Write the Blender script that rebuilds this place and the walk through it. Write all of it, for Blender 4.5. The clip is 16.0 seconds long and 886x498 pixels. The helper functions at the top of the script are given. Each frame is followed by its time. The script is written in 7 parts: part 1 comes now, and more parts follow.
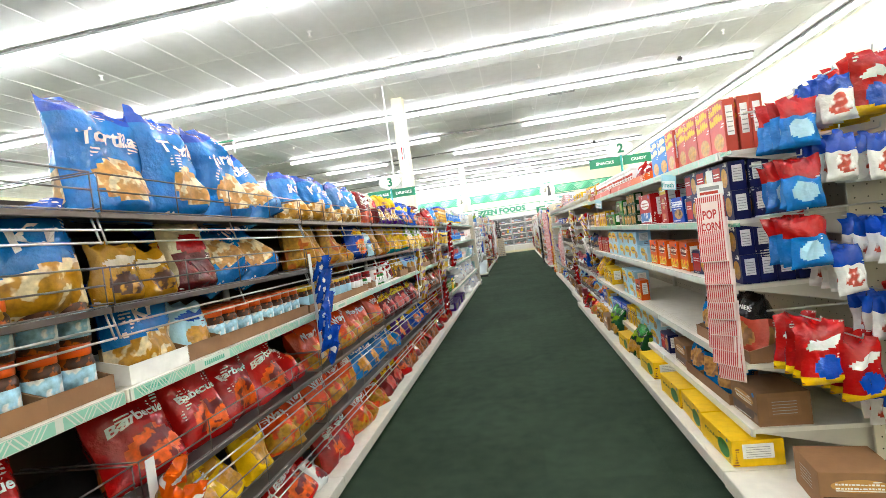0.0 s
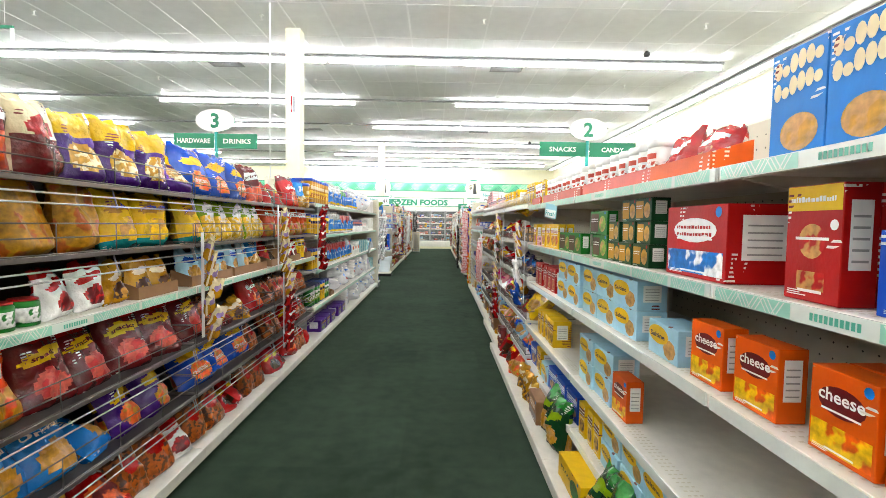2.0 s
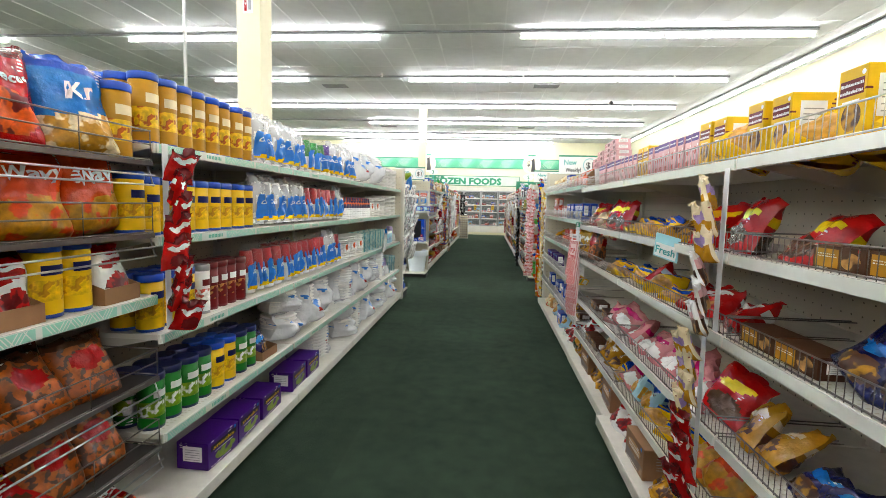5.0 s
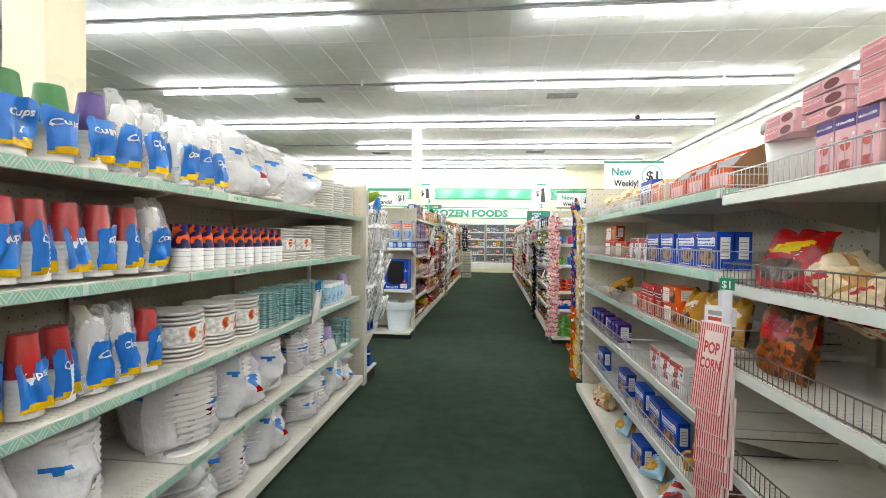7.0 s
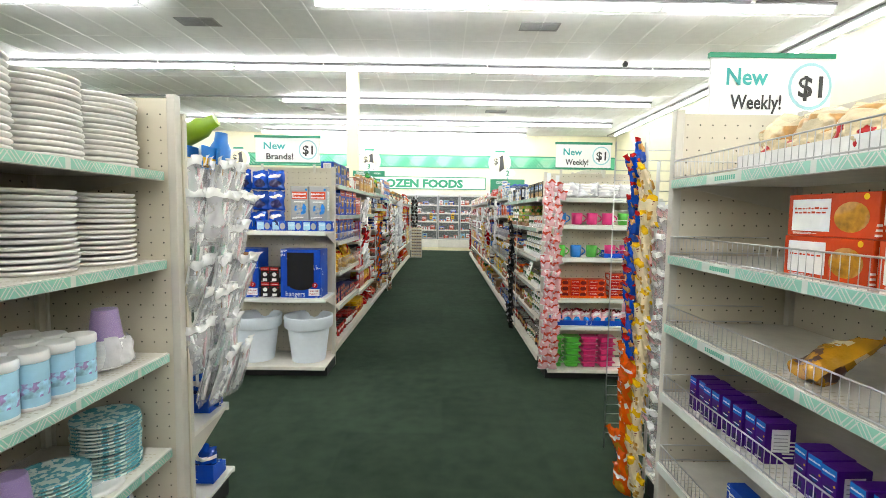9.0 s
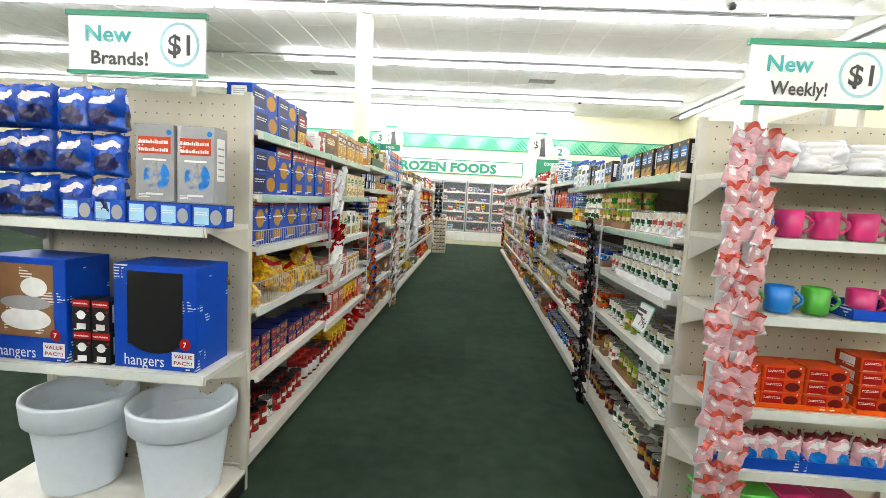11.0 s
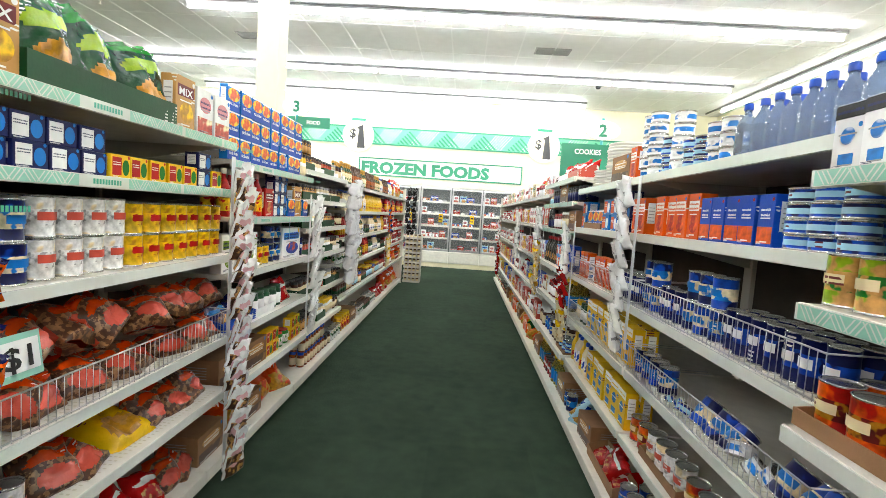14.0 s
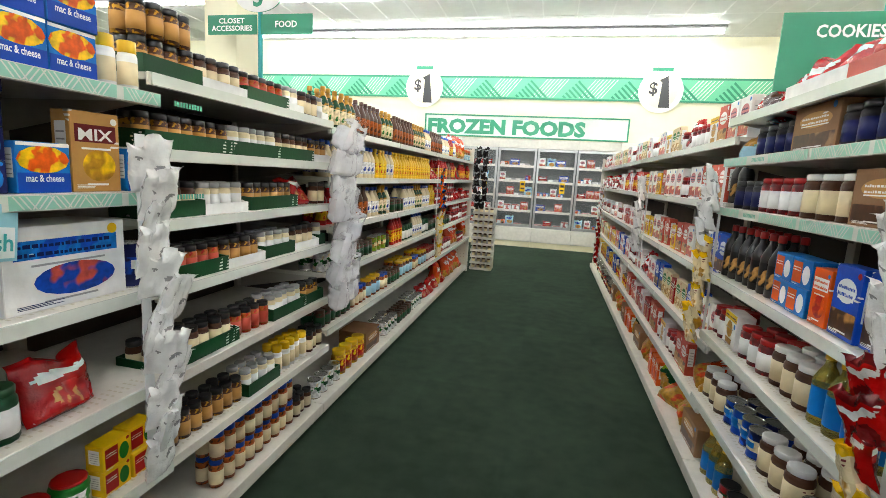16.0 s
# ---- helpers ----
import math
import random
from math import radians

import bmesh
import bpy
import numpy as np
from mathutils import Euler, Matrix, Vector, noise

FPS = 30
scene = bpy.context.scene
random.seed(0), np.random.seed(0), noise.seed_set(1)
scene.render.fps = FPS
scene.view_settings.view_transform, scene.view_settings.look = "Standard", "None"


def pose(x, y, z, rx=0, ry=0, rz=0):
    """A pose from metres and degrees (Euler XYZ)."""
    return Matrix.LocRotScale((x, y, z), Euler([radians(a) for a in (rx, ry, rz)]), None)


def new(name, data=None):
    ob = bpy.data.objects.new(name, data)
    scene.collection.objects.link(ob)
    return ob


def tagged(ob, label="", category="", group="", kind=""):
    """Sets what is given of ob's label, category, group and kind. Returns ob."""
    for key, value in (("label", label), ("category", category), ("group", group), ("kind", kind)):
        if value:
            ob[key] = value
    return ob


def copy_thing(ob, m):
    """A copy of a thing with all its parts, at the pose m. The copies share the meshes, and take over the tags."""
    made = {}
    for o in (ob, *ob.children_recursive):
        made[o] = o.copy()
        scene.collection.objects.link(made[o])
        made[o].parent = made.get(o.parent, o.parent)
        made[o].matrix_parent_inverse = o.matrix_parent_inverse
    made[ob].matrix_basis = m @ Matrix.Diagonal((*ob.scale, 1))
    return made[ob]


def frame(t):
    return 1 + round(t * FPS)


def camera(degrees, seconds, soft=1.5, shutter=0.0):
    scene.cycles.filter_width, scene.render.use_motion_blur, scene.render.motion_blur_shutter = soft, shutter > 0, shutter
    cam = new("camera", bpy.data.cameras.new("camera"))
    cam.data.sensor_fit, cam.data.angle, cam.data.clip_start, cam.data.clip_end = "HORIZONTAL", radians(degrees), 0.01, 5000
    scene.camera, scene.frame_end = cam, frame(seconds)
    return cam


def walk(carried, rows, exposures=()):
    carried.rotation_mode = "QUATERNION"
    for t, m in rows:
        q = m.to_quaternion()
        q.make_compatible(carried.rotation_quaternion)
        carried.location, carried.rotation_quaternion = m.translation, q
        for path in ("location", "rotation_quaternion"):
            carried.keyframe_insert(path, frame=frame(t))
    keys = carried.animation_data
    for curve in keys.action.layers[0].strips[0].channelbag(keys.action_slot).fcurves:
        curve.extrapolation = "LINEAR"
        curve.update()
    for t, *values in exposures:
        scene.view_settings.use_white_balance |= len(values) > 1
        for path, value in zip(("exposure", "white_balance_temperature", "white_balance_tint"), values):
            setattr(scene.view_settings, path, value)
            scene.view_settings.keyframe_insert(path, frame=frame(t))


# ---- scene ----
cam = camera(86.4, 16.0, soft=0.85)
METRES, EYE, TILT, LEAN, TURN = 18.3, 1.30, 0.0, 0.0, 9.0
ROWS = [
    (0.0, 0.0, 0.0, 0.0, -0.15, -1.12, 7.56),
    (0.5, 0.0119, 0.0315, 0.0002, -1.29, -4.08, 4.78),
    (1.0, 0.0193, 0.0623, 0.0007, -3.95, -4.4, 0.5),
    (1.5, 0.0251, 0.0923, 0.0014, -7.21, -4.39, 0.16),
    (2.0, 0.0303, 0.1227, 0.0035, -9.62, -2.99, -0.87),
    (2.5, 0.0354, 0.153, 0.0027, -9.72, -3.17, -2.12),
    (3.0, 0.0409, 0.1821, 0.003, -7.38, -4.51, -1.05),
    (3.5, 0.0421, 0.2139, 0.003, -4.87, -5.99, -1.02),
    (6.0, 0.0652, 0.3701, 0.0042, -3.52, -4.1, -1.52),
    (6.5, 0.0708, 0.4028, 0.0043, -3.94, -2.89, -0.88),
    (7.0, 0.0745, 0.435, 0.0037, -2.96, -1.06, -0.82),
    (7.5, 0.0805, 0.4688, 0.0034, -6.74, -2.09, -1.47),
    (8.0, 0.0811, 0.5025, 0.0037, -7.59, -4.01, -3.08),
    (8.5, 0.0834, 0.5343, 0.005, -9.97, -5.34, -2.43),
    (9.0, 0.0889, 0.5648, 0.0067, -8.95, -4.31, -0.83),
    (9.5, 0.093, 0.5957, 0.0075, -7.59, -4.22, -1.82),
    (12.0, 0.1191, 0.7473, 0.0048, -4.34, -6.56, -2.16),
    (12.5, 0.1269, 0.7762, 0.0072, -4.07, -6.28, -1.17),
    (13.0, 0.1323, 0.8054, 0.0077, -6.17, -5.42, -2.84),
    (13.5, 0.1398, 0.8357, 0.008, -7.22, -4.36, -2.5),
    (14.0, 0.1435, 0.8657, 0.0077, -6.52, -4.32, -3.84),
    (14.5, 0.1504, 0.8955, 0.0072, -5.14, -4.53, -2.84),
    (15.0, 0.1531, 0.9256, 0.0061, 0.96, -6.02, -2.55),
    (15.5, 0.1569, 0.9547, 0.0061, 2.98, -8.29, -2.5),
    (16.0, 0.1628, 0.9835, 0.008, 3.88, -8.87, -3.18),
]
EXPOSURES = [(0.0, 0.88), (0.5, 0.95), (1.0, 1.2), (1.5, 0.82), (2.5, 0.82), (3.2, 0.25), (4.0, 0.25), (6.0, 0.75), (7.5, 0.58), (9.0, 0.7), (12.0, 0.85), (13.0, 0.95), (14.5, 0.78), (15.0, 0.75), (15.5, 0.6), (16.0, 0.5)]
walk(cam, [(t, pose(0, 0, EYE, TILT, LEAN, TURN) @ pose(METRES * x, METRES * y, METRES * z, 90 + pitch, roll, yaw)) for t, x, y, z, yaw, pitch, roll in ROWS], EXPOSURES)

# ---------------------------------------------------------------- world and exposure
world = bpy.data.worlds.new("world")
scene.world = world
world.use_nodes = True
world.node_tree.nodes["Background"].inputs[0].default_value = (0.75, 0.85, 1.0, 1)
world.node_tree.nodes["Background"].inputs[1].default_value = 0.05
scene.view_settings.exposure = 0.0
TUBE_POWER = 46.0

# ---------------------------------------------------------------- materials
MATS = {}


def small_print(nt, tc, hs, b, ink):
    """Lines of small print in patches: short dashes of ink in rows, broken up by a coarse mask."""
    mp = nt.nodes.new("ShaderNodeMapping")
    mp.inputs["Scale"].default_value = (42, 42, 6)
    nt.links.new(tc.outputs["Object"], mp.inputs["Vector"])
    words = nt.nodes.new("ShaderNodeTexNoise")
    words.inputs["Scale"].default_value = 1.0
    words.inputs["Detail"].default_value = 1.0
    nt.links.new(mp.outputs["Vector"], words.inputs["Vector"])
    patch = nt.nodes.new("ShaderNodeTexNoise")
    patch.inputs["Scale"].default_value = 10.0
    patch.inputs["Detail"].default_value = 1.0
    nt.links.new(tc.outputs["Object"], patch.inputs["Vector"])
    sep = nt.nodes.new("ShaderNodeSeparateXYZ")
    nt.links.new(tc.outputs["Object"], sep.inputs["Vector"])

    def op(kind_of, a, v):
        n = nt.nodes.new("ShaderNodeMath")
        n.operation = kind_of
        nt.links.new(a, n.inputs[0])
        if isinstance(v, float):
            n.inputs[1].default_value = v
        else:
            nt.links.new(v, n.inputs[1])
        return n.outputs[0]

    row = op("GREATER_THAN", op("FRACT", op("MULTIPLY", sep.outputs["Z"], 85.0), 0.0), 0.55)
    fac = op("MULTIPLY", op("MULTIPLY", row, op("GREATER_THAN", words.outputs["Fac"], 0.46)), op("GREATER_THAN", patch.outputs["Fac"], 0.60))
    mx = nt.nodes.new("ShaderNodeMix")
    mx.data_type = "RGBA"
    mx.inputs["B"].default_value = (*ink, 1)
    nt.links.new(fac, mx.inputs["Factor"])
    nt.links.new(hs.outputs["Color"], mx.inputs["A"])
    nt.links.new(mx.outputs["Result"], b.inputs["Base Color"])


def mat(name, color, rough=0.5, metal=0.0, vary=0.12, scale=30.0, bump=0.0, bump_scale=120.0, alpha=1.0, coat=0.0, emit=0.0, trans=0.0, blotch=None, blotch_scale=9.0, blotch_at=0.55, rand=0.0, spec=0.5, dash=None):
    """A procedural surface: a base colour that varies at two scales, an optional second printed colour, and fine relief."""
    if name in MATS:
        return MATS[name]
    m = bpy.data.materials.new(name)
    m.use_nodes = True
    nt = m.node_tree
    b = nt.nodes["Principled BSDF"]
    col = (*color, 1)
    b.inputs["Base Color"].default_value = col
    b.inputs["Roughness"].default_value = rough
    b.inputs["Metallic"].default_value = metal
    b.inputs["Alpha"].default_value = alpha
    b.inputs["Coat Weight"].default_value = coat
    b.inputs["Specular IOR Level"].default_value = spec
    b.inputs["Coat Roughness"].default_value = 0.15
    b.inputs["Transmission Weight"].default_value = trans
    if emit:
        b.inputs["Emission Color"].default_value = col
        b.inputs["Emission Strength"].default_value = emit
    tc = nt.nodes.new("ShaderNodeTexCoord")
    last = None
    if vary or blotch:
        n1 = nt.nodes.new("ShaderNodeTexNoise")
        n1.inputs["Scale"].default_value = scale
        n1.inputs["Detail"].default_value = 5
        nt.links.new(tc.outputs["Object"], n1.inputs["Vector"])
        n2 = nt.nodes.new("ShaderNodeTexNoise")
        n2.inputs["Scale"].default_value = scale * 0.13
        n2.inputs["Detail"].default_value = 3
        nt.links.new(tc.outputs["Object"], n2.inputs["Vector"])
        add = nt.nodes.new("ShaderNodeMath")
        add.operation = "ADD"
        nt.links.new(n1.outputs["Fac"], add.inputs[0])
        nt.links.new(n2.outputs["Fac"], add.inputs[1])
        mr = nt.nodes.new("ShaderNodeMapRange")
        mr.inputs["From Min"].default_value = 0.7
        mr.inputs["From Max"].default_value = 1.3
        mr.inputs["To Min"].default_value = 1 - vary
        mr.inputs["To Max"].default_value = 1 + vary
        nt.links.new(add.outputs[0], mr.inputs["Value"])
        src = mr.outputs["Result"]
        if rand:
            oi = nt.nodes.new("ShaderNodeObjectInfo")
            mo = nt.nodes.new("ShaderNodeMapRange")
            mo.inputs["To Min"].default_value = 1 - rand
            mo.inputs["To Max"].default_value = 1 + rand
            nt.links.new(oi.outputs["Random"], mo.inputs["Value"])
            mu = nt.nodes.new("ShaderNodeMath")
            mu.operation = "MULTIPLY"
            nt.links.new(src, mu.inputs[0])
            nt.links.new(mo.outputs["Result"], mu.inputs[1])
            src = mu.outputs[0]
        hs = nt.nodes.new("ShaderNodeHueSaturation")
        hs.inputs["Color"].default_value = col
        nt.links.new(src, hs.inputs["Value"])
        if blotch:
            vo = nt.nodes.new("ShaderNodeTexNoise")
            vo.inputs["Scale"].default_value = blotch_scale
            vo.inputs["Detail"].default_value = 2.5
            nt.links.new(tc.outputs["Object"], vo.inputs["Vector"])
            ra = nt.nodes.new("ShaderNodeMapRange")
            ra.inputs["From Min"].default_value = blotch_at - 0.02
            ra.inputs["From Max"].default_value = blotch_at + 0.02
            nt.links.new(vo.outputs["Fac"], ra.inputs["Value"])
            mx = nt.nodes.new("ShaderNodeMix")
            mx.data_type = "RGBA"
            mx.inputs["A"].default_value = col
            mx.inputs["B"].default_value = (*blotch, 1)
            nt.links.new(ra.outputs["Result"], mx.inputs["Factor"])
            nt.links.new(mx.outputs["Result"], hs.inputs["Color"])
        nt.links.new(hs.outputs["Color"], b.inputs["Base Color"])
    if dash:
        small_print(nt, tc, hs, b, dash)
    if bump:
        n3 = nt.nodes.new("ShaderNodeTexNoise")
        n3.inputs["Scale"].default_value = bump_scale
        n3.inputs["Detail"].default_value = 4
        nt.links.new(tc.outputs["Object"], n3.inputs["Vector"])
        bp = nt.nodes.new("ShaderNodeBump")
        bp.inputs["Strength"].default_value = bump
        bp.inputs["Distance"].default_value = 0.01
        nt.links.new(n3.outputs["Fac"], bp.inputs["Height"])
        nt.links.new(bp.outputs["Normal"], b.inputs["Normal"])
    MATS[name] = m
    return m


CARPET = mat("carpet", (0.034, 0.053, 0.035), 0.97, vary=0.22, scale=9, bump=0.8, bump_scale=350, spec=0.05)


def carpet_tiles(m, size=0.61):
    """Square carpet tiles that differ a little in shade."""
    nt = m.node_tree
    b = nt.nodes["Principled BSDF"]
    tc = nt.nodes.new("ShaderNodeTexCoord")
    sc = nt.nodes.new("ShaderNodeVectorMath")
    sc.operation = "SCALE"
    sc.inputs["Scale"].default_value = 1 / size
    fl = nt.nodes.new("ShaderNodeVectorMath")
    fl.operation = "FLOOR"
    wn = nt.nodes.new("ShaderNodeTexWhiteNoise")
    mr = nt.nodes.new("ShaderNodeMapRange")
    mr.inputs["To Min"].default_value = 0.92
    mr.inputs["To Max"].default_value = 1.08
    hs = nt.nodes.new("ShaderNodeHueSaturation")
    old = b.inputs["Base Color"].links[0].from_socket
    nt.links.new(tc.outputs["Object"], sc.inputs[0])
    nt.links.new(sc.outputs[0], fl.inputs[0])
    nt.links.new(fl.outputs[0], wn.inputs["Vector"])
    nt.links.new(wn.outputs["Value"], mr.inputs["Value"])
    nt.links.new(mr.outputs["Result"], hs.inputs["Value"])
    nt.links.new(old, hs.inputs["Color"])
    nt.links.new(hs.outputs["Color"], b.inputs["Base Color"])


carpet_tiles(CARPET)
CEIL = mat("ceiling_tile", (0.80, 0.80, 0.80), 0.9, vary=0.04, scale=6, bump=0.25, bump_scale=160)
GRID = mat("grid_white", (0.85, 0.85, 0.85), 0.4, vary=0.02)
WALL = mat("cream_wall", (0.83, 0.79, 0.58), 0.8, vary=0.03, scale=5, bump=0.06, bump_scale=200)
WHITEWALL = mat("white_wall", (0.84, 0.83, 0.76), 0.8, vary=0.03, scale=5, bump=0.06, bump_scale=200)
COLUMN = mat("column_paint", (0.86, 0.80, 0.58), 0.55, vary=0.03, scale=12)
STEEL = mat("shelf_enamel", (0.58, 0.55, 0.47), 0.38, vary=0.05, scale=14, bump=0.03)
STEELW = mat("shelf_enamel_white", (0.74, 0.71, 0.63), 0.33, vary=0.09, scale=18, bump=0.03)
PEG = mat("pegboard_beige", (0.60, 0.55, 0.43), 0.55, vary=0.05, scale=10)
# pegboard again, with the shade behind the goods put into its colour
PEG_SHADED = mat("pegboard_shaded", (0.060, 0.045, 0.034), 0.6, vary=0.2, scale=10, spec=0.2)
# chip shelf deck, its colour darkened for the shade between the bags
RACK_SHADED = mat("rack_shaded", (0.045, 0.040, 0.036), 0.5, vary=0.2, scale=14, spec=0.3)
HOLE = mat("peg_hole", (0.05, 0.045, 0.035), 0.9, vary=0)
KICK = mat("kick_black", (0.012, 0.012, 0.012), 0.5, vary=0.2)
WIRE = mat("wire_chrome", (0.55, 0.55, 0.54), 0.28, 0.9, vary=0.08)
DARKWIRE = mat("wire_dark", (0.14, 0.12, 0.11), 0.35, 0.7, vary=0.15)
STRIP_GREEN = mat("price_strip_mint", (0.30, 0.61, 0.48), 0.3, vary=0.05, coat=0.4)
STRIP_DARK = mat("price_strip_green", (0.08, 0.40, 0.27), 0.3, vary=0.05, coat=0.4)
STRIP_WHITE = mat("price_strip_white", (0.74, 0.77, 0.70), 0.25, vary=0.04, coat=0.5)
GREEN = mat("sign_green", (0.006, 0.22, 0.11), 0.4, vary=0.05)
TEAL = mat("sign_teal", (0.03, 0.36, 0.34), 0.35, vary=0.05)
MINT = mat("fascia_mint", (0.11, 0.50, 0.27), 0.5, vary=0.05)
WHITE = mat("print_white", (0.86, 0.86, 0.84), 0.4, vary=0.03)
INK = mat("print_black", (0.02, 0.02, 0.02), 0.4, vary=0.1)
CREAM = mat("print_cream", (0.82, 0.76, 0.52), 0.5, vary=0.04)
TUBE_WALL = mat("tube_glow_wall", (0.97, 0.985, 1.0), 0.5, vary=0, emit=TUBE_POWER * 0.3)
TUBE = mat("tube_glow", (0.97, 0.985, 1.0), 0.5, vary=0, emit=TUBE_POWER)
GREYMETAL = mat("vent_grey", (0.30, 0.30, 0.30), 0.5, 0.3, vary=0.1)
DARK = mat("dark_gap", (0.02, 0.02, 0.02), 0.8, vary=0.1)

# ---------------------------------------------------------------- mesh tools


class Geo:
    """Collects faces with material slots into one mesh."""

    def __init__(self):
        self.v, self.f, self.m, self.s, self.mats = [], [], [], [], []

    def slot(self, material):
        if material not in self.mats:
            self.mats.append(material)
        return self.mats.index(material)

    def add(self, verts, faces, material, smooth=False, m=None):
        o, k = len(self.v), self.slot(material)
        self.v += [tuple(m @ Vector(p)) for p in verts] if m is not None else [tuple(p) for p in verts]
        self.f += [tuple(i + o for i in f) for f in faces]
        self.m += [k] * len(faces)
        self.s += [smooth] * len(faces)
        return self

    def box(self, x0, y0, z0, x1, y1, z1, material, m=None, bevel=0.0):
        c = bevel
        if not c:
            vs = [(x, y, z) for z in (z0, z1) for x, y in ((x0, y0), (x1, y0), (x1, y1), (x0, y1))]
            return self.add(vs, [(3, 2, 1, 0), (4, 5, 6, 7), (0, 1, 5, 4), (1, 2, 6, 5), (2, 3, 7, 6), (3, 0, 4, 7)], material, m=m)
        ring = lambda z, k: [(x0 + k, y0, z), (x1 - k, y0, z), (x1, y0 + k, z), (x1, y1 - k, z), (x1 - k, y1, z), (x0 + k, y1, z), (x0, y1 - k, z), (x0, y0 + k, z)]
        inner = lambda z: [(min(max(x, x0 + c), x1 - c), min(max(y, y0 + c), y1 - c), z) for x, y, _ in ring(z, c)]
        vs = inner(z0) + ring(z0 + c, c) + ring(z1 - c, c) + inner(z1)
        fs = [tuple(reversed(range(8))), tuple(range(24, 32))]
        for r in range(3):
            fs += [(r * 8 + i, r * 8 + (i + 1) % 8, r * 8 + 8 + (i + 1) % 8, r * 8 + 8 + i) for i in range(8)]
        return self.add(vs, fs, material, m=m)

    def lathe(self, profile, material, n=14, cx=0.0, cy=0.0, m=None, cap=True, smooth=True, mats=None):
        """Turns a profile of (radius, z) round the upright axis. mats: a material for each band."""
        vs = []
        for r, z in profile:
            vs += [(cx + r * math.cos(2 * math.pi * i / n), cy + r * math.sin(2 * math.pi * i / n), z) for i in range(n)]
        o = len(self.v)
        self.v += [tuple(m @ Vector(p)) for p in vs] if m is not None else vs
        for k in range(len(profile) - 1):
            mt = self.slot(mats[k] if mats else material)
            for i in range(n):
                j = (i + 1) % n
                self.f.append((o + k * n + i, o + k * n + j, o + k * n + n + j, o + k * n + n + i))
                self.m.append(mt)
                self.s.append(smooth)
        if cap:
            self.f.append(tuple(o + i for i in reversed(range(n))))
            self.m.append(self.slot(mats[0] if mats else material))
            self.s.append(False)
            e = o + (len(profile) - 1) * n
            self.f.append(tuple(e + i for i in range(n)))
            self.m.append(self.slot(mats[-1] if mats else material))
            self.s.append(False)
        return self

    def rod(self, a, b, r, material, n=5):
        a, b = Vector(a), Vector(b)
        m = Matrix.Translation(a) @ (b - a).to_track_quat("Z", "Y").to_matrix().to_4x4()
        return self.lathe([(r, 0), (r, (b - a).length)], material, n=n, m=m)

    def oval(self, cx, cz, rx, rz, y, material, n=18, m=None):
        vs = [(cx + rx * math.cos(2 * math.pi * i / n), y, cz + rz * math.sin(2 * math.pi * i / n)) for i in range(n)]
        return self.add(vs, [tuple(range(n))], material, m=m)

    def rect(self, x0, z0, x1, z1, y, material, m=None, skew=0.0):
        return self.add([(x0, y, z0), (x1, y, z0), (x1 + skew, y, z1), (x0 + skew, y, z1)], [(0, 1, 2, 3)], material, m=m)

    def text(self, word, cx, cz, height, y, material, width=None, bold=0.0, m=None):
        """Upright lettering that faces -y, centred at (cx, cz)."""
        vs, fs, w = lettering(word, bold)
        k = height if width is None else width / max(w, 0.01)
        kz = height
        return self.add([(cx + (a - w / 2) * k, y, cz + (b - 0.36) * kz) for a, b in vs], fs, material, m=m)

    def mesh(self, name):
        d = bpy.data.meshes.new(name)
        d.from_pydata(self.v, [], self.f)
        for mt in self.mats:
            d.materials.append(mt)
        d.polygons.foreach_set("material_index", self.m)
        d.polygons.foreach_set("use_smooth", self.s)
        d.update()
        return d


LETTERS = {}


def lettering(word, bold=0.0):
    key = (word, bold)
    if key not in LETTERS:
        c = bpy.data.curves.new("lettering", "FONT")
        c.body, c.resolution_u, c.offset = word, 2, bold
        ob = bpy.data.objects.new("lettering", c)
        scene.collection.objects.link(ob)
        d = bpy.data.meshes.new_from_object(ob.evaluated_get(bpy.context.evaluated_depsgraph_get()))
        vs = [(v.co.x, v.co.y) for v in d.vertices]
        fs = [tuple(p.vertices) for p in d.polygons]
        bpy.data.objects.remove(ob)
        bpy.data.curves.remove(c)
        bpy.data.meshes.remove(d)
        x0 = min(v[0] for v in vs)
        LETTERS[key] = ([(a - x0, b) for a, b in vs], fs, max(v[0] for v in vs) - x0)
    return LETTERS[key]


def part(name, geo, parent=None, label="", m=None):
    """Links a Geo, or a mesh, as one mesh object, under a thing or part when one is given."""
    ob = new(name, geo.mesh(name) if isinstance(geo, Geo) else geo)
    if parent is not None:
        ob.parent = parent
    if m is not None:
        ob.matrix_basis = m
    return tagged(ob, label)


def thing(name, label, category, group="", m=None, kind="", geo=None):
    ob = new(name, geo.mesh(name) if isinstance(geo, Geo) else geo)
    if m is not None:
        ob.matrix_basis = m
    return tagged(ob, label, category, group, kind)


# ---------------------------------------------------------------- the hall
X0, X1, Y0, Y1, ZC = -16.0, 6.75, -6.0, 29.3, 4.52
thing("floor", "dark green short-pile carpet", "floor", kind="structure", geo=Geo().box(X0, Y0, -0.1, X1, Y1, 0, CARPET))
thing("wall_east", "pale cream painted side wall", "wall", kind="structure", geo=Geo().box(X1, Y0, 0, X1 + 0.2, Y1 + 0.2, ZC + 0.2, WALL))
thing("wall_west", "pale cream painted side wall", "wall", kind="structure", geo=Geo().box(X0 - 0.2, Y0, 0, X0, Y1 + 0.2, ZC + 0.2, WALL))
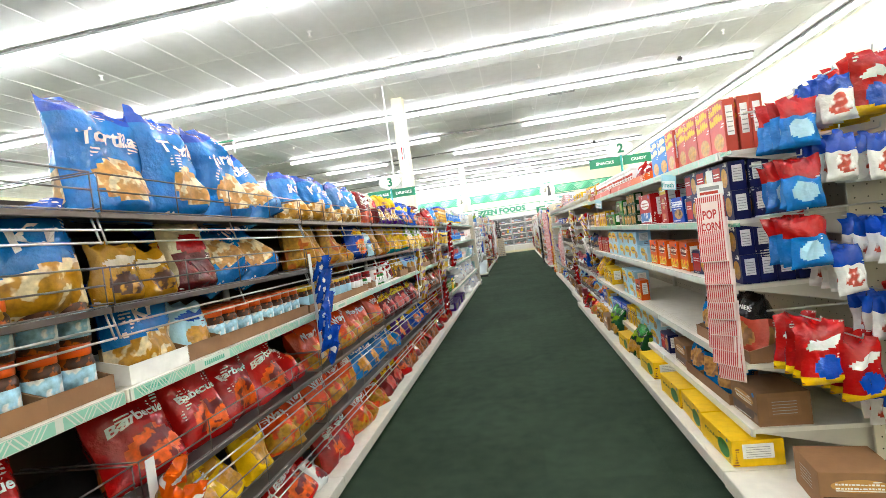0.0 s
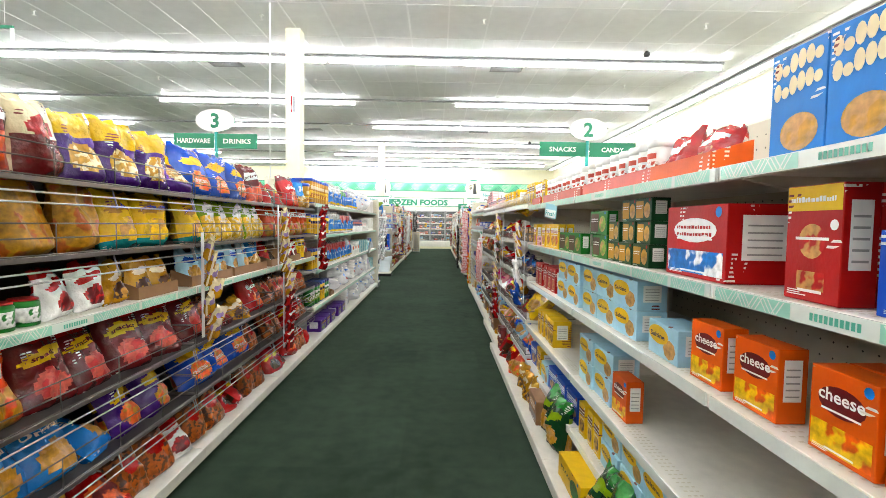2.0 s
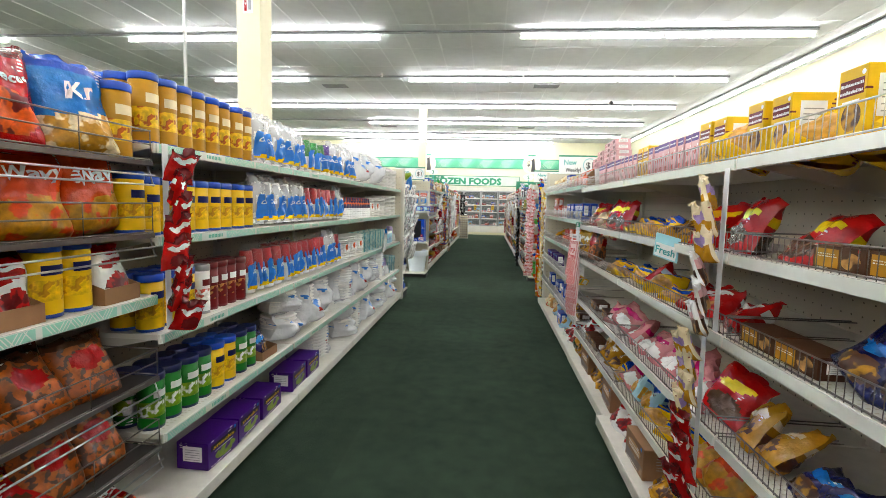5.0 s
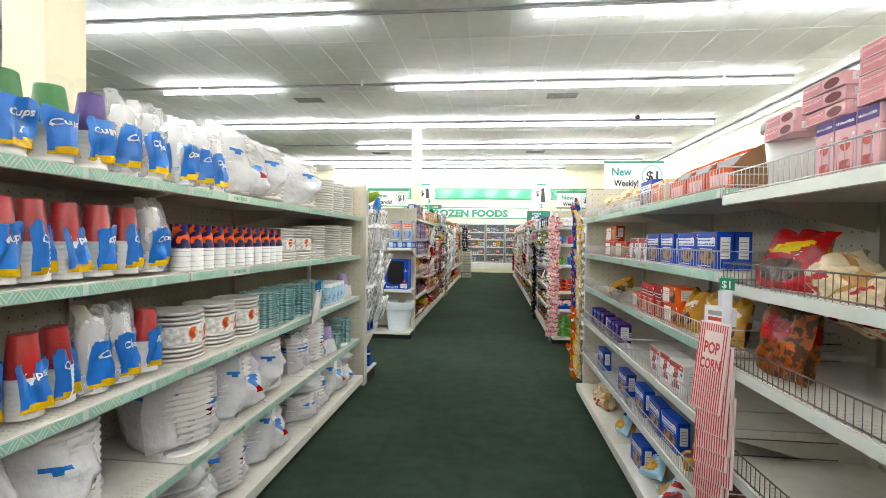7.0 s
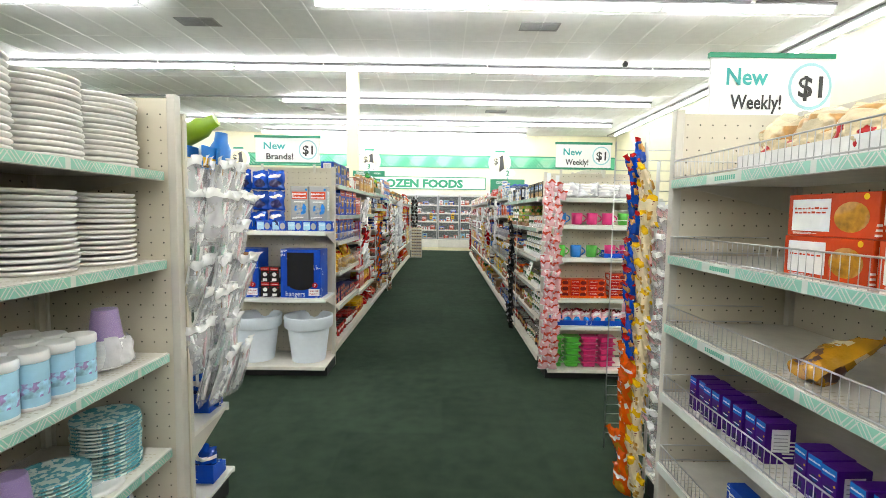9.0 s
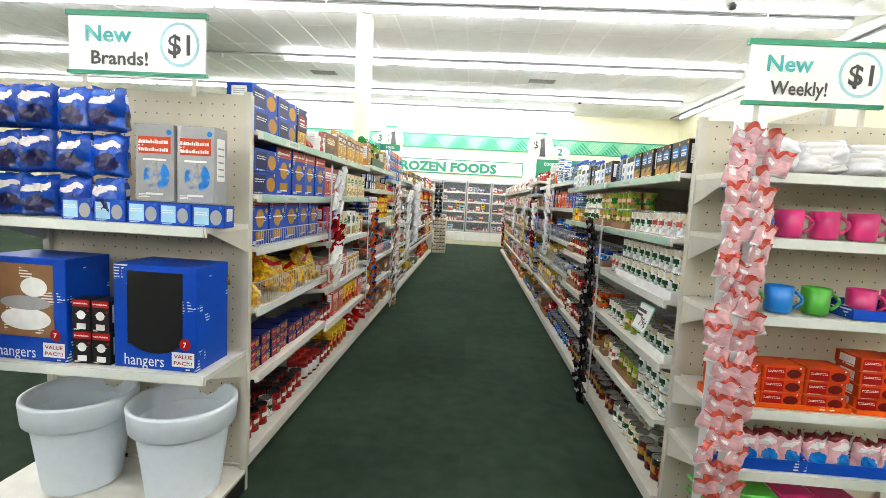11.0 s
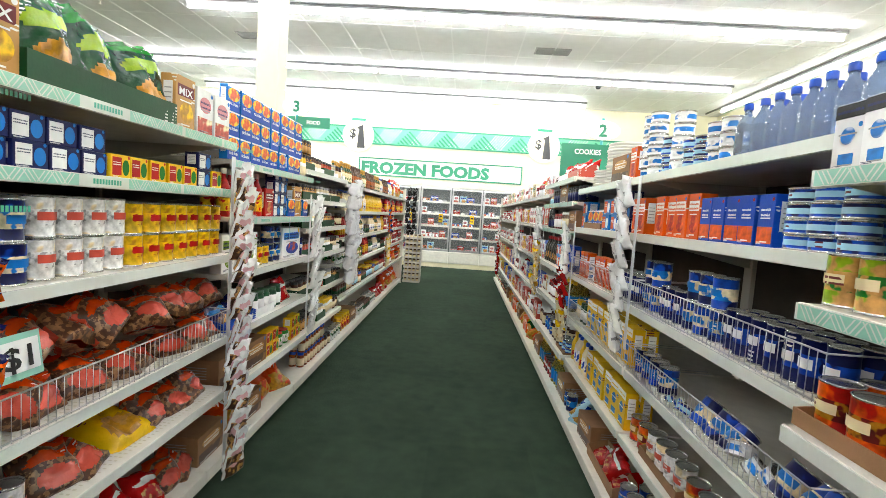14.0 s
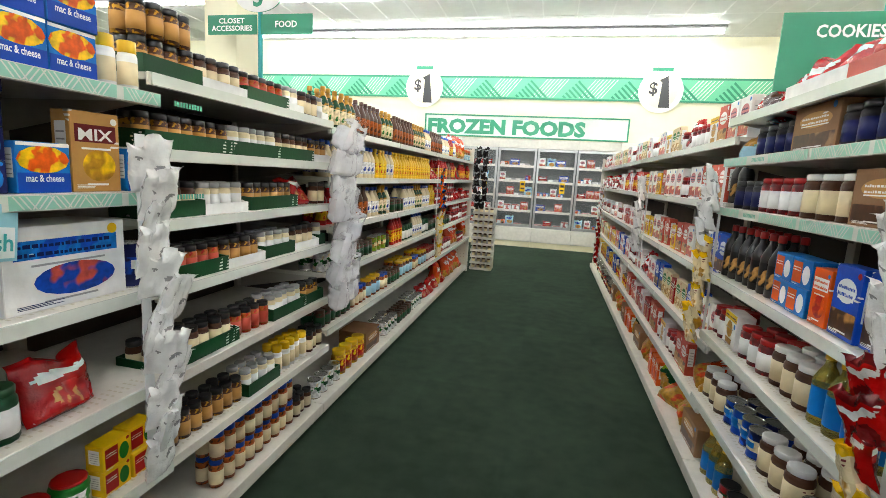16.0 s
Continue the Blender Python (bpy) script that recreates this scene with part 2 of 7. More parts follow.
thing("wall_south", "pale cream painted wall", "wall", kind="structure", geo=Geo().box(X0 - 0.2, Y0 - 0.2, 0, X1 + 0.2, Y0, ZC + 0.2, WALL))
thing("wall_north", "pale cream painted back wall", "wall", kind="structure", geo=Geo().box(X0, Y1, 0, X1, Y1 + 0.2, ZC + 0.2, WALL))

g = Geo().box(X0, Y0, ZC, X1, Y1, ZC + 0.1, CEIL)
x = X0 + 0.2
while x < X1:
    g.box(x - 0.012, Y0, ZC - 0.008, x + 0.012, Y1, ZC + 0.001, GRID)
    x += 0.62
y = Y0 + 0.4
while y < Y1:
    g.box(X0, y - 0.012, ZC - 0.004, X1, y + 0.012, ZC + 0.001, GRID)
    y += 1.24
thing("ceiling", "white dropped ceiling of speckled tiles in a metal grid", "ceiling", kind="structure", geo=g)


# fluorescent strips, eight feet long with two tubes end to end
def strip_light(glow=TUBE):
    top = thing("fluorescent_strip", "white fluorescent batten with two lit tubes on the ceiling", "ceiling light", "fluorescent strips")
    h = Geo().box(-1.245, -0.03, 0.0, 1.245, 0.03, 0.05, GRID).box(-1.245, -0.02, -0.012, 1.245, 0.02, 0, GRID)
    for e in (-1.235, -0.012, 1.21):
        h.box(e, -0.02, -0.085, e + 0.025, 0.02, 0, GRID)
    part("housing", h, top)
    for e in (-1.205, 0.02):
        part("tube", Geo().lathe([(0.019, 0.0), (0.019, 1.185)], glow, n=8, m=pose(e, 0, -0.065, 0, 90, 0)), top, "glowing tube")
    return top


ROWS_OF_LIGHT = ((-3.5, -6, 3), (-0.6, -6, 3), (2.4, -6, 3), (5.4, -6, 3), (8.4, -6, 3), (11.4, -6, 3), (14.55, -6, 3), (17.5, -6, 3), (20.6, -6, 3), (23.5, -6, 3), (26.45, -6, 3), (28.55, -2, 2))
DARK_SPOTS = {(14.55, 0), (14.55, -3), (17.5, -1), (17.5, -3), (23.5, -2), (23.5, -3)}
first = None
for yy, a, b in ROWS_OF_LIGHT:
    for k in range(a, b):
        if (yy, k) in DARK_SPOTS:
            continue
        at = pose(-0.68 + 2.5 * k, yy, ZC - 0.062)
        if first is None:
            first = strip_light()
            first.matrix_basis = at
        else:
            copy_thing(first, at)
first = strip_light(TUBE_WALL)
first.matrix_basis = pose(6.3, -5.5, ZC - 0.062, 0, 0, 90)
for k in range(13):
    copy_thing(first, pose(6.3, -3.0 + 2.5 * k, ZC - 0.062, 0, 0, 90))
# thin dark grey strips along one side of each row of battens
ROW_STRIP = mat("row_strip_grey", (0.16, 0.16, 0.16), 0.5, 0.2, vary=0.1)
for yy, a, b in ROWS_OF_LIGHT:
    thing("light_rail", "thin dark grey strip along the row of light battens", "conduit", kind="structure",
          geo=Geo().box(-0.68 + 2.5 * a - 1.25, yy - 0.062, ZC - 0.055, -0.68 + 2.5 * b - 1.25, yy - 0.042, ZC - 0.013, ROW_STRIP))
thing("light_rail", "thin dark grey strip along the row of light battens", "conduit", kind="structure", geo=Geo().box(6.238, -5.9, ZC - 0.055, 6.258, 28.9, ZC - 0.013, ROW_STRIP))

# square columns in the row of shelving
for cx, cy in ((-2.21, 10.3), (-2.06, 21.2)):
    c = Geo().box(cx - 0.12, cy - 0.12, 0, cx + 0.12, cy + 0.12, ZC, COLUMN, bevel=0.006)
    thing("column", "square cream painted steel column", "column", kind="structure", geo=c)


# ---------------------------------------------------------------- shelving
def to_side(side):
    return {"L": 90, "R": -90, "S": 0, "N": 180}[side]


def peg_panel(w, z0, z1, y, holes=True, board=PEG):
    """An upright pegboard panel of width w facing -y; the holes are small dark discs."""
    g = Geo().box(0, y, z0, w, y + 0.012, z1, board)
    if holes:
        nx, nz = int(w / 0.0508), int((z1 - z0) / 0.0508)
        for i in range(nx):
            for k in range(nz):
                px, pz, r = 0.025 + i * 0.0508, z0 + 0.03 + k * 0.0508, 0.0042
                g.add([(px - r, y - 0.0012, pz), (px, y - 0.0012, pz - r), (px + r, y - 0.0012, pz), (px, y - 0.0012, pz + r)], [(0, 1, 2, 3)], HOLE)
    return g


PANELS, SHELVES = {}, {}
DEPTH = 0.52


def shelf_mesh(w, d, strip):
    key = (round(w, 3), round(d, 3), strip)
    if key not in SHELVES and strip == "dark":
        g = Geo().box(0.004, 0.012, -0.008, w - 0.004, d, 0, RACK_SHADED).box(0.004, 0, -0.016, w - 0.004, 0.012, 0.002, DARKWIRE, bevel=0.002)
        for z in (-0.05, -0.085):
            g.rod((0.006, -0.004, z), (w - 0.006, -0.004, z), 0.0035, WIRE)
        for e in (0.006, w * 0.5, w - 0.012):
            g.rod((e, -0.004, -0.09), (e, 0.02, -0.005), 0.003, WIRE)
        SHELVES[key] = g.mesh("shelf")
    if key not in SHELVES:
        g = Geo().box(0.004, 0.012, -0.02, w - 0.004, d, 0, STEELW).box(0.004, 0, -0.036, w - 0.004, 0.012, 0.002, STEELW, bevel=0.002)
        nx = int((w - 0.06) / 0.024)
        for i in range(nx):
            for k in range(3):
                px, py, r = 0.03 + i * 0.024, 0.03 + k * 0.018, 0.0035
                g.add([(px - r, py, 0.0012), (px + r, py, 0.0012), (px + r, py + 0.011, 0.0012), (px - r, py + 0.011, 0.0012)], [(0, 1, 2, 3)], PEG)
        for e in (0.006, w - 0.012):
            g.add([(e, 0.03, -0.02), (e, d, -0.02), (e, d, -0.13), (e + 0.006, 0.03, -0.02), (e + 0.006, d, -0.02), (e + 0.006, d, -0.13)], [(0, 1, 2), (3, 5, 4), (0, 2, 5, 3)], STEEL)
        SHELVES[key] = g.mesh("shelf")
    return SHELVES[key]


STRIPS = {}


def strip_mesh(w, style):
    key = (round(w, 3), style)
    if key not in STRIPS:
        g = Geo().box(0.01, -0.006, -0.034, w - 0.01, -0.0005, 0.001, STRIP_WHITE)
        if style == "mint":
            rnd = random.Random(5)
            x = 0.02
            while x < w - 0.12:
                s = 0.18 + 0.12 * rnd.random()
                e = min(x + s, w - 0.012)
                g.rect(x, -0.032, e, -0.001, -0.0075, STRIP_GREEN)
                t = x + 0.006
                k = 0
                while t < e - 0.03:
                    g.add([(t, -0.0085, -0.031), (t + 0.004, -0.0085, -0.031), (t + 0.026, -0.0085, -0.002), (t + 0.022, -0.0085, -0.002)] if (k // 3) % 2 else
                          [(t + 0.022, -0.0085, -0.031), (t + 0.026, -0.0085, -0.031), (t + 0.004, -0.0085, -0.002), (t, -0.0085, -0.002)], [(0, 1, 2, 3)], STRIP_WHITE)
                    t += 0.013
                    k += 1
                x = e + 0.02
                if rnd.random() < 0.75:
                    x += 0.03
                    for q in range(10):
                        g.rect(x, -0.024, x + 0.008, -0.009, -0.0075, STRIP_DARK)
                        x += 0.0115
                    x += 0.03
        STRIPS[key] = g.mesh("price_strip")
    return STRIPS[key]


BASKETS = {}


def basket_mesh(w, h, wires, dark, depth=0.0):
    """A wire fence along a shelf's front edge, with returns at both ends."""
    key = (round(w, 3), h, wires, dark, depth)
    if key not in BASKETS:
        mt = DARKWIRE if dark else WIRE
        g = Geo()
        for z in ([0.006, h] if wires else [0.004, h * 0.55, h]):
            g.rod((0.01, 0.004, z), (w - 0.01, 0.004, z), 0.0028, mt)
        n = int(w / 0.026) if wires else 4
        for i in range(n + 1):
            px = 0.012 + (w - 0.024) * i / n
            g.rod((px, 0.004, 0), (px, 0.004, h), 0.0014 if wires else 0.0024, mt, n=4)
        for e in (0.012, w - 0.012):
            for z in (0.01, h):
                g.rod((e, 0.004, z), (e, 0.4, z), 0.0024, mt)
        BASKETS[key] = g.mesh("wire_fence")
    return BASKETS[key]


def section(side, face, y0, w, height, shelves, deep=DEPTH, group="", holes=True, board=PEG, lip=0.05):
    """One shelving unit whose shelf fronts lie at x = face (L and R) or y = face (S and N).
    shelves: (z, style, fence); style mint, white or none, fence None, wire, rail or dark."""
    rz = to_side(side)
    if side == "L":
        at = pose(face, y0, 0, 0, 0, rz)
    elif side == "R":
        at = pose(face, y0 + w, 0, 0, 0, rz)
    elif side == "S":
        at = pose(y0, face, 0, 0, 0, rz)
    else:
        at = pose(y0 + w, face, 0, 0, 0, rz)
    unit = thing("shelving_unit", "beige steel shop shelving unit with pegboard back", "shelf", group, m=at)
    key = (round(w, 3), height, holes, deep, board.name)
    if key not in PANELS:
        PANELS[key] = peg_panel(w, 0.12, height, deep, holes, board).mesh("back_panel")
    part("back_panel", PANELS[key], unit, "perforated beige pegboard" if board is PEG else "perforated pegboard with the shade behind the goods put into its brown")
    for e in (0, w - 0.03):
        part("upright", Geo().box(e, deep - 0.022, 0, e + 0.03, deep - 0.002, height + 0.01, STEEL), unit)
    ends = side in "SN"
    part("kick_plate", Geo().box(0.0, 0.08 - lip, 0, w, deep - 0.03 if ends else 0.095 - lip, 0.085, KICK), unit, "black recessed kick plate")
    bs = Geo().box(0.002, 0.015 - lip, 0.085, w - 0.002, deep, 0.10, STEELW).box(0.002, -lip, 0.072 if ends else 0.04, w - 0.002, 0.015 - lip, 0.102, STEELW, bevel=0.003)
    part("base_deck", bs, unit)
    for z, style, fence in shelves:
        sh = part("shelf", shelf_mesh(w, deep, style), unit, m=pose(0, 0, z))
        if style in ("mint", "white"):
            part("price_strip", strip_mesh(w, style), sh, "printed price strip")
        if fence:
            part("wire_fence", basket_mesh(w, {"wire": 0.075, "rail": 0.11, "dark": 0.07, "tall": 0.12}[fence], fence in ("wire", "dark", "tall"), fence in ("dark", "rail")), sh, "bent wire front fence", m=pose(0, 0, 0.002))
    return unit


def end_panel(x0, x1, y, height):
    g = Geo().box(x0 + 0.006, y - 0.012, 0.02, x1 - 0.006, y + 0.012, height, PEG)
    r = 0.0042
    for i in range(int((x1 - x0 - 0.04) / 0.0508)):
        for k in range(int((height - 0.1) / 0.0508)):
            px, pz = x0 + 0.05 + i * 0.0508, 0.12 + k * 0.0508
            for yy, o in ((y - 0.0135, 1), (y + 0.0135, -1)):
                vs = [(px - r, yy, pz), (px, yy, pz - r), (px + r, yy, pz), (px, yy, pz + r)]
                g.add(vs, [(0, 1, 2, 3)] if o > 0 else [(3, 2, 1, 0)], HOLE)
    top = thing("end_panel", "beige pegboard end panel with steel edge posts", "shelf end")
    part("pegboard", g, top)
    for e in (x0, x1 - 0.035):
        part("edge_post", Geo().box(e, y - 0.02, 0, e + 0.035, y + 0.02, height + 0.015, STEEL, bevel=0.003), top)
    return top


FL1, FR1, FL2, FR2 = -1.12, 0.92, -1.09, 0.95
PL, PR, PL2, PR2 = 1.245, 1.27, 1.185, 1.19
YL1, YR1, YL2, YR2 = -0.10, 2.25, 14.68, 14.72
H1, H2 = 1.84, 1.95

# ---------------------------------------------------------------- the shelving runs
CH = ((1.50, "dark", "rail"), (1.235, "dark", "rail"), (1.0, "mint", None), (0.68, "dark", "rail"), (0.40, "dark", "rail"))
PA = ((1.57, "mint", None), (1.22, "mint", None), (0.84, "mint", None), (0.44, "mint", None))
RA = ((1.52, "mint", None), (1.215, "mint", None), (0.925, "white", None), (0.57, "white", None), (0.28, "white", None))
RB = ((1.54, "white", "wire"), (1.23, "white", "dark"), (0.95, "white", "dark"), (0.60, "white", "dark"), (0.31, "white", "dark"))
RC = ((1.57, "mint", "wire"), (1.265, "mint", "wire"), (0.98, "mint", "wire"), (0.685, "white", "wire"), (0.38, "white", "wire"))
L2A = ((1.70, "mint", None), (1.385, "mint", None), (1.115, "white", "wire"), (0.795, "white", "tall"), (0.44, "white", None))
L2B = ((1.70, "mint", None), (1.395, "mint", None), (1.04, "white", None), (0.68, "white", None), (0.39, "white", None))
L2C = ((1.735, "mint", None), (1.49, "mint", None), (1.15, "white", None), (0.711, "white", "tall"), (0.414, "white", None))
L2D = ((1.65, "mint", None), (1.345, "mint", None), (1.035, "white", None), (0.712, "white", None), (0.39, "white", None))
L2E = ((1.71, "white", None), (1.48, "white", None), (1.25, "white", None), (1.02, "white", None), (0.70, "none", None), (0.40, "none", None))
L2F = ((1.68, "white", None), (1.40, "white", None), (1.12, "white", None), (0.84, "white", None), (0.50, "white", None))
R2A = ((1.60, "mint", None), (1.285, "mint", None), (0.98, "white", None), (0.66, "white", None), (0.37, "white", None))
R2B = ((1.68, "white", None), (1.405, "white", None), (1.06, "white", "tall"), (0.745, "white", "tall"), (0.425, "white", None))
R2C = ((1.79, "white", None), (1.60, "mint", None), (1.37, "mint", None), (1.04, "white", None), (0.74, "white", None), (0.40, "white", None))
R2D = ((1.70, "white", None), (1.39, "white", None), (1.03, "white", None), (0.68, "white", None), (0.36, "white", None))
L1S = [CH] * 6 + [PA] * 4
R1S = [RA] * 3 + [RB] * 2 + [RB, RC, RC]
L2S = [L2A, L2B, L2C, L2D, L2E, L2F, L2F, L2F, L2F]
R2S = [R2A, R2A, R2B, R2B, R2C, R2D, R2D, R2D, R2D, R2D]
# the far runs have shelves of several depths: where each unit's shelf fronts lie, and its shelf heights
EYE_Z = 1.43
FACES_L2 = [-0.975, -0.975, -0.955, -0.975, -1.02, -1.04, -1.04, -1.04, -1.04]
FACES_R2 = [0.865, 0.845, 0.93, 0.925, 0.89, 0.93, 0.93, 0.93, 0.93, 0.93]


def reach(shelves, k):
    return tuple((round(EYE_Z - (EYE_Z - z) * k, 3), style, fence) for z, style, fence in shelves)


L2S = [reach(s, f / FL2) for s, f in zip(L2S, FACES_L2)]
R2S = [reach(s, f / FR2) for s, f in zip(R2S, FACES_R2)]
LIPS_L1 = [0.04] * 10
LIPS_R1 = [0.145] * 4 + [0.09, 0.055, 0.05, 0.05]
LIPS_L2 = [0.04 + FL2 - f for f in FACES_L2]
LIPS_R2 = [0.06 - (FR2 - f) for f in FACES_R2]


def face_at(side, y):
    """The shelf front beside the aisle at y."""
    if y < 14:
        return FL1 if side == "L" else FR1
    row, y0, p = (FACES_L2, YL2, PL2) if side == "L" else (FACES_R2, YR2, PR2)
    return row[min(max(int((y - y0) / p), 0), len(row) - 1)]


# the chip units take the back board with shade in its colour
for i, s in enumerate(L1S):
    section("L", FL1, YL1 + PL * i, PL, H1 - (0.22 if i < 6 else 0), s, lip=LIPS_L1[i], group="left run of shelving", board=PEG_SHADED if i < 6 else PEG)
for i, s in enumerate(R1S):
    section("R", FR1, YR1 + PR * i, PR, H1 if i > 5 else 1.78, s, lip=LIPS_R1[i], group="right run of shelving")
# both far runs too, save the first two right-hand units
for i, s in enumerate(L2S):
    cut = 0.14 if i == 0 else 0.0
    section("L", FACES_L2[i], YL2 + PL2 * i + cut, PL2 - cut, H2 - 0.15, s, deep=round(DEPTH + FACES_L2[i] - FL2, 3), lip=LIPS_L2[i], group="far left run of shelving", holes=i < 5, board=PEG_SHADED)
for i, s in enumerate(R2S):
    cut = 0.14 if i == 0 else 0.0
    section("R", FACES_R2[i], YR2 + PR2 * i + cut, PR2 - cut, H2 - 0.05, s, deep=round(DEPTH + FR2 - FACES_R2[i], 3), lip=LIPS_R2[i], group="far right run of shelving", holes=i < 5, board=PEG_SHADED if i > 1 else PEG)
# the far sides of both double runs, plain units that close the backs
for x0, y0, n, p, h, sd in ((FL1 - 2 * DEPTH - 0.75, YL1, 10, PL, 1.7, "R"), (FL2 - 2 * DEPTH - 0.75, YL2, 9, PL2, 1.75, "R"),
                            (FR1 + 2 * DEPTH + 0.03, YR1, 8, PR, 1.78, "L"), (FR2 + 2 * DEPTH + 0.03, YR2, 10, PR2, 1.85, "L")):
    for i in range(n):
        if y0 > 14 and i == 0:
            continue
        section(sd, x0, y0 + p * i, p, h, ((1.2, "white", None), (0.7, "white", None)), group="outer sides of the runs", holes=False)
end_panel(FL1 - DEPTH, FL1 + 0.05, YL1 + PL * 10 + 0.02, H1 + 0.02)
end_panel(FR1 + 0.01, FR1 + DEPTH + 0.05, YR1 + PR * 8 + 0.02, H1)

# ---------------------------------------------------------------- packaging materials
TINTS = {
    "red": (0.47, 0.003, 0.003), "orange": (0.80, 0.105, 0.001), "yellow": (0.90, 0.55, 0.003), "blue": (0.001, 0.062, 0.47), "sky": (0.002, 0.19, 0.62),
    "navy": (0.003, 0.007, 0.085), "purple": (0.055, 0.003, 0.19), "green": (0.004, 0.19, 0.012), "lime": (0.24, 0.40, 0.006), "kraft": (0.29, 0.145, 0.06),
    "tan": (0.58, 0.30, 0.08), "white": (0.84, 0.84, 0.82), "black": (0.010, 0.009, 0.010), "maroon": (0.15, 0.004, 0.006), "pink": (0.72, 0.26, 0.28),
    "gold": (0.52, 0.25, 0.008), "brown": (0.080, 0.027, 0.009), "teal": (0.006, 0.26, 0.27), "cream": (0.76, 0.64, 0.40), "grey": (0.33, 0.33, 0.33),
    "paleblue": (0.36, 0.62, 0.76), "mint": (0.24, 0.54, 0.38), "salmon": (0.62, 0.085, 0.05), "darkgreen": (0.004, 0.060, 0.016), "lilac": (0.40, 0.28, 0.56),
    "magenta": (0.58, 0.004, 0.14), "amber": (0.42, 0.09, 0.003), "flame": (0.66, 0.055, 0.002), "rose": (0.72, 0.42, 0.44), "leaf": (0.08, 0.46, 0.04), "hot": (0.72, 0.03, 0.20),
}


# shop inks are deep: all but the palest stock
TINTS = {c: v if min(v) > 0.3 else tuple(0.84 * q for q in v) for c, v in TINTS.items()}


def ink_for(c):
    """A print colour that stands out on the ground colour; plain white stock stays clean."""
    if c in ("white", "grey", "black"):
        return None
    return (0.75, 0.73, 0.68) if sum(TINTS[c]) < 0.9 else (0.16, 0.03, 0.03)


def film(c):
    return mat("film_" + c, TINTS[c], 0.15, vary=0.20, scale=14, bump=1.0, bump_scale=26, spec=0.5, rand=0.12, dash=ink_for(c))


def card(c):
    return mat("card_" + c, TINTS[c], 0.42, vary=0.12, scale=20, bump=0.06, bump_scale=90, spec=0.25, rand=0.08, dash=ink_for(c))


def food(c, d, s=34.0):
    return mat("food_%s_%s_%d" % (c, d, s), TINTS[c], 0.35, vary=0.5, scale=46, blotch=TINTS[d], blotch_scale=s, blotch_at=0.52, spec=0.3)


def plastic(c):
    return mat("plastic_" + c, TINTS[c], 0.33, vary=0.05, scale=20, coat=0.2, rand=0.04)


CLEAR = mat("clear_film", (0.93, 0.93, 0.95), 0.10, vary=0.0, bump=0.9, bump_scale=26, alpha=0.025, coat=0.6)
MILKY = mat("milky_film", (0.93, 0.93, 0.95), 0.2, vary=0.05, bump=1.0, bump_scale=34, alpha=0.68, coat=0.4)
THIN = mat("thin_film", (0.93, 0.93, 0.95), 0.16, vary=0.03, bump=1.0, bump_scale=24, alpha=0.28, coat=0.3)
PAPERPLATE = mat("paper_plate", (0.84, 0.82, 0.78), 0.6, vary=0.04, scale=20)
TIN = mat("tin", (0.60, 0.60, 0.58), 0.25, 0.85, vary=0.08)
KRAFT = mat("kraft_card", TINTS["kraft"], 0.75, vary=0.12, scale=16, bump=0.1, bump_scale=60, rand=0.08)
TEALPLATE = mat("patterned_plate", (0.08, 0.36, 0.42), 0.4, vary=0.1, blotch=(0.62, 0.74, 0.66), blotch_scale=38, blotch_at=0.5)
GLASS = mat("bottle_glass", (0.8, 0.65, 0.1), 0.06, vary=0.0, trans=0.75)

KINDS = {}


def kind(code, name, label, category, w, d, h, meshes, child=None, flat=False, tilt=0.0, wobble=2.0):
    KINDS[code] = dict(name=name, label=label, category=category, w=w, d=d, h=h, meshes=meshes, child=child, tilt=tilt, wobble=wobble)


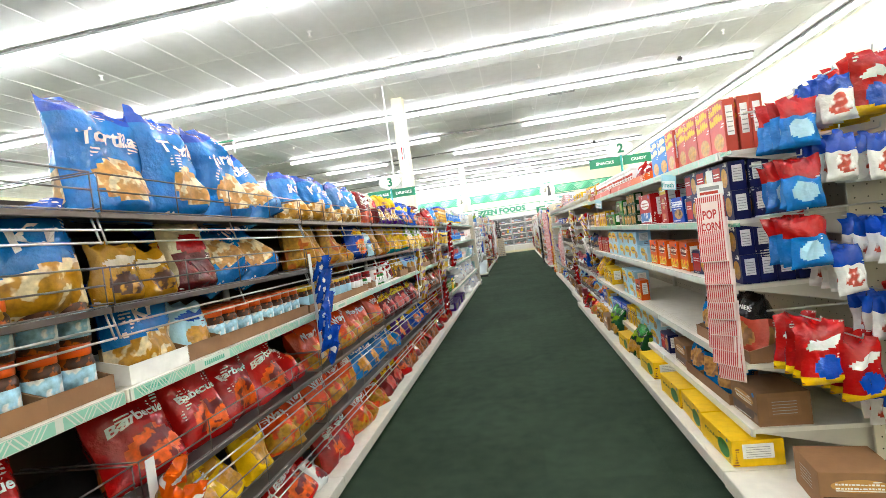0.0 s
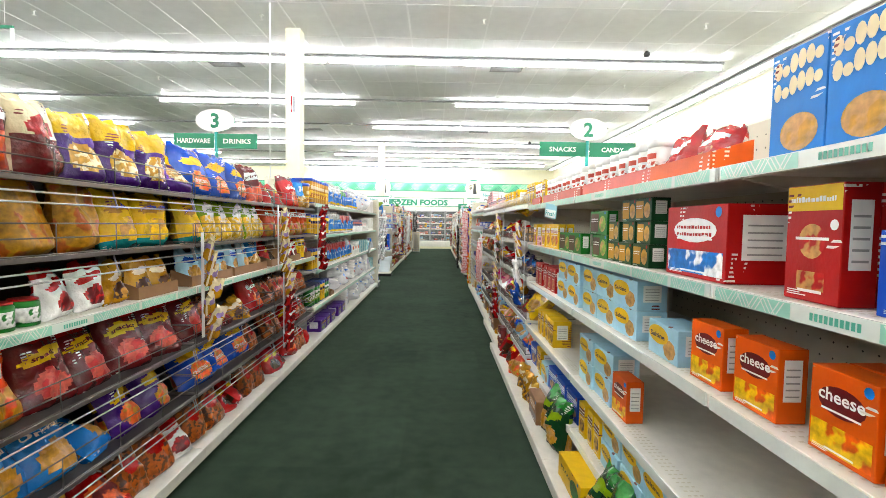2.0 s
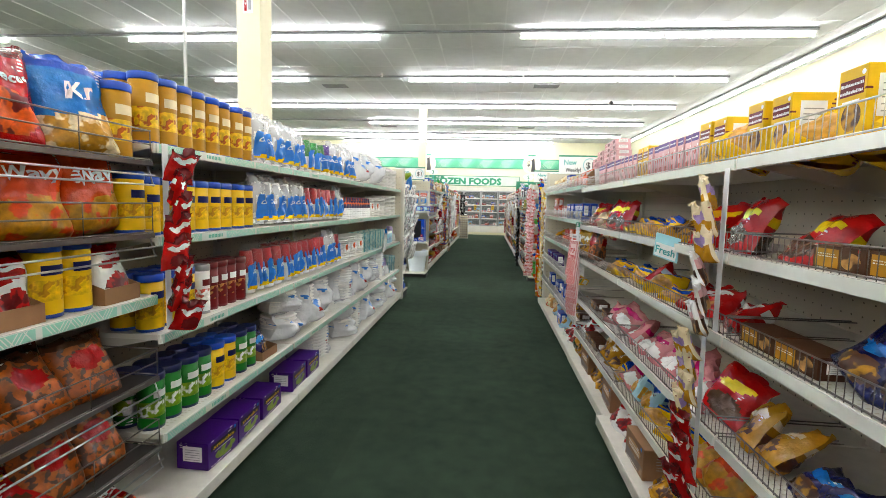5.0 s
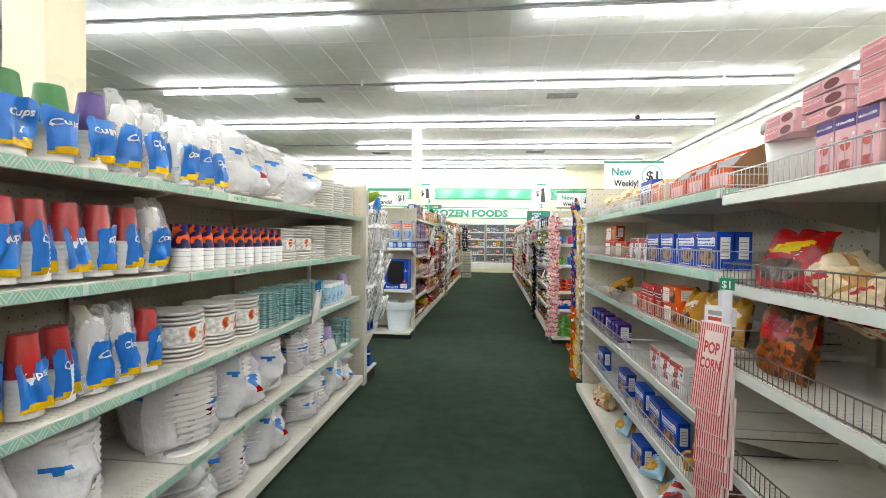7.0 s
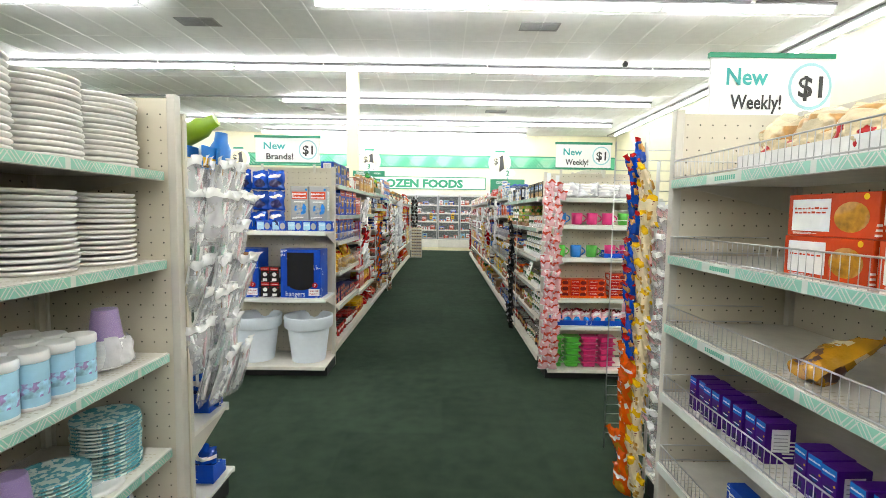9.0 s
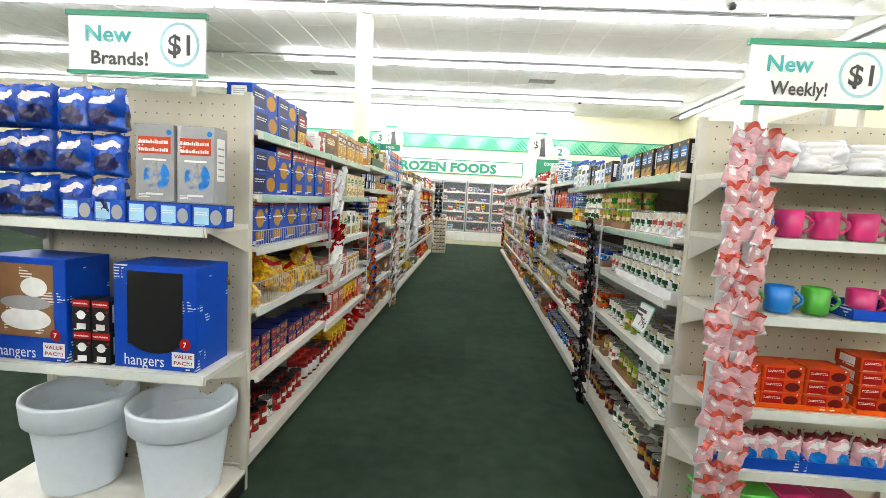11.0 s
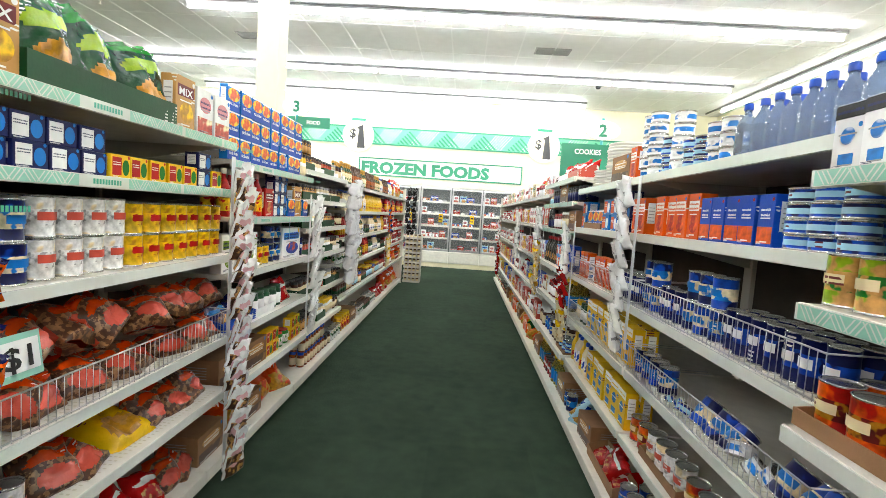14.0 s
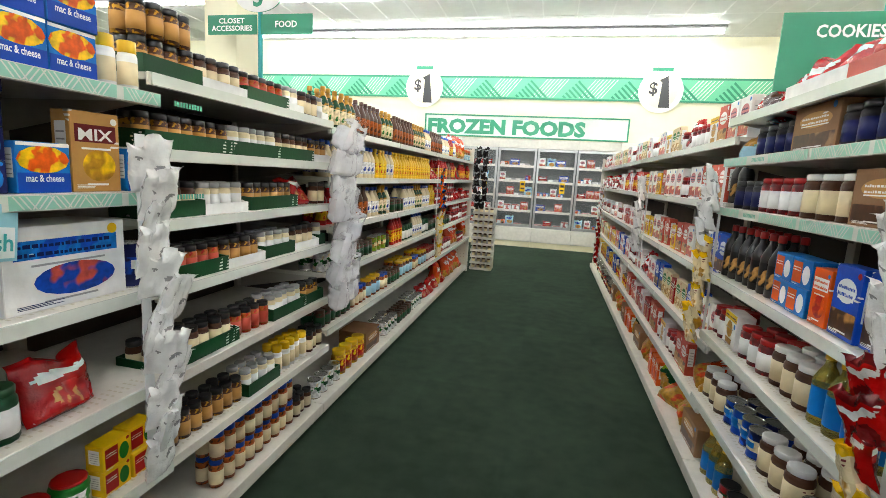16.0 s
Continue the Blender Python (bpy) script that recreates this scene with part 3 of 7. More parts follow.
# ---- pillow bags
def bag_mesh(w, h, t, zones, seed, clear_top=False, slump=0.0, word=None, ink=None, at=0.67, tall=0.11, span=1.2):
    """A sealed pillow bag standing on its lower seam, front towards -y. zones(u, v) gives the print at a point of the front; word is lettered across it."""
    nx, ny = 18, 26
    rnd = random.Random(seed)
    off = Vector((rnd.random() * 50, rnd.random() * 50, 0))

    def skin(side, u, v, lift=0.0):
        seal = min(v / 0.07, (1 - v) / 0.07, 1.0)
        puff = max(0.0, 1 - abs(u) ** 3.0) ** 0.6 * max(0.0, 1 - abs(2 * v - 0.92) ** 4.5 / 1.3) ** 0.7 * (1.12 - 0.35 * v)
        wr = noise.noise(Vector((u * 1.7, v * 2.6, side * 0.7)) + off) * 0.42 + noise.noise(Vector((u * 4.5, v * 6.0, side)) + off) * 0.20 + noise.noise(Vector((u * 10, v * 13.0, side)) + off) * 0.07
        th = t * 0.5 * puff * (1 + wr) * (0.25 + 0.75 * seal) + lift
        narrow = 1 - 0.09 * math.sin(math.pi * v)
        px = u * w * 0.5 * narrow + noise.noise(Vector((v * 3, u, 3)) + off) * 0.014
        pz = v * h + noise.noise(Vector((u * 1.5, v * 2, 7)) + off) * 0.03 * v - slump * v * v * h
        py = side * th + t * 0.5 + noise.noise(Vector((u, v * 1.4, 11)) + off) * t * 0.22
        if v > 0.9:
            py += 0.014 * math.sin(u * 9 + seed) * (v - 0.9) * 10
        return (px, py, pz)

    g = Geo()
    g.rim = []
    grid = {}
    for side in (-1, 1):
        for j in range(ny + 1):
            for i in range(nx + 1):
                grid[side, i, j] = len(g.v)
                g.v.append(skin(side, 2 * i / nx - 1, j / ny))
    for side in (-1, 1):
        for j in range(ny):
            for i in range(nx):
                a, b, c, d = grid[side, i, j], grid[side, i + 1, j], grid[side, i + 1, j + 1], grid[side, i, j + 1]
                g.f.append((a, b, c, d) if side < 0 else (d, c, b, a))
                if j >= ny - 2:
                    g.rim.append(len(g.f) - 1)
                u, v = 2 * (i + 0.5) / nx - 1, (j + 0.5) / ny
                g.m.append(g.slot(zones(u if side < 0 else u * 0.4, v)))
                g.s.append(True)
    if word:
        vs, fs, tw = lettering(word, 0.03)
        g.add([skin(-1, max(-0.9, min(0.9, (a / tw - 0.5) * span)), at + (b - 0.36) * tall + 0.05 * (a / tw - 0.5), 0.0035) for a, b in vs], fs, ink)
    return g


def printed(c0, c1, c2, c3=None, low=None, style=0):
    def zones(u, v):
        if style == 0:
            if (u / 0.78) ** 2 + ((v - 0.68 - 0.06 * u) / 0.09) ** 2 < 1:
                return c1
            if ((u - 0.1) / 0.66) ** 2 + ((v - 0.30) / 0.19) ** 2 < 1:
                return c2
        elif style == 1:
            if abs(u) < 0.7 and 0.56 < v < 0.78:
                return c1
            if v < 0.42 + 0.08 * u:
                return c2
        elif style == 2:
            if (u / 0.6) ** 2 + ((v - 0.62) / 0.15) ** 2 < 1:
                return c1
            if v < 0.5 and abs(u) < 0.86:
                return c2
        elif style == 3:
            if v > 0.62:
                return c1
            if (u / 0.7) ** 2 + ((v - 0.34) / 0.2) ** 2 < 1:
                return c2
        elif style == 6:
            if abs(u) < 0.80 and 0.20 + 0.06 * u < v < 0.62 - 0.06 * u * u:
                return c2
            if abs(u) < 0.80 and 0.13 < v < 0.21 + 0.06 * u:
                return c1
        elif style == 8:
            if ((u - 0.25) / 0.30) ** 2 + ((v - 0.42 - 0.12 * u) / 0.05) ** 2 < 1 or ((u + 0.5) / 0.14) ** 2 + ((v - 0.62) / 0.035) ** 2 < 1:
                return c2
            if ((u - 0.1) / 0.16) ** 2 + ((v - 0.34) / 0.03) ** 2 < 1:
                return c1
        elif style == 5:
            if ((u + 0.35) / 0.28) ** 2 + ((v - 0.62) / 0.12) ** 2 < 1:
                return c2
        if c3 is not None and (v > 0.86):
            return c3
        if low is not None and v < 0.16:
            return low
        return c0
    return zones


def parted(g, name):
    """Splits a bag into its body and the crimped seal along its top."""
    rim = set(g.rim)
    out = []
    for pick, nm in ((lambda i: i not in rim, name), (lambda i: i in rim, "top_seal")):
        q = Geo()
        q.mats = list(g.mats)
        ids = {}
        for i, f in enumerate(g.f):
            if pick(i):
                for v in f:
                    if v not in ids:
                        ids[v] = len(q.v)
                        q.v.append(g.v[v])
                q.f.append(tuple(ids[v] for v in f))
                q.m.append(g.m[i])
                q.s.append(g.s[i])
        out.append(q.mesh(nm))
    return out


def bag(code, label, w, h, t, c0, c1, c2, c3=None, low=None, style=0, name="snack_bag", category="snack bag", tilt=12.0, slump=0.0, wobble=12.0, word=None, ink=None, at=0.67, tall=0.13, span=1.3):
    z = printed(c0, c1, c2, c3, low, style)
    if name in ("snack_bag", "candy_bag", "pasta_bag"):
        w, h, t = w * 1.10, h * 1.08, t * 1.12
    pairs = [parted(bag_mesh(w, h, t, z, len(KINDS) * 7 + k, slump=slump, word=word, ink=ink, at=at, tall=tall, span=span), name) for k in range(3)]
    kind(code, name, label, category, w, t, h, [a for a, b in pairs], child=("top_seal", [b for a, b in pairs], "crimped top seal"), tilt=tilt, wobble=wobble)


CHIP = food("gold", "tan", 26)
CURL = food("orange", "gold", 30)
CORN = food("amber", "brown", 40)
bag("bt", "blue foil bag of tortilla chips", 0.29, 0.37, 0.14, film("sky"), film("sky"), food("tan", "cream", 18), film("blue"), word="Tortilla", ink=film("white"), at=0.66, tall=0.17, span=1.5)
bag("bu", "bright blue bag of chips with white lettering", 0.24, 0.29, 0.12, film("sky"), film("sky"), food("gold", "cream", 18), film("blue"), style=1, word="Kr", ink=film("white"), at=0.66, tall=0.24, span=0.8)
bag("br", "glossy red foil bag of barbecue chips", 0.25, 0.30, 0.13, film("red"), film("red"), food("orange", "maroon", 20), film("maroon"), word="Barbecue", ink=film("white"), at=0.62, tall=0.13, span=1.5)
bag("bo", "orange-red foil bag of wavy chips", 0.23, 0.28, 0.12, film("flame"), film("flame"), food("gold", "flame", 15), film("red"), style=1, word="Wavy", ink=film("white"), at=0.66, tall=0.2, span=1.2)
bag("by", "yellow foil bag of snacks", 0.20, 0.27, 0.10, film("yellow"), film("gold"), CHIP, film("gold"))
bag("bl", "light blue bag of snacks with yellow picture", 0.24, 0.28, 0.12, film("sky"), film("sky"), CHIP, word="Original", ink=film("white"), at=0.66, tall=0.12, span=1.2)
bag("bp", "purple foil bag of snacks with yellow badge", 0.22, 0.26, 0.12, film("purple"), film("yellow"), CURL)
bag("bn", "dark blue bag of orange cheese curls", 0.29, 0.28, 0.13, film("blue"), film("yellow"), CURL, film("blue"), word="CHEESE", ink=film("white"), at=0.3, tall=0.09, span=1.1)
bag("bg", "green and white bag of crisps", 0.19, 0.29, 0.11, film("lime"), film("white"), food("yellow", "cream", 26), film("green"), style=2, word="crisps", ink=film("green"), at=0.62, tall=0.1, span=0.9)
bag("bv", "yellow bag of vegetable snacks with blue foot", 0.21, 0.25, 0.11, film("yellow"), film("gold"), food("yellow", "tan", 22), low=film("teal"), word="veggie chips", ink=film("blue"), at=0.7, tall=0.08, span=1.3)
bag("bm", "white and maroon bag of pork rinds", 0.20, 0.28, 0.12, film("maroon"), film("white"), food("salmon", "orange", 24), film("maroon"), low=film("salmon"), style=1, word="pork rinds", ink=film("maroon"), tall=0.09)
bag("bk", "clear bag of brown caramel corn with red label", 0.19, 0.23, 0.10, CORN, film("red"), CORN, film("brown"), style=2)
bag("bc", "clear bag of golden chips", 0.23, 0.27, 0.13, food("gold", "amber", 12), film("yellow"), CHIP, film("gold"), style=5)
bag("bd", "dark red bag of snacks with yellow oval", 0.22, 0.27, 0.11, film("maroon"), film("yellow"), food("salmon", "red", 22), film("red"), word="snacks", ink=film("maroon"), at=0.68, tall=0.09, span=1.0)
bag("pq", "purple and yellow popcorn bag", 0.22, 0.28, 0.11, film("purple"), film("yellow"), food("gold", "cream", 30), film("purple"), style=3)
bag("bz", "cream bag of snacks with red lower half", 0.20, 0.26, 0.09, film("cream"), film("red"), film("maroon"), style=2)
bag("bs", "small blue pouch of cookies in clear film", 0.17, 0.19, 0.08, film("paleblue"), film("blue"), CHIP)
bag("bx", "small red and white pouch of snacks", 0.15, 0.18, 0.07, film("white"), film("red"), food("maroon", "red", 24), film("red"))
bag("bq", "brown pouch of snacks", 0.16, 0.17, 0.07, film("gold"), film("cream"), food("brown", "gold", 22))
bag("bpas", "clear bag of yellow pasta with red oval label", 0.25, 0.20, 0.11, food("gold", "yellow", 40), film("red"), food("gold", "yellow", 40), name="pasta_bag", category="pasta bag", tilt=25)
bag("bbn", "clear bag of brown beans with orange label", 0.19, 0.17, 0.10, food("brown", "kraft", 60), film("flame"), film("salmon"), film("flame"), name="bean_bag", category="bean bag", tilt=25)
bag("bred", "red and white bag of dry food", 0.20, 0.16, 0.09, film("red"), film("white"), food("red", "tan", 24), name="food_bag", category="food bag", tilt=30)
bag("brd", "wrapped pale bread rolls with small red print", 0.19, 0.15, 0.13, food("tan", "cream", 9), film("cream"), food("cream", "red", 22), film("cream"), name="bread_pack", category="bread pack", tilt=8, style=2)
bag("bnv", "navy and silver packet of cookies", 0.20, 0.15, 0.09, film("navy"), film("sky"), food("brown", "gold", 20), name="cookie_packet", category="cookie packet", tilt=30)
bag("bch", "red bag of chocolate candy", 0.21, 0.20, 0.09, film("red"), film("yellow"), film("brown"), name="candy_bag", category="candy bag", tilt=22)
bag("bpk", "pink bag of candy", 0.21, 0.17, 0.08, film("pink"), film("magenta"), film("white"), name="candy_bag", category="candy bag", tilt=30)
bag("byb", "yellow and blue sleeve of cookies", 0.26, 0.13, 0.11, film("yellow"), film("blue"), food("tan", "gold", 20), film("blue"), name="cookie_packet", category="cookie packet", tilt=20)
bag("bgr", "dark green bag of snacks", 0.20, 0.26, 0.11, film("darkgreen"), film("lime"), CHIP, film("green"))
bag("bwc", "blue and tan bag of corner chips", 0.20, 0.27, 0.11, film("sky"), film("black"), food("tan", "kraft", 10), film("black"), style=3, word="CORNERS", ink=film("white"), at=0.76, tall=0.1, span=1.4)
bag("bwr", "red and tan bag of corner chips", 0.20, 0.27, 0.11, film("salmon"), film("black"), food("tan", "kraft", 10), film("black"), style=3, word="CORNERS", ink=film("white"), at=0.76, tall=0.1, span=1.4)
bag("bsd", "blue and red bag of sunflower seeds", 0.135, 0.19, 0.05, film("sky"), film("red"), film("paleblue"), style=3, tilt=2, name="seed_bag")
bag("bjj", "red and yellow bag of cheese puffs", 0.15, 0.21, 0.06, film("red"), film("white"), film("blue"), low=film("yellow"), tilt=2)
bag("bnt", "white and blue pouch of nuts", 0.11, 0.16, 0.035, film("white"), film("blue"), food("salmon", "white", 12), film("blue"), style=3, tilt=2)
bag("bdi", "blue wrapped pack of diapers", 0.15, 0.17, 0.10, film("blue"), film("white"), film("navy"), name="wrapped_pack", category="hygiene pack", tilt=0)

# wrapped white paper goods
def wrap_kind(code, label, inner, w, h, t, c1, c2, name, category, style=1, tilt=0.0, base=None, word=None):
    ms = []
    for k in range(3):
        ms.append(bag_mesh(w, h, t, printed(base or MILKY, c1, c2, None, None, style), 300 + len(KINDS) * 5 + k, word=word, ink=card("white"), at=0.48, tall=0.11, span=0.95).mesh("wrapper"))
    core = Geo()
    inner(core, w, h, t)
    kind(code, name, label, category, w, t, h, [core.mesh(name)], child=("wrapper", ms, "crumpled clear film with printed label"), tilt=tilt, wobble=7.0)


def inner_plates(g, w, h, t):
    prof = []
    z, n = 0.02, max(3, int(h / 0.03))
    for i in range(n):
        prof += [(t * 0.42, z), (t * 0.49, z + 0.01), (t * 0.42, z + 0.02)]
        z += (h * 0.8) / n
    g.lathe(prof, PAPERPLATE, n=16, cy=t * 0.5)


def inner_cups(mt):
    def f(g, w, h, t):
        r = t * 0.40
        prof, bands = [], []
        z = 0.01
        for i in range(8):
            prof += [(r, z), (r * 1.04, z + 0.004), (r, z + 0.008)]
            z += h * 0.055
        mats = [WHITE] * (len(prof) - 1) + [mt, mt, mt]
        prof += [(r * 0.97, z), (r * 0.74, h * 0.86), (r * 0.70, h * 0.88)]
        g.lathe(prof, mt, n=16, cy=t * 0.5, mats=mats)
    return f


LABELB = mat("cup_label", (0.012, 0.16, 0.55), 0.3, vary=0.1, blotch=(0.004, 0.30, 0.68), blotch_scale=10, blotch_at=0.60)
wrap_kind("wr", "stack of red plastic cups in a clear bag with blue label", inner_cups(plastic("red")), 0.125, 0.28, 0.115, film("yellow"), LABELB, "cup_pack", "cup pack", style=6, base=CLEAR, word="Cups")
wrap_kind("ww", "stack of white foam cups in a clear bag with blue label", inner_cups(plastic("white")), 0.135, 0.29, 0.125, film("yellow"), LABELB, "cup_pack", "cup pack", style=6, base=THIN, word="Cups")
wrap_kind("wg", "stack of green and purple cups in a clear bag", inner_cups(plastic("green")), 0.15, 0.27, 0.13, film("yellow"), LABELB, "cup_pack", "cup pack", style=6, base=CLEAR, word="Cups")
wrap_kind("wv", "stack of purple cups in a clear bag", inner_cups(plastic("purple")), 0.14, 0.29, 0.125, film("yellow"), LABELB, "cup_pack", "cup pack", style=6, base=CLEAR, word="Cups")
wrap_kind("wp", "white foam plates in a crumpled clear bag", inner_plates, 0.27, 0.18, 0.25, film("yellow"), LABELB, "plate_pack", "plate pack", style=8)
wrap_kind("wb", "white foam bowls in a crumpled clear bag", inner_plates, 0.21, 0.25, 0.20, LABELB, MILKY, "bowl_pack", "bowl pack", style=0)
wrap_kind("wl", "white and lilac cups in a clear bag", inner_cups(plastic("lilac")), 0.15, 0.25, 0.14, CLEAR, MILKY, "cup_pack", "cup pack", style=2, base=CLEAR)

wrap_kind("wx", "big crumpled clear bag of white foam bowls", inner_plates, 0.38, 0.37, 0.33, film("red"), LABELB, "bowl_pack", "bowl pack", style=8)


def plates(code, label, r, h, n, material, band=None, name="plate_stack", category="plate stack"):
    """A stack of plates, each plate a part; the lowest carries the thing."""
    t = h / n
    prof = [(r * 0.72, 0), (r * 0.93, t * 0.1), (r, t * 0.5), (r * 0.985, t * 0.8), (r * 0.90, t * 0.55), (r * 0.7, t * 0.2)]
    one = Geo().lathe(prof, material, n=22, cy=r).mesh("plate")
    g = Geo().lathe(prof, material, n=22, cy=r)
    if band:
        g.lathe([(r * 1.012, h * 0.35), (r * 1.012, h * 0.68)], band, n=22, cy=r, cap=False)
    kind(code, name, label, category, 2 * r, 2 * r, h, [g.mesh(name)], wobble=2)
    KINDS[code]["pile"] = (one, n, t)


plates("pw", "tall stack of white paper plates", 0.128, 0.26, 14, PAPERPLATE)
plates("ps", "short stack of white paper plates", 0.12, 0.12, 7, PAPERPLATE)
plates("po", "stack of white plates with orange label band", 0.12, 0.21, 11, PAPERPLATE, food("white", "orange", 8))
plates("pt", "stack of teal patterned paper plates", 0.112, 0.21, 16, TEALPLATE)
plates("pu", "low stack of teal patterned plates", 0.11, 0.13, 10, TEALPLATE)


def turned(code, name, label, category, profile, mats, child=None, child_name="lid", child_label="", n=14, wobble=4.0, patch=None):
    """A turned container, its front at y = 0; child: (profile, material) for a lid or cap of its own."""
    r = max(p[0] for p in profile)
    h = max(p[1] for p in profile)
    g = Geo().lathe(profile, mats[0], n=n, cy=r, mats=mats)
    if patch:
        for z0, z1, a, mt in patch:
            vs = []
            for z in (z0, z1):
                vs += [((r + 0.0012) * math.sin(t), r - (r + 0.0012) * math.cos(t), z) for t in [a * (k / 3 - 1) for k in range(7)]]
            g.add(vs, [(k, k + 1, k + 8, k + 7) for k in range(6)], mt, smooth=True)
    ch = None
    if child:
        c = Geo().lathe(child[0], child[1], n=n, cy=r)
        ch = (child_name, c.mesh(child_name), child_label)
        h = max(h, max(p[1] for p in child[0]))
    kind(code, name, label, category, 2 * r, 2 * r, h, [g.mesh(name)], child=ch, wobble=wobble)


def can(code, label, r, h, c0, c1, top=TIN, c2=None):
    e = r * 0.06
    prof = [(r, 0), (r, e), (r - e * 0.7, 2 * e), (r - e * 0.7, h * 0.3), (r - e * 0.7, h * 0.68), (r - e * 0.7, h - 2 * e), (r, h - e), (r, h), (r - e * 1.6, h), (r - e * 1.6, h - e * 1.5)]
    mats = [top, top, c0, c1, c0, top, top, top, top]
    turned(code, "food_can", label, "food can", prof, mats, patch=[(h * 0.42, h * 0.62, 0.75, c2)] if c2 else None)


can("cg", "tin of green beans with white and green label", 0.041, 0.11, food("white", "cream", 12), food("white", "green", 26), c2=card("darkgreen"))
can("cv", "tin of vegetables with lime green label", 0.041, 0.11, food("lime", "tan", 18), food("tan", "green", 26), c2=card("cream"))
can("co", "tin of soup with orange and red label", 0.041, 0.11, food("orange", "red", 14), food("gold", "maroon", 28), c2=card("cream"))
can("cr", "tin of tomatoes with red label", 0.041, 0.11, food("red", "maroon", 12), food("salmon", "darkgreen", 24), c2=card("white"), top=plastic("black"))
can("cb", "tin of food with blue label", 0.041, 0.11, food("navy", "blue", 12), food("cream", "sky", 22), c2=card("sky"))
can("cn", "dark tin with black and red label", 0.041, 0.11, food("black", "maroon", 16), food("maroon", "gold", 30), c2=card("tan"))
can("cy", "tin with bright yellow and red label", 0.040, 0.11, food("yellow", "gold", 12), food("yellow", "red", 16), c2=card("red"))
can("cw", "tin with white label and small picture", 0.041, 0.115, food("white", "cream", 12), food("white", "grey", 30), c2=card("salmon"))
can("cq", "tin with brown and cream label", 0.041, 0.11, food("brown", "maroon", 12), food("tan", "brown", 26), c2=card("cream"))
can("ct", "flat tin of tuna with blue label", 0.043, 0.04, food("blue", "navy", 16), card("paleblue"))
can("cu", "flat tin of fish with white label", 0.043, 0.05, card("white"), food("sky", "white", 20))
can("ce", "tall blue tin of meat spread", 0.033, 0.13, card("navy"), food("blue", "navy", 20), c2=card("white"))


RING = [(0.040, 0.0)]
RINGM = []
for i in range(9):
    RING += [(0.041, 0.008 + 0.011 * i), (0.0385, 0.009 + 0.011 * i)]
    RINGM += [card("white"), card("black") if i % 2 else card("white")]
RING += [(0.028, 0.20), (0.026, 0.20)]
RINGM += [food("navy", "orange", 24), card("white")]
turned("cs", "paper_cup_pack", "stack of printed paper cups with black and white rims", "cup pack", RING, RINGM, n=18)


def canister(code, label, c0, c1, lid, r=0.050, h=0.21, c2=None):
    turned(code, "snack_canister", label, "canister", [(r * 0.98, 0), (r, 0.012), (r, h * 0.25), (r, h * 0.55), (r, h)], [lid, c0, c1, c0],
           child=([(r * 1.03, h - 0.012), (r * 1.06, h - 0.01), (r * 1.06, h + 0.014), (r * 0.98, h + 0.018)], lid), child_label="plastic lid", patch=[(h * 0.62, h * 0.76, 0.8, c2)] if c2 else None)


canister("ky", "yellow snack canister with dark blue lid", card("yellow"), food("yellow", "gold", 22), plastic("blue"), c2=card("navy"))
canister("ko", "amber snack canister with dark blue lid", card("gold"), food("yellow", "amber", 22), plastic("blue"), c2=card("cream"), h=0.25)
canister("kg", "green snack canister with blue lid", card("green"), food("lime", "white", 22), plastic("navy"), c2=card("white"))
canister("kr", "dark red tube of stacked crisps", card("maroon"), food("maroon", "tan", 20), plastic("maroon"), r=0.037, h=0.21, c2=card("white"))
canister("kw", "white tube of stacked crisps", card("white"), food("white", "salmon", 20), plastic("grey"), r=0.037, h=0.21, c2=card("maroon"))
canister("kf", "pale blue and white pack of foam cups", card("paleblue"), food("paleblue", "lilac", 26), plastic("white"), r=0.045, h=0.15)
canister("kc", "white and red canister of cookies", card("white"), food("white", "salmon", 30), plastic("white"), r=0.045, h=0.14, c2=card("salmon"))


def jar(code, label, r, h, body, lab, lid, lid_h=0.018, name="spice_jar", category="jar", band=(0.15, 0.75)):
    a, b = h * band[0], h * band[1]
    turned(code, name, label, category, [(r * 0.96, 0), (r, 0.004), (r, a), (r * 1.01, a), (r * 1.01, b), (r, b), (r, h * 0.9), (r * 0.86, h)], [body, body, lab, lab, lab, body, body],
           child=([(r * 0.9, h), (r * 0.92, h + 0.001), (r * 0.92, h + lid_h), (r * 0.84, h + lid_h + 0.002)], lid), child_label="screw lid", n=12)


jar("sb", "small spice jar with black lid and brown label", 0.026, 0.085, food("brown", "gold", 60), card("tan"), plastic("black"))
jar("sr", "small jar of red spice with black lid", 0.026, 0.085, food("amber", "red", 60), card("salmon"), plastic("black"))
jar("sw", "small spice jar with white label and grey lid", 0.026, 0.088, card("cream"), card("white"), plastic("grey"))
jar("sk", "dark spice jar with black lid", 0.026, 0.09, card("brown"), card("cream"), plastic("black"))
jar("sl", "spice jar with bright blue lid", 0.03, 0.10, food("amber", "brown", 50), card("cream"), plastic("blue"), lid_h=0.022)
jar("so", "white shaker jar with orange cap", 0.025, 0.10, card("white"), card("cream"), plastic("yellow"), lid_h=0.03)
jar("jo", "jar of snack dip with orange lid", 0.043, 0.115, food("brown", "amber", 40), food("paleblue", "white", 20), plastic("orange"), lid_h=0.03, name="dip_jar", category="jar")
jar("jy", "jar of dip with yellow lid", 0.043, 0.115, food("brown", "amber", 40), card("paleblue"), plastic("yellow"), name="dip_jar", category="jar")
jar("jp", "jar of peanut butter with white lid", 0.042, 0.12, card("brown"), card("cream"), plastic("white"), name="spread_jar", category="jar")
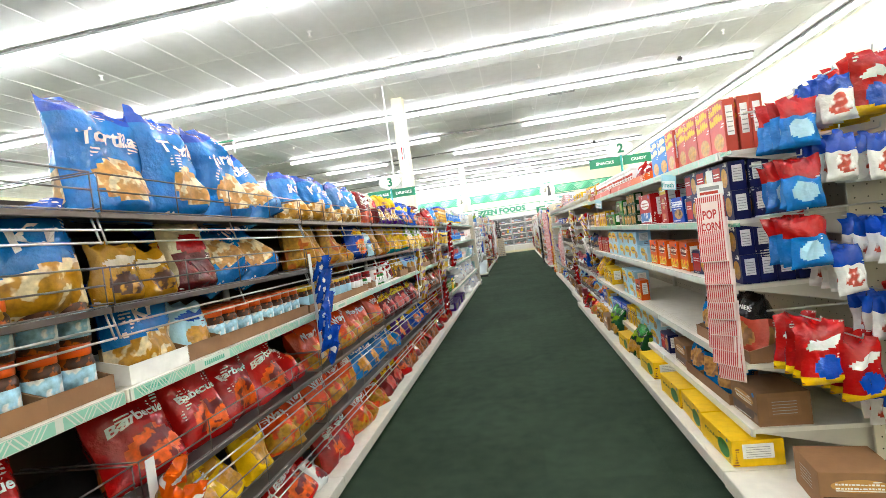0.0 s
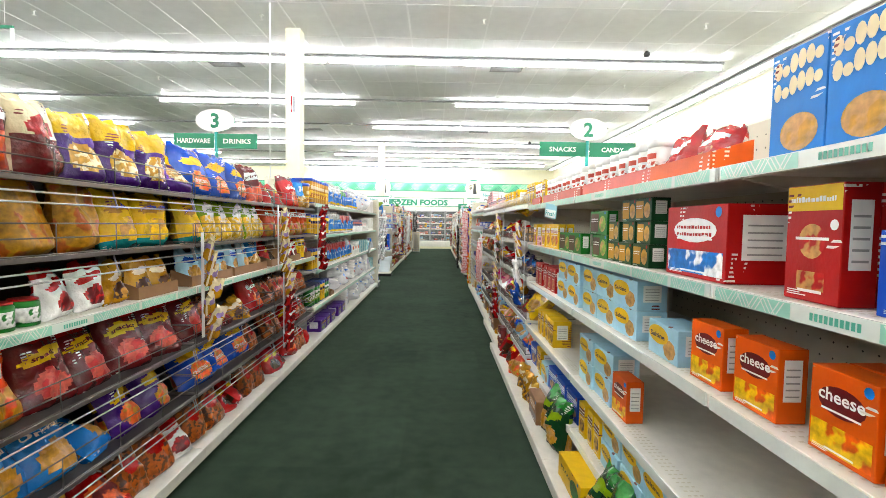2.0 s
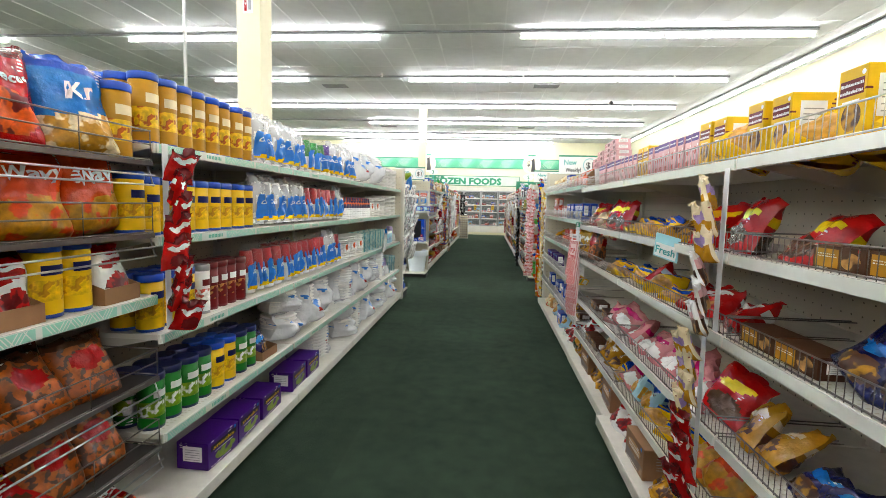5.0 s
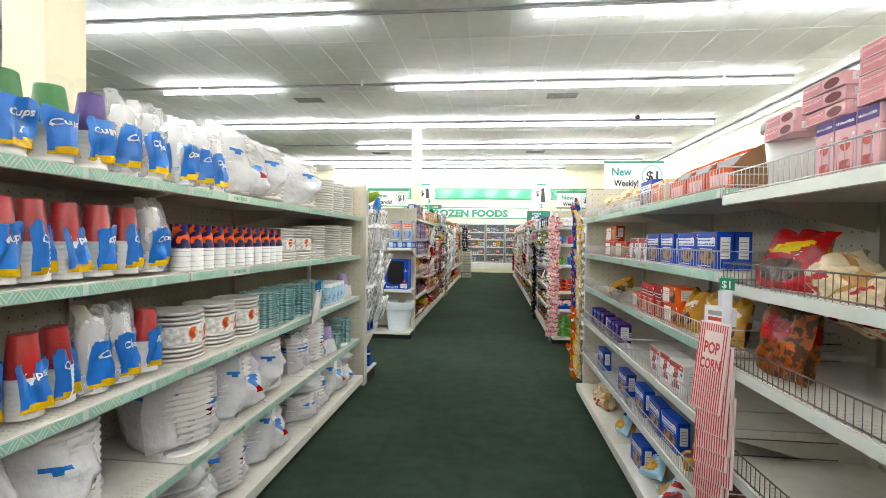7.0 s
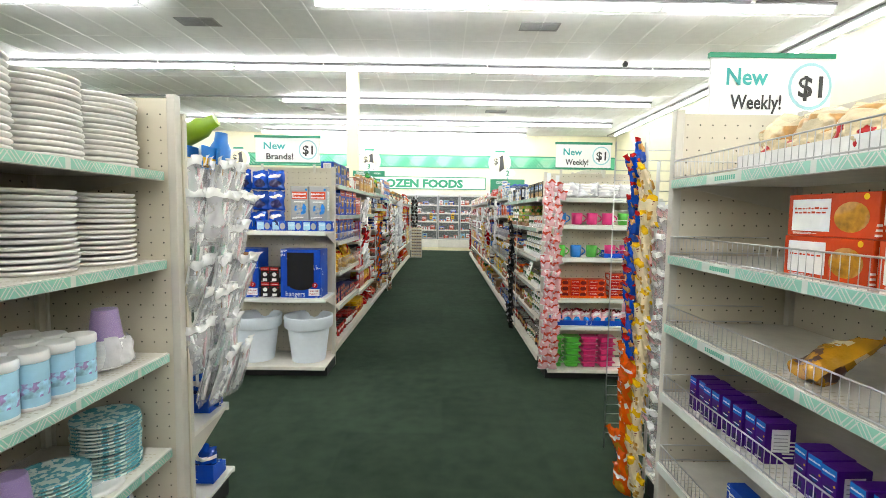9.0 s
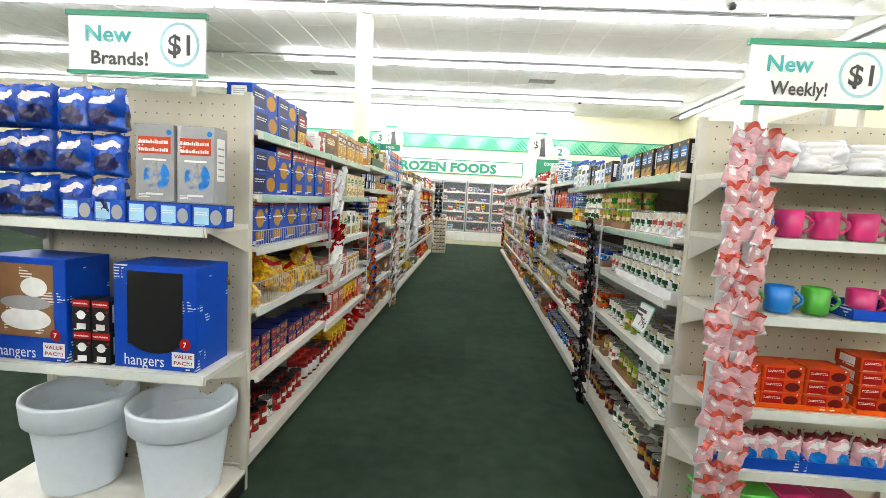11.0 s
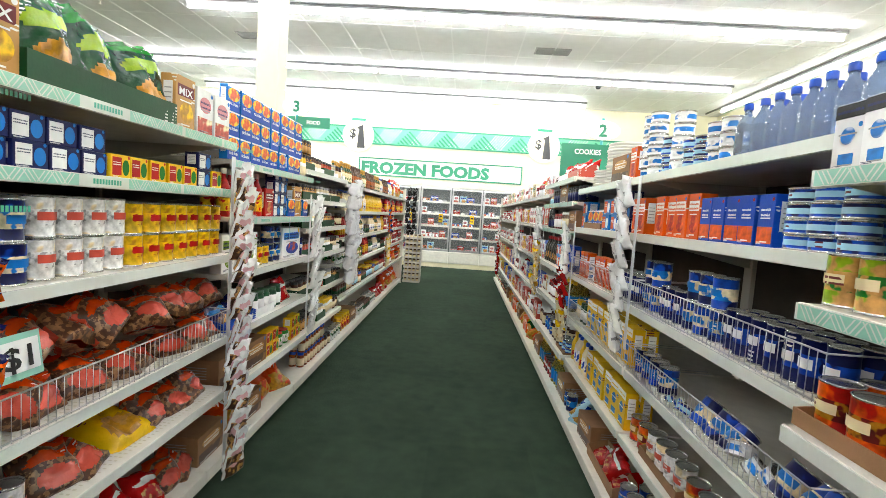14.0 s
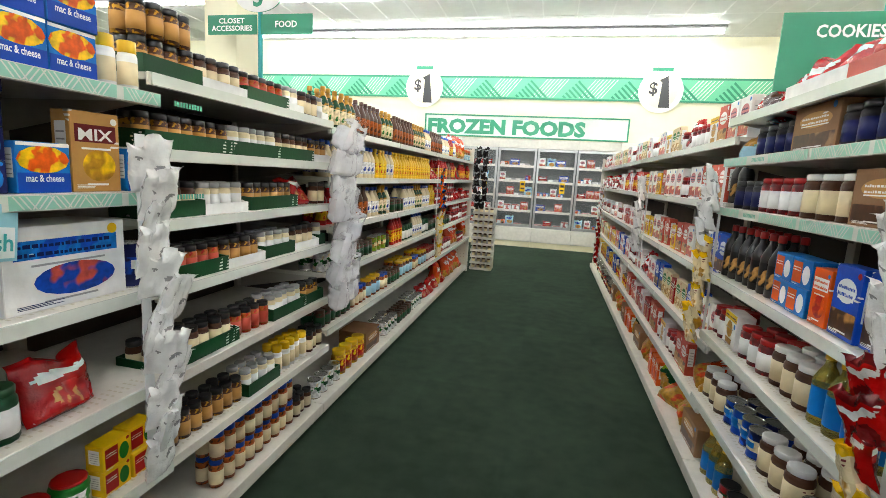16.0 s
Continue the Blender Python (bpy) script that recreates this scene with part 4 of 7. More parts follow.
jar("jr", "jar of jam with red lid", 0.038, 0.11, food("maroon", "red", 40), card("white"), plastic("red"), name="spread_jar", category="jar")
jar("jk", "jar of dark jelly with black lid", 0.036, 0.10, card("black"), card("navy"), plastic("black"), name="spread_jar", category="jar")
jar("jt", "yellow topped plastic jug of bouillon", 0.048, 0.13, food("gold", "yellow", 30), food("red", "yellow", 12), plastic("yellow"), lid_h=0.03, name="bouillon_jar", category="jar")
jar("jg", "green shaker canister with white label", 0.038, 0.11, card("darkgreen"), card("white"), plastic("darkgreen"), name="cheese_shaker", category="canister")
jar("jm", "white cup of instant meal with green lid", 0.046, 0.085, card("green"), food("white", "green", 20), plastic("red"), lid_h=0.006, name="meal_cup", category="cup")
jar("jd", "short jar with brown label and green tray label", 0.033, 0.08, food("brown", "darkgreen", 40), card("darkgreen"), plastic("brown"), name="sauce_jar", category="jar")


def bottle(code, label, r, h, body, lab, cap, name="sauce_bottle"):
    turned(code, name, label, "bottle", [(r * 0.95, 0), (r, 0.006), (r, h * 0.12), (r * 1.01, h * 0.13), (r * 1.01, h * 0.5), (r, h * 0.52), (r, h * 0.6), (r * 0.62, h * 0.74), (r * 0.36, h * 0.82), (r * 0.34, h * 0.9)],
           [body, body, lab, lab, lab, body, body, body, body], child=([(r * 0.42, h * 0.89), (r * 0.44, h * 0.9), (r * 0.42, h), (r * 0.36, h * 1.01)], cap), child_name="cap", child_label="screw cap")


bottle("tr", "bottle of red sauce with white cap", 0.033, 0.23, food("red", "maroon", 8), food("yellow", "red", 22), plastic("white"))
bottle("tk", "black bottle of syrup with red cap", 0.033, 0.23, plastic("black"), food("black", "tan", 14), plastic("red"), name="syrup_bottle")
bottle("ty", "bottle of yellow mustard", 0.033, 0.20, plastic("yellow"), food("yellow", "red", 20), plastic("yellow"))
bottle("to", "bottle of golden cooking oil", 0.036, 0.22, GLASS, card("sky"), plastic("yellow"), name="oil_bottle")
bottle("tw", "white bottle of dressing with blue label", 0.033, 0.20, plastic("cream"), food("white", "blue", 16), plastic("blue"))
bottle("tb", "brown bottle of barbecue sauce", 0.034, 0.21, plastic("brown"), food("amber", "brown", 16), plastic("brown"))
bottle("tg", "bottle of green salad dressing", 0.034, 0.21, food("darkgreen", "gold", 20), food("cream", "green", 16), plastic("gold"))
bottle("tu", "clear plastic water bottle with blue cap", 0.031, 0.175, mat("water_plastic", (0.50, 0.62, 0.82), 0.08, vary=0.0, trans=0.8), mat("water_plastic", (0.5, 0.62, 0.82)), plastic("blue"), name="water_bottle")


# ---- cartons
def carton(code, label, w, d, h, c0, c1, c2, side=None, style=0, name="food_box", category="box", word=None, wcol=None, wobble=2.5):
    b = 0.0016
    body = Geo().box(-w / 2, 0, 0, w / 2, d, h, c0, bevel=b)
    g = Geo()
    y = -0.0008
    if style == 0:
        g.rect(-w * 0.42, h * 0.62, w * 0.42, h * 0.84, y, c1, skew=0.0)
        g.oval(0.05 * w, h * 0.33, w * 0.34, h * 0.20, y, c2)
    elif style == 1:
        g.oval(0, h * 0.66, w * 0.36, h * 0.17, y, c1)
        g.rect(-w * 0.46, h * 0.06, w * 0.46, h * 0.38, y, c2)
    elif style == 2:
        g.rect(-w * 0.44, h * 0.12, w * 0.02, h * 0.88, y, c1)
        g.oval(w * 0.24, h * 0.46, w * 0.18, h * 0.34, y, c2)
    elif style == 3:
        g.rect(-w / 2 + b, h * 0.78, w / 2 - b, h - b, y, c1)
        g.oval(0, h * 0.52, w * 0.24, w * 0.24, y, c2)
        g.rect(-w * 0.25, h * 0.10, w * 0.25, h * 0.26, y, c2)
    elif style == 4:
        g.oval(-w * 0.14, h * 0.64, w * 0.34, h * 0.27, y - 0.0003, c1, n=20)
        g.oval(w * 0.24, h * 0.34, w * 0.20, h * 0.28, y, c2, n=8)
    elif style == 7:
        g.oval(0.06 * w, h * 0.22, w * 0.34, h * 0.17, y, c2)
        for k in range(2):
            for i in range(6):
                tall = (0.085, 0.055, 0.09, 0.09, 0.085, 0.055)[i]
                g.oval(w * (-0.36 + 0.145 * i), h * (0.80 - 0.20 * k + 0.012 * i + (tall - 0.055)), w * 0.074, h * tall, y - 0.0004, c1, n=12)
    elif style == 5:
        g.oval(-w * 0.01, h * 0.66, w * 0.485, h * 0.27, y, c1, n=12)
        g.rect(-w / 2 + b, b, w / 2 - b, h * 0.40, y, c2)
        g.rect(-w / 2 + b, h * 0.92, w / 2 - b, h - b, y - 0.0003, card("white"))
    # rows of small print
    if style in (0, 1, 3):
        for k, (z, a) in enumerate(((0.53, 0.30), (0.08, 0.22))):
            g.rect(-w * a, h * z, w * a, h * z + h * 0.025, y - 0.0004, card("white") if c0 is not card("white") else card("grey"))
    pale = card("white") if c0 is not card("white") else card("navy")
    rnd = random.Random(len(KINDS))
    if style in (0, 1, 2, 3):
        zc, xc, half = {0: (0.73, 0.0, 0.40), 1: (0.66, 0.0, 0.30), 2: (0.62, -0.21, 0.20), 3: (0.885, 0.0, 0.42)}[style]
        if not word:
            for k in range(2 if style != 3 else 1):
                xx, zz = xc - half, zc + (0.02 - 0.10 * k if style != 3 else -0.03)
                while xx < xc + half - 0.04:
                    e = xx + rnd.uniform(0.018, 0.055)
                    g.rect(w * xx, h * zz, w * min(e, xc + half), h * (zz + rnd.uniform(0.03, 0.05)), y - 0.0005, pale if c1 is not card("white") else c0)
                    xx = e + 0.012
        g.oval(w * 0.38, h * 0.90 if style != 3 else h * 0.66, min(w, h) * 0.07, min(w, h) * 0.07, y - 0.0006, card(rnd.choice(("yellow", "red", "white", "sky"))), n=12)
        for k in range(3):
            g.rect(-w * 0.42, h * (0.045 + 0.018 * k), -w * rnd.uniform(0.05, 0.2), h * (0.054 + 0.018 * k), y - 0.0006, pale)
    if word:
        g.text(word, 0.0 if style != 4 else -w * 0.16, h * (0.72 if style in (0, 1) else 0.30 if style == 5 else 0.62), h * 0.20, y - 0.0008, wcol, width=w * (0.7 if style != 4 else 0.5), bold=0.02)
    s = side or card("white")
    for sx in (-1, 1):
        xx = sx * (w / 2 + 0.0006)
        vs = [(xx, d * 0.2, h * 0.3), (xx, d * 0.8, h * 0.3), (xx, d * 0.8, h * 0.86), (xx, d * 0.2, h * 0.86)]
        g.add(vs, [(0, 1, 2, 3)] if sx > 0 else [(3, 2, 1, 0)], s)
        for k in range(5):
            z = h * (0.36 + 0.09 * k)
            xi = xx + sx * 0.0004
            vs = [(xi, d * 0.27, z), (xi, d * 0.73, z), (xi, d * 0.73, z + h * 0.02), (xi, d * 0.27, z + h * 0.02)]
            g.add(vs, [(0, 1, 2, 3)] if sx > 0 else [(3, 2, 1, 0)], card("grey"))
    kind(code, name, label, category, w, d, h, [body.mesh(name)], child=("printed_label", g.mesh("printed_label"), "printed picture and lettering"), wobble=wobble)


carton("xf", "red box of caramel popcorn with yellow lettering", 0.155, 0.05, 0.235, card("salmon"), card("yellow"), food("tan", "gold", 20), style=7, name="popcorn_box")
carton("xg", "blue box of caramel popcorn with white lettering", 0.155, 0.05, 0.235, card("sky"), card("cream"), food("tan", "gold", 20), style=7, name="popcorn_box")
carton("xc", "dark blue box of crackers with red end", 0.19, 0.07, 0.13, card("navy"), card("red"), food("tan", "gold", 12), style=2, name="cracker_box")
carton("xo", "orange box of cheese crackers", 0.15, 0.07, 0.17, card("orange"), card("maroon"), food("yellow", "orange", 16), style=1, name="cracker_box", word="cheese", wcol=card("white"))
carton("xs", "pale blue box of saltine crackers", 0.22, 0.12, 0.115, card("paleblue"), card("yellow"), food("tan", "cream", 6), style=4, name="cracker_box", word="Saltine", wcol=card("navy"))
carton("xj", "blue box of fish snacks with orange front", 0.075, 0.08, 0.15, card("blue"), card("blue"), food("orange", "salmon", 10), style=1, name="snack_box")
carton("xy", "yellow box of animal crackers", 0.11, 0.045, 0.16, card("yellow"), card("white"), food("gold", "red", 14), style=0, name="cracker_box", word="snaps", wcol=card("red"))
carton("xz", "yellow and white box of cookies", 0.09, 0.12, 0.17, card("yellow"), card("maroon"), food("gold", "brown", 14), style=0, name="cracker_box")
carton("xr", "red box of crackers with white panels", 0.11, 0.05, 0.16, card("red"), card("maroon"), food("tan", "red", 14), style=0, name="cracker_box")
carton("xm", "green and brown box of milk bars", 0.22, 0.05, 0.11, card("green"), card("brown"), food("lime", "tan", 18), style=2, name="cookie_box")
carton("xe", "dark green box of cookies", 0.13, 0.07, 0.085, card("darkgreen"), card("gold"), food("tan", "gold", 14), style=2, name="cookie_box")
carton("xb", "bright blue box of cookies", 0.20, 0.06, 0.15, card("blue"), card("white"), food("tan", "brown", 12), style=0, name="cookie_box")
carton("xd", "red display box with packets in its window", 0.34, 0.20, 0.215, card("red"), card("white"), food("sky", "white", 12), style=1, name="display_box")
carton("xk", "pale pink box of candy with purple top band", 0.07, 0.10, 0.15, card("rose"), card("purple"), food("salmon", "pink", 20), style=3, name="candy_box")
carton("xl", "flat pink box of candy", 0.16, 0.10, 0.035, card("rose"), card("pink"), card("maroon"), style=2, name="candy_box")
carton("xn", "brown flat box of cookies", 0.18, 0.10, 0.06, card("brown"), card("gold"), food("tan", "brown", 16), style=2, name="cookie_box")
carton("xt", "orange box of snack cakes", 0.18, 0.10, 0.09, card("orange"), card("white"), food("brown", "tan", 12), style=2, name="cake_box")
carton("xu", "purple and blue box of cookies", 0.046, 0.09, 0.125, card("purple"), card("sky"), food("navy", "sky", 14), style=3, name="cookie_box")
carton("xv", "red and white box of cookies with golden picture", 0.27, 0.06, 0.11, card("flame"), card("white"), food("gold", "tan", 8), style=2, name="cookie_box")
carton("xw", "white and red box of cakes", 0.15, 0.10, 0.13, card("white"), card("salmon"), food("red", "white", 10), style=3, name="cake_box")
carton("xq", "cream box of brownies with orange picture", 0.24, 0.08, 0.12, card("cream"), card("orange"), food("tan", "orange", 12), style=2, name="cake_box")
carton("xp", "blue box of pasta with gold roundel", 0.185, 0.06, 0.245, card("blue"), card("salmon"), card("gold"), style=3, name="pasta_box")
carton("xh", "blue flat box of lasagne with gold roundel", 0.26, 0.12, 0.105, card("blue"), card("navy"), card("gold"), style=2, name="pasta_box")
carton("xi", "navy box of pasta with red oval", 0.11, 0.15, 0.05, card("navy"), card("red"), food("gold", "navy", 12), style=2, name="pasta_box")
carton("ya", "navy upright box of pasta with red oval", 0.14, 0.05, 0.21, card("navy"), card("red"), food("gold", "yellow", 30), style=1, name="pasta_box")
carton("yb", "tan box of pancake mix with brown panel", 0.13, 0.06, 0.20, card("tan"), card("maroon"), food("gold", "yellow", 10), style=0, name="mix_box", word="MIX", wcol=card("white"))
carton("yc", "red and white box of stuffing mix", 0.16, 0.05, 0.19, card("salmon"), card("white"), food("red", "tan", 14), style=0, name="mix_box")
carton("yd", "cream box of pasta salad with green label and picture", 0.12, 0.045, 0.18, card("cream"), card("green"), food("gold", "cream", 22), style=1, name="mix_box")
carton("ye", "white box of pasta salad with green label", 0.13, 0.05, 0.20, card("white"), card("darkgreen"), food("gold", "lime", 14), style=1, name="mix_box")
carton("yf", "red and blue box of dry mix", 0.11, 0.05, 0.12, card("red"), card("blue"), food("orange", "red", 14), style=2, name="mix_box")
carton("yg", "yellow and white box of taco shells", 0.15, 0.07, 0.15, card("white"), card("yellow"), food("gold", "tan", 10), style=3, name="taco_box")
carton("yh", "blue box of macaroni and cheese with orange picture", 0.12, 0.04, 0.115, card("sky"), food("orange", "yellow", 20), card("blue"), style=5, name="pasta_box", word="mac & cheese", wcol=card("white"))
carton("yi", "dark blue small box of seasoning", 0.10, 0.06, 0.07, card("navy"), card("white"), card("sky"), style=2, name="seasoning_box")
carton("yj", "yellow packet box of seasoning", 0.09, 0.06, 0.075, card("yellow"), card("red"), card("green"), style=2, name="seasoning_box")
carton("yk", "white carton of drink mix with lime picture", 0.12, 0.06, 0.19, card("white"), card("lime"), food("lime", "white", 12), style=0, name="drink_box")
carton("yl", "black and white carton of broth", 0.075, 0.06, 0.14, card("white"), card("black"), food("sky", "white", 10), style=3, name="broth_carton")
carton("ym", "black carton of broth with food picture", 0.088, 0.06, 0.15, card("black"), card("sky"), food("gold", "brown", 14), style=1, name="broth_carton")
carton("yn", "bright orange box of crackers", 0.09, 0.06, 0.17, card("orange"), card("white"), food("red", "orange", 14), style=0, name="cracker_box")
carton("yo", "pink and white box of cake mix", 0.13, 0.05, 0.19, card("white"), card("pink"), food("salmon", "cream", 10), style=1, name="mix_box")
carton("yp", "red box of cake mix", 0.13, 0.05, 0.19, card("salmon"), card("white"), food("tan", "brown", 10), style=1, name="mix_box")
carton("yq", "blue and brown box of brownie mix", 0.13, 0.05, 0.20, card("blue"), card("white"), food("brown", "tan", 9), style=1, name="mix_box")
carton("yr", "cardboard shipping box with torn open front", 0.26, 0.22, 0.15, KRAFT, card("tan"), food("brown", "kraft", 9), side=KRAFT, style=1, name="cardboard_box")
carton("ys", "purple box of rolled corn snacks", 0.25, 0.16, 0.13, card("purple"), card("black"), food("lime", "purple", 12), style=0, name="snack_box", word="snacks", wcol=card("yellow"))
carton("yt", "yellow peanut tray with dark lettering", 0.34, 0.22, 0.12, card("yellow"), card("yellow"), card("green"), style=2, name="snack_tray", word="PEANUTS", wcol=card("darkgreen"))
carton("yu", "white display carton with blue pouches", 0.30, 0.15, 0.20, card("white"), food("sky", "blue", 14), food("blue", "salmon", 10), style=0, name="display_box")
carton("yv", "orange and blue wrapped sponge box", 0.12, 0.08, 0.09, card("sky"), card("orange"), card("white"), style=2, name="sponge_box")
carton("yw", "grey stacked plastic tub", 0.20, 0.16, 0.06, card("grey"), card("white"), card("grey"), style=2, name="food_tub")


carton("xx", "tall red box of crackers with yellow top and white side", 0.15, 0.07, 0.24, card("red"), card("yellow"), food("tan", "red", 18), style=3, name="cracker_box")
carton("su", "yellow and white box of sugar with blue badge", 0.115, 0.06, 0.185, card("yellow"), card("white"), card("sky"), style=3, name="sugar_box")


# ---- trays that hold goods
def tray_mesh(w, d, h, mt, lip=0.5):
    t = 0.004
    g = Geo().box(-w / 2, 0, 0, w / 2, d, t, mt)
    g.box(-w / 2, 0, t, w / 2, t, h * lip, mt).box(-w / 2, d - t, t, w / 2, d, h, mt)
    for e in (-1, 1):
        x = e * w / 2
        g.add([(x, t, t), (x, d - t, t), (x, d - t, h), (x, t, h * lip), (x - e * t, t, t), (x - e * t, d - t, t), (x - e * t, d - t, h), (x - e * t, t, h * lip)],
              [(0, 1, 2, 3), (7, 6, 5, 4), (3, 2, 6, 7)], mt)
    return g


def scooped_carton():
    """An open display carton with a low front and arched sides, with flat packets leaning in it."""
    w, d, h, t = 0.20, 0.24, 0.19, 0.005
    g = Geo().box(-w / 2, 0, 0, w / 2, d, t, card("orange")).box(-w / 2, 0, t, w / 2, t, 0.085, card("orange")).box(-w / 2, d - t, t, w / 2, d, h, card("orange"))
    arch = [(t, t), (d - t, t)] + [(d - t - (d - 2 * t) * k / 8, 0.085 + (h - 0.085) * math.cos(math.pi * 0.5 * k / 8) ** 0.7) for k in range(9)]
    n = len(arch)
    for e in (-1, 1):
        a, b = e * w / 2, e * (w / 2 - t)
        vs = [(a, y, z) for y, z in arch] + [(b, y, z) for y, z in arch]
        g.add(vs, [tuple(range(n)) if e < 0 else tuple(reversed(range(n))), tuple(range(n, 2 * n)) if e > 0 else tuple(reversed(range(n, 2 * n)))] + [(i, (i + 1) % n, n + (i + 1) % n, n + i) for i in range(n)], card("orange") if e < 0 else KRAFT)
    g.rect(-w * 0.36, 0.02, w * 0.36, 0.065, -0.001, card("rose"))
    c = Geo()
    for i in range(7):
        c.box(-w * 0.42 + 0.006 * (i % 3), 0.02 + 0.028 * i, 0.006, w * 0.40, 0.034 + 0.028 * i, 0.125 + 0.012 * (i % 2), card(("grey", "white", "salmon")[i % 3]), m=pose(0, 0, 0, -6 + 2 * (i % 3), 0, 0))
    kind("oc", "display_carton", "orange cardboard display carton with arched sides", "display box", w, d, h, [g.mesh("display_carton")], child=("packet", c.mesh("packet"), "flat foil packets standing in it"))


scooped_carton()
TRAYS = {}
PLACED = {}


def put(code, m, group=""):
    k = KINDS[code]
    n = PLACED.get(code, 0)
    PLACED[code] = n + 1
    ob = thing(k["name"], k["label"], k["category"], group, m=m, geo=k["meshes"][n % len(k["meshes"])])
    if k["child"]:
        c = k["child"][1]
        part(k["child"][0], c[n % len(c)] if isinstance(c, list) else c, ob, k["child"][2])
    if k.get("pile"):
        one, n, t = k["pile"]
        for i in range(1, n):
            part("plate", one, ob, m=pose(RND.uniform(-0.004, 0.004), RND.uniform(-0.004, 0.004), i * t, RND.uniform(-0.7, 0.7), RND.uniform(-0.7, 0.7), 0))
    return ob


RND = random.Random(11)
REAR, COUNTS = {}, {}


def join_rear():
    """The goods that stand behind the front row, joined kind by kind."""
    for code, places in REAR.items():
        k = KINDS[code]
        for data, name in [(k["meshes"][0], k["name"] + "_rear_rows")] + ([(k["child"][1], k["child"][0] + "_rear_rows")] if k["child"] and not isinstance(k["child"][1], list) else []):
            vs = [v.co.copy() for v in data.vertices]
            fs = [tuple(p.vertices) for p in data.polygons]
            mi = [p.material_index for p in data.polygons]
            sm = [p.use_smooth for p in data.polygons]
            n = len(vs)
            d = bpy.data.meshes.new(name)
            d.from_pydata([tuple(m @ v) for m in places for v in vs], [], [tuple(i + n * q for i in f) for q in range(len(places)) for f in fs])
            for mt in data.materials:
                d.materials.append(mt)
            d.polygons.foreach_set("material_index", mi * len(places))
            d.polygons.foreach_set("use_smooth", sm * len(places))
            d.update()
            thing(name, "rear rows of goods like those at the shelf front", k["category"], kind="stuff", geo=d)



def local(side, face, along, inset, z, rz=0.0, rx=0.0, ry=0.0):
    """A pose on a shelf: along the run, inset from the shelf's front, at height z."""
    a = to_side(side)
    if side == "L":
        base = pose(face - inset, along, z, 0, 0, a)
    elif side == "R":
        base = pose(face + inset, along, z, 0, 0, a)
    elif side == "S":
        base = pose(along, face + inset, z, 0, 0, a)
    else:
        base = pose(along, face - inset, z, 0, 0, a)
    return base @ pose(0, 0, 0, rx, ry, rz)


def fill(side, face, a, b, z, spec, inset=0.03, group="", rake=0.0):
    """Stands goods on a shelf from a to b. spec: codes with counts; code*n, +k stacks k high, /r stands r rows deep, ~ lays them about, _cm leaves a gap, [x: a tray."""
    along = a + 0.02
    tokens = spec.split()
    if tokens and tokens[-1] == ".":
        tokens = tokens[:-1]
    elif len(tokens) > 1:
        tokens += [t for t in tokens if t[0] != "_"][-2:] * 2
    for token in tokens:
        if token[0] == "_":
            along += float(token[1:]) / 100
            continue
        tray = None
        if token[0] == "[":
            tray, token = token[1], token[3:]
        loose = token.endswith("~")
        token = token.rstrip("~")
        sizes = {"*": 1, "+": 1, "/": 1}
        for mark in "*+/":
            if mark in token:
                sizes[mark] = int(token.split(mark)[1][0:2].rstrip("*+/"))
        code = token.replace("+", "*").replace("/", "*").split("*")[0]
        count, stack, rows, token = sizes["*"], sizes["+"], sizes["/"], code
        k = KINDS[token]
        gap = 0.006 if not loose else -0.25 * k["w"]
        if k["tilt"] or k["wobble"] > 5:
            gap = -0.10 * k["w"] if not loose else gap
        start = along
        for i in range(count):
            if along + k["w"] > b + (0.10 if loose else 0.03):
                break
            for r in range(rows):
                for s in range(stack):
                    dip = inset + r * (k["d"] + 0.006) + RND.uniform(0, 0.012) + (0.006 if tray else 0)
                    if dip + k["d"] > DEPTH + 0.02 and r:
                        continue
                    w = RND.uniform(-1, 1) * k["wobble"]
                    rx = -k["tilt"] * RND.uniform(0.5, 1.2) - rake
                    ry = RND.uniform(-1, 1) * (k["wobble"] * 0.35 if k["wobble"] > 5 else 0)
                    if loose:
                        rx, ry, w = -RND.uniform(25, 62), RND.uniform(-22, 22), RND.uniform(-30, 30)
                    zz = z + s * (k["h"] + 0.001) + (0.005 if tray else 0.0012)
                    if ry:
                        zz += abs(math.sin(radians(ry))) * k["w"] * 0.5
                    COUNTS[k["name"]] = COUNTS.get(k["name"], 0) + 1
                    if (r or COUNTS[k["name"]] > 290) and (k["wobble"] <= 5):
                        REAR.setdefault(token, []).append(local(side, face, along + k["w"] / 2, dip, zz, w, rx, ry))
                        continue
                    put(token, local(side, face, along + k["w"] / 2, dip, zz, w, rx, ry), group)
            along += k["w"] + gap
        if tray and along > start:
            mt = {"k": KRAFT, "w": card("white"), "g": card("darkgreen"), "r": card("salmon"), "b": card("blue"), "o": card("orange")}[tray]
            w, d, h = round(along - start + 0.008, 2), round(min(rows * (k["d"] + 0.01) + 0.02, 0.45), 2), round(min(k["h"] * 0.55, 0.09), 2)
            key = (w, d, h, tray)
            if key not in TRAYS:
                TRAYS[key] = tray_mesh(w, d, h, mt, 0.62 if tray != "g" else 0.9).mesh("display_tray")
            thing("display_tray", {"k": "open brown cardboard display tray", "w": "white open display tray", "g": "dark green printed display tray", "r": "pink printed display tray", "b": "blue open display tray", "o": "orange open display tray"}[tray] + " holding goods",
                  "tray", group, m=local(side, face, (start + along) / 2 - 0.003, inset - 0.008, z + 0.001), geo=TRAYS[key])
        along += 0.008


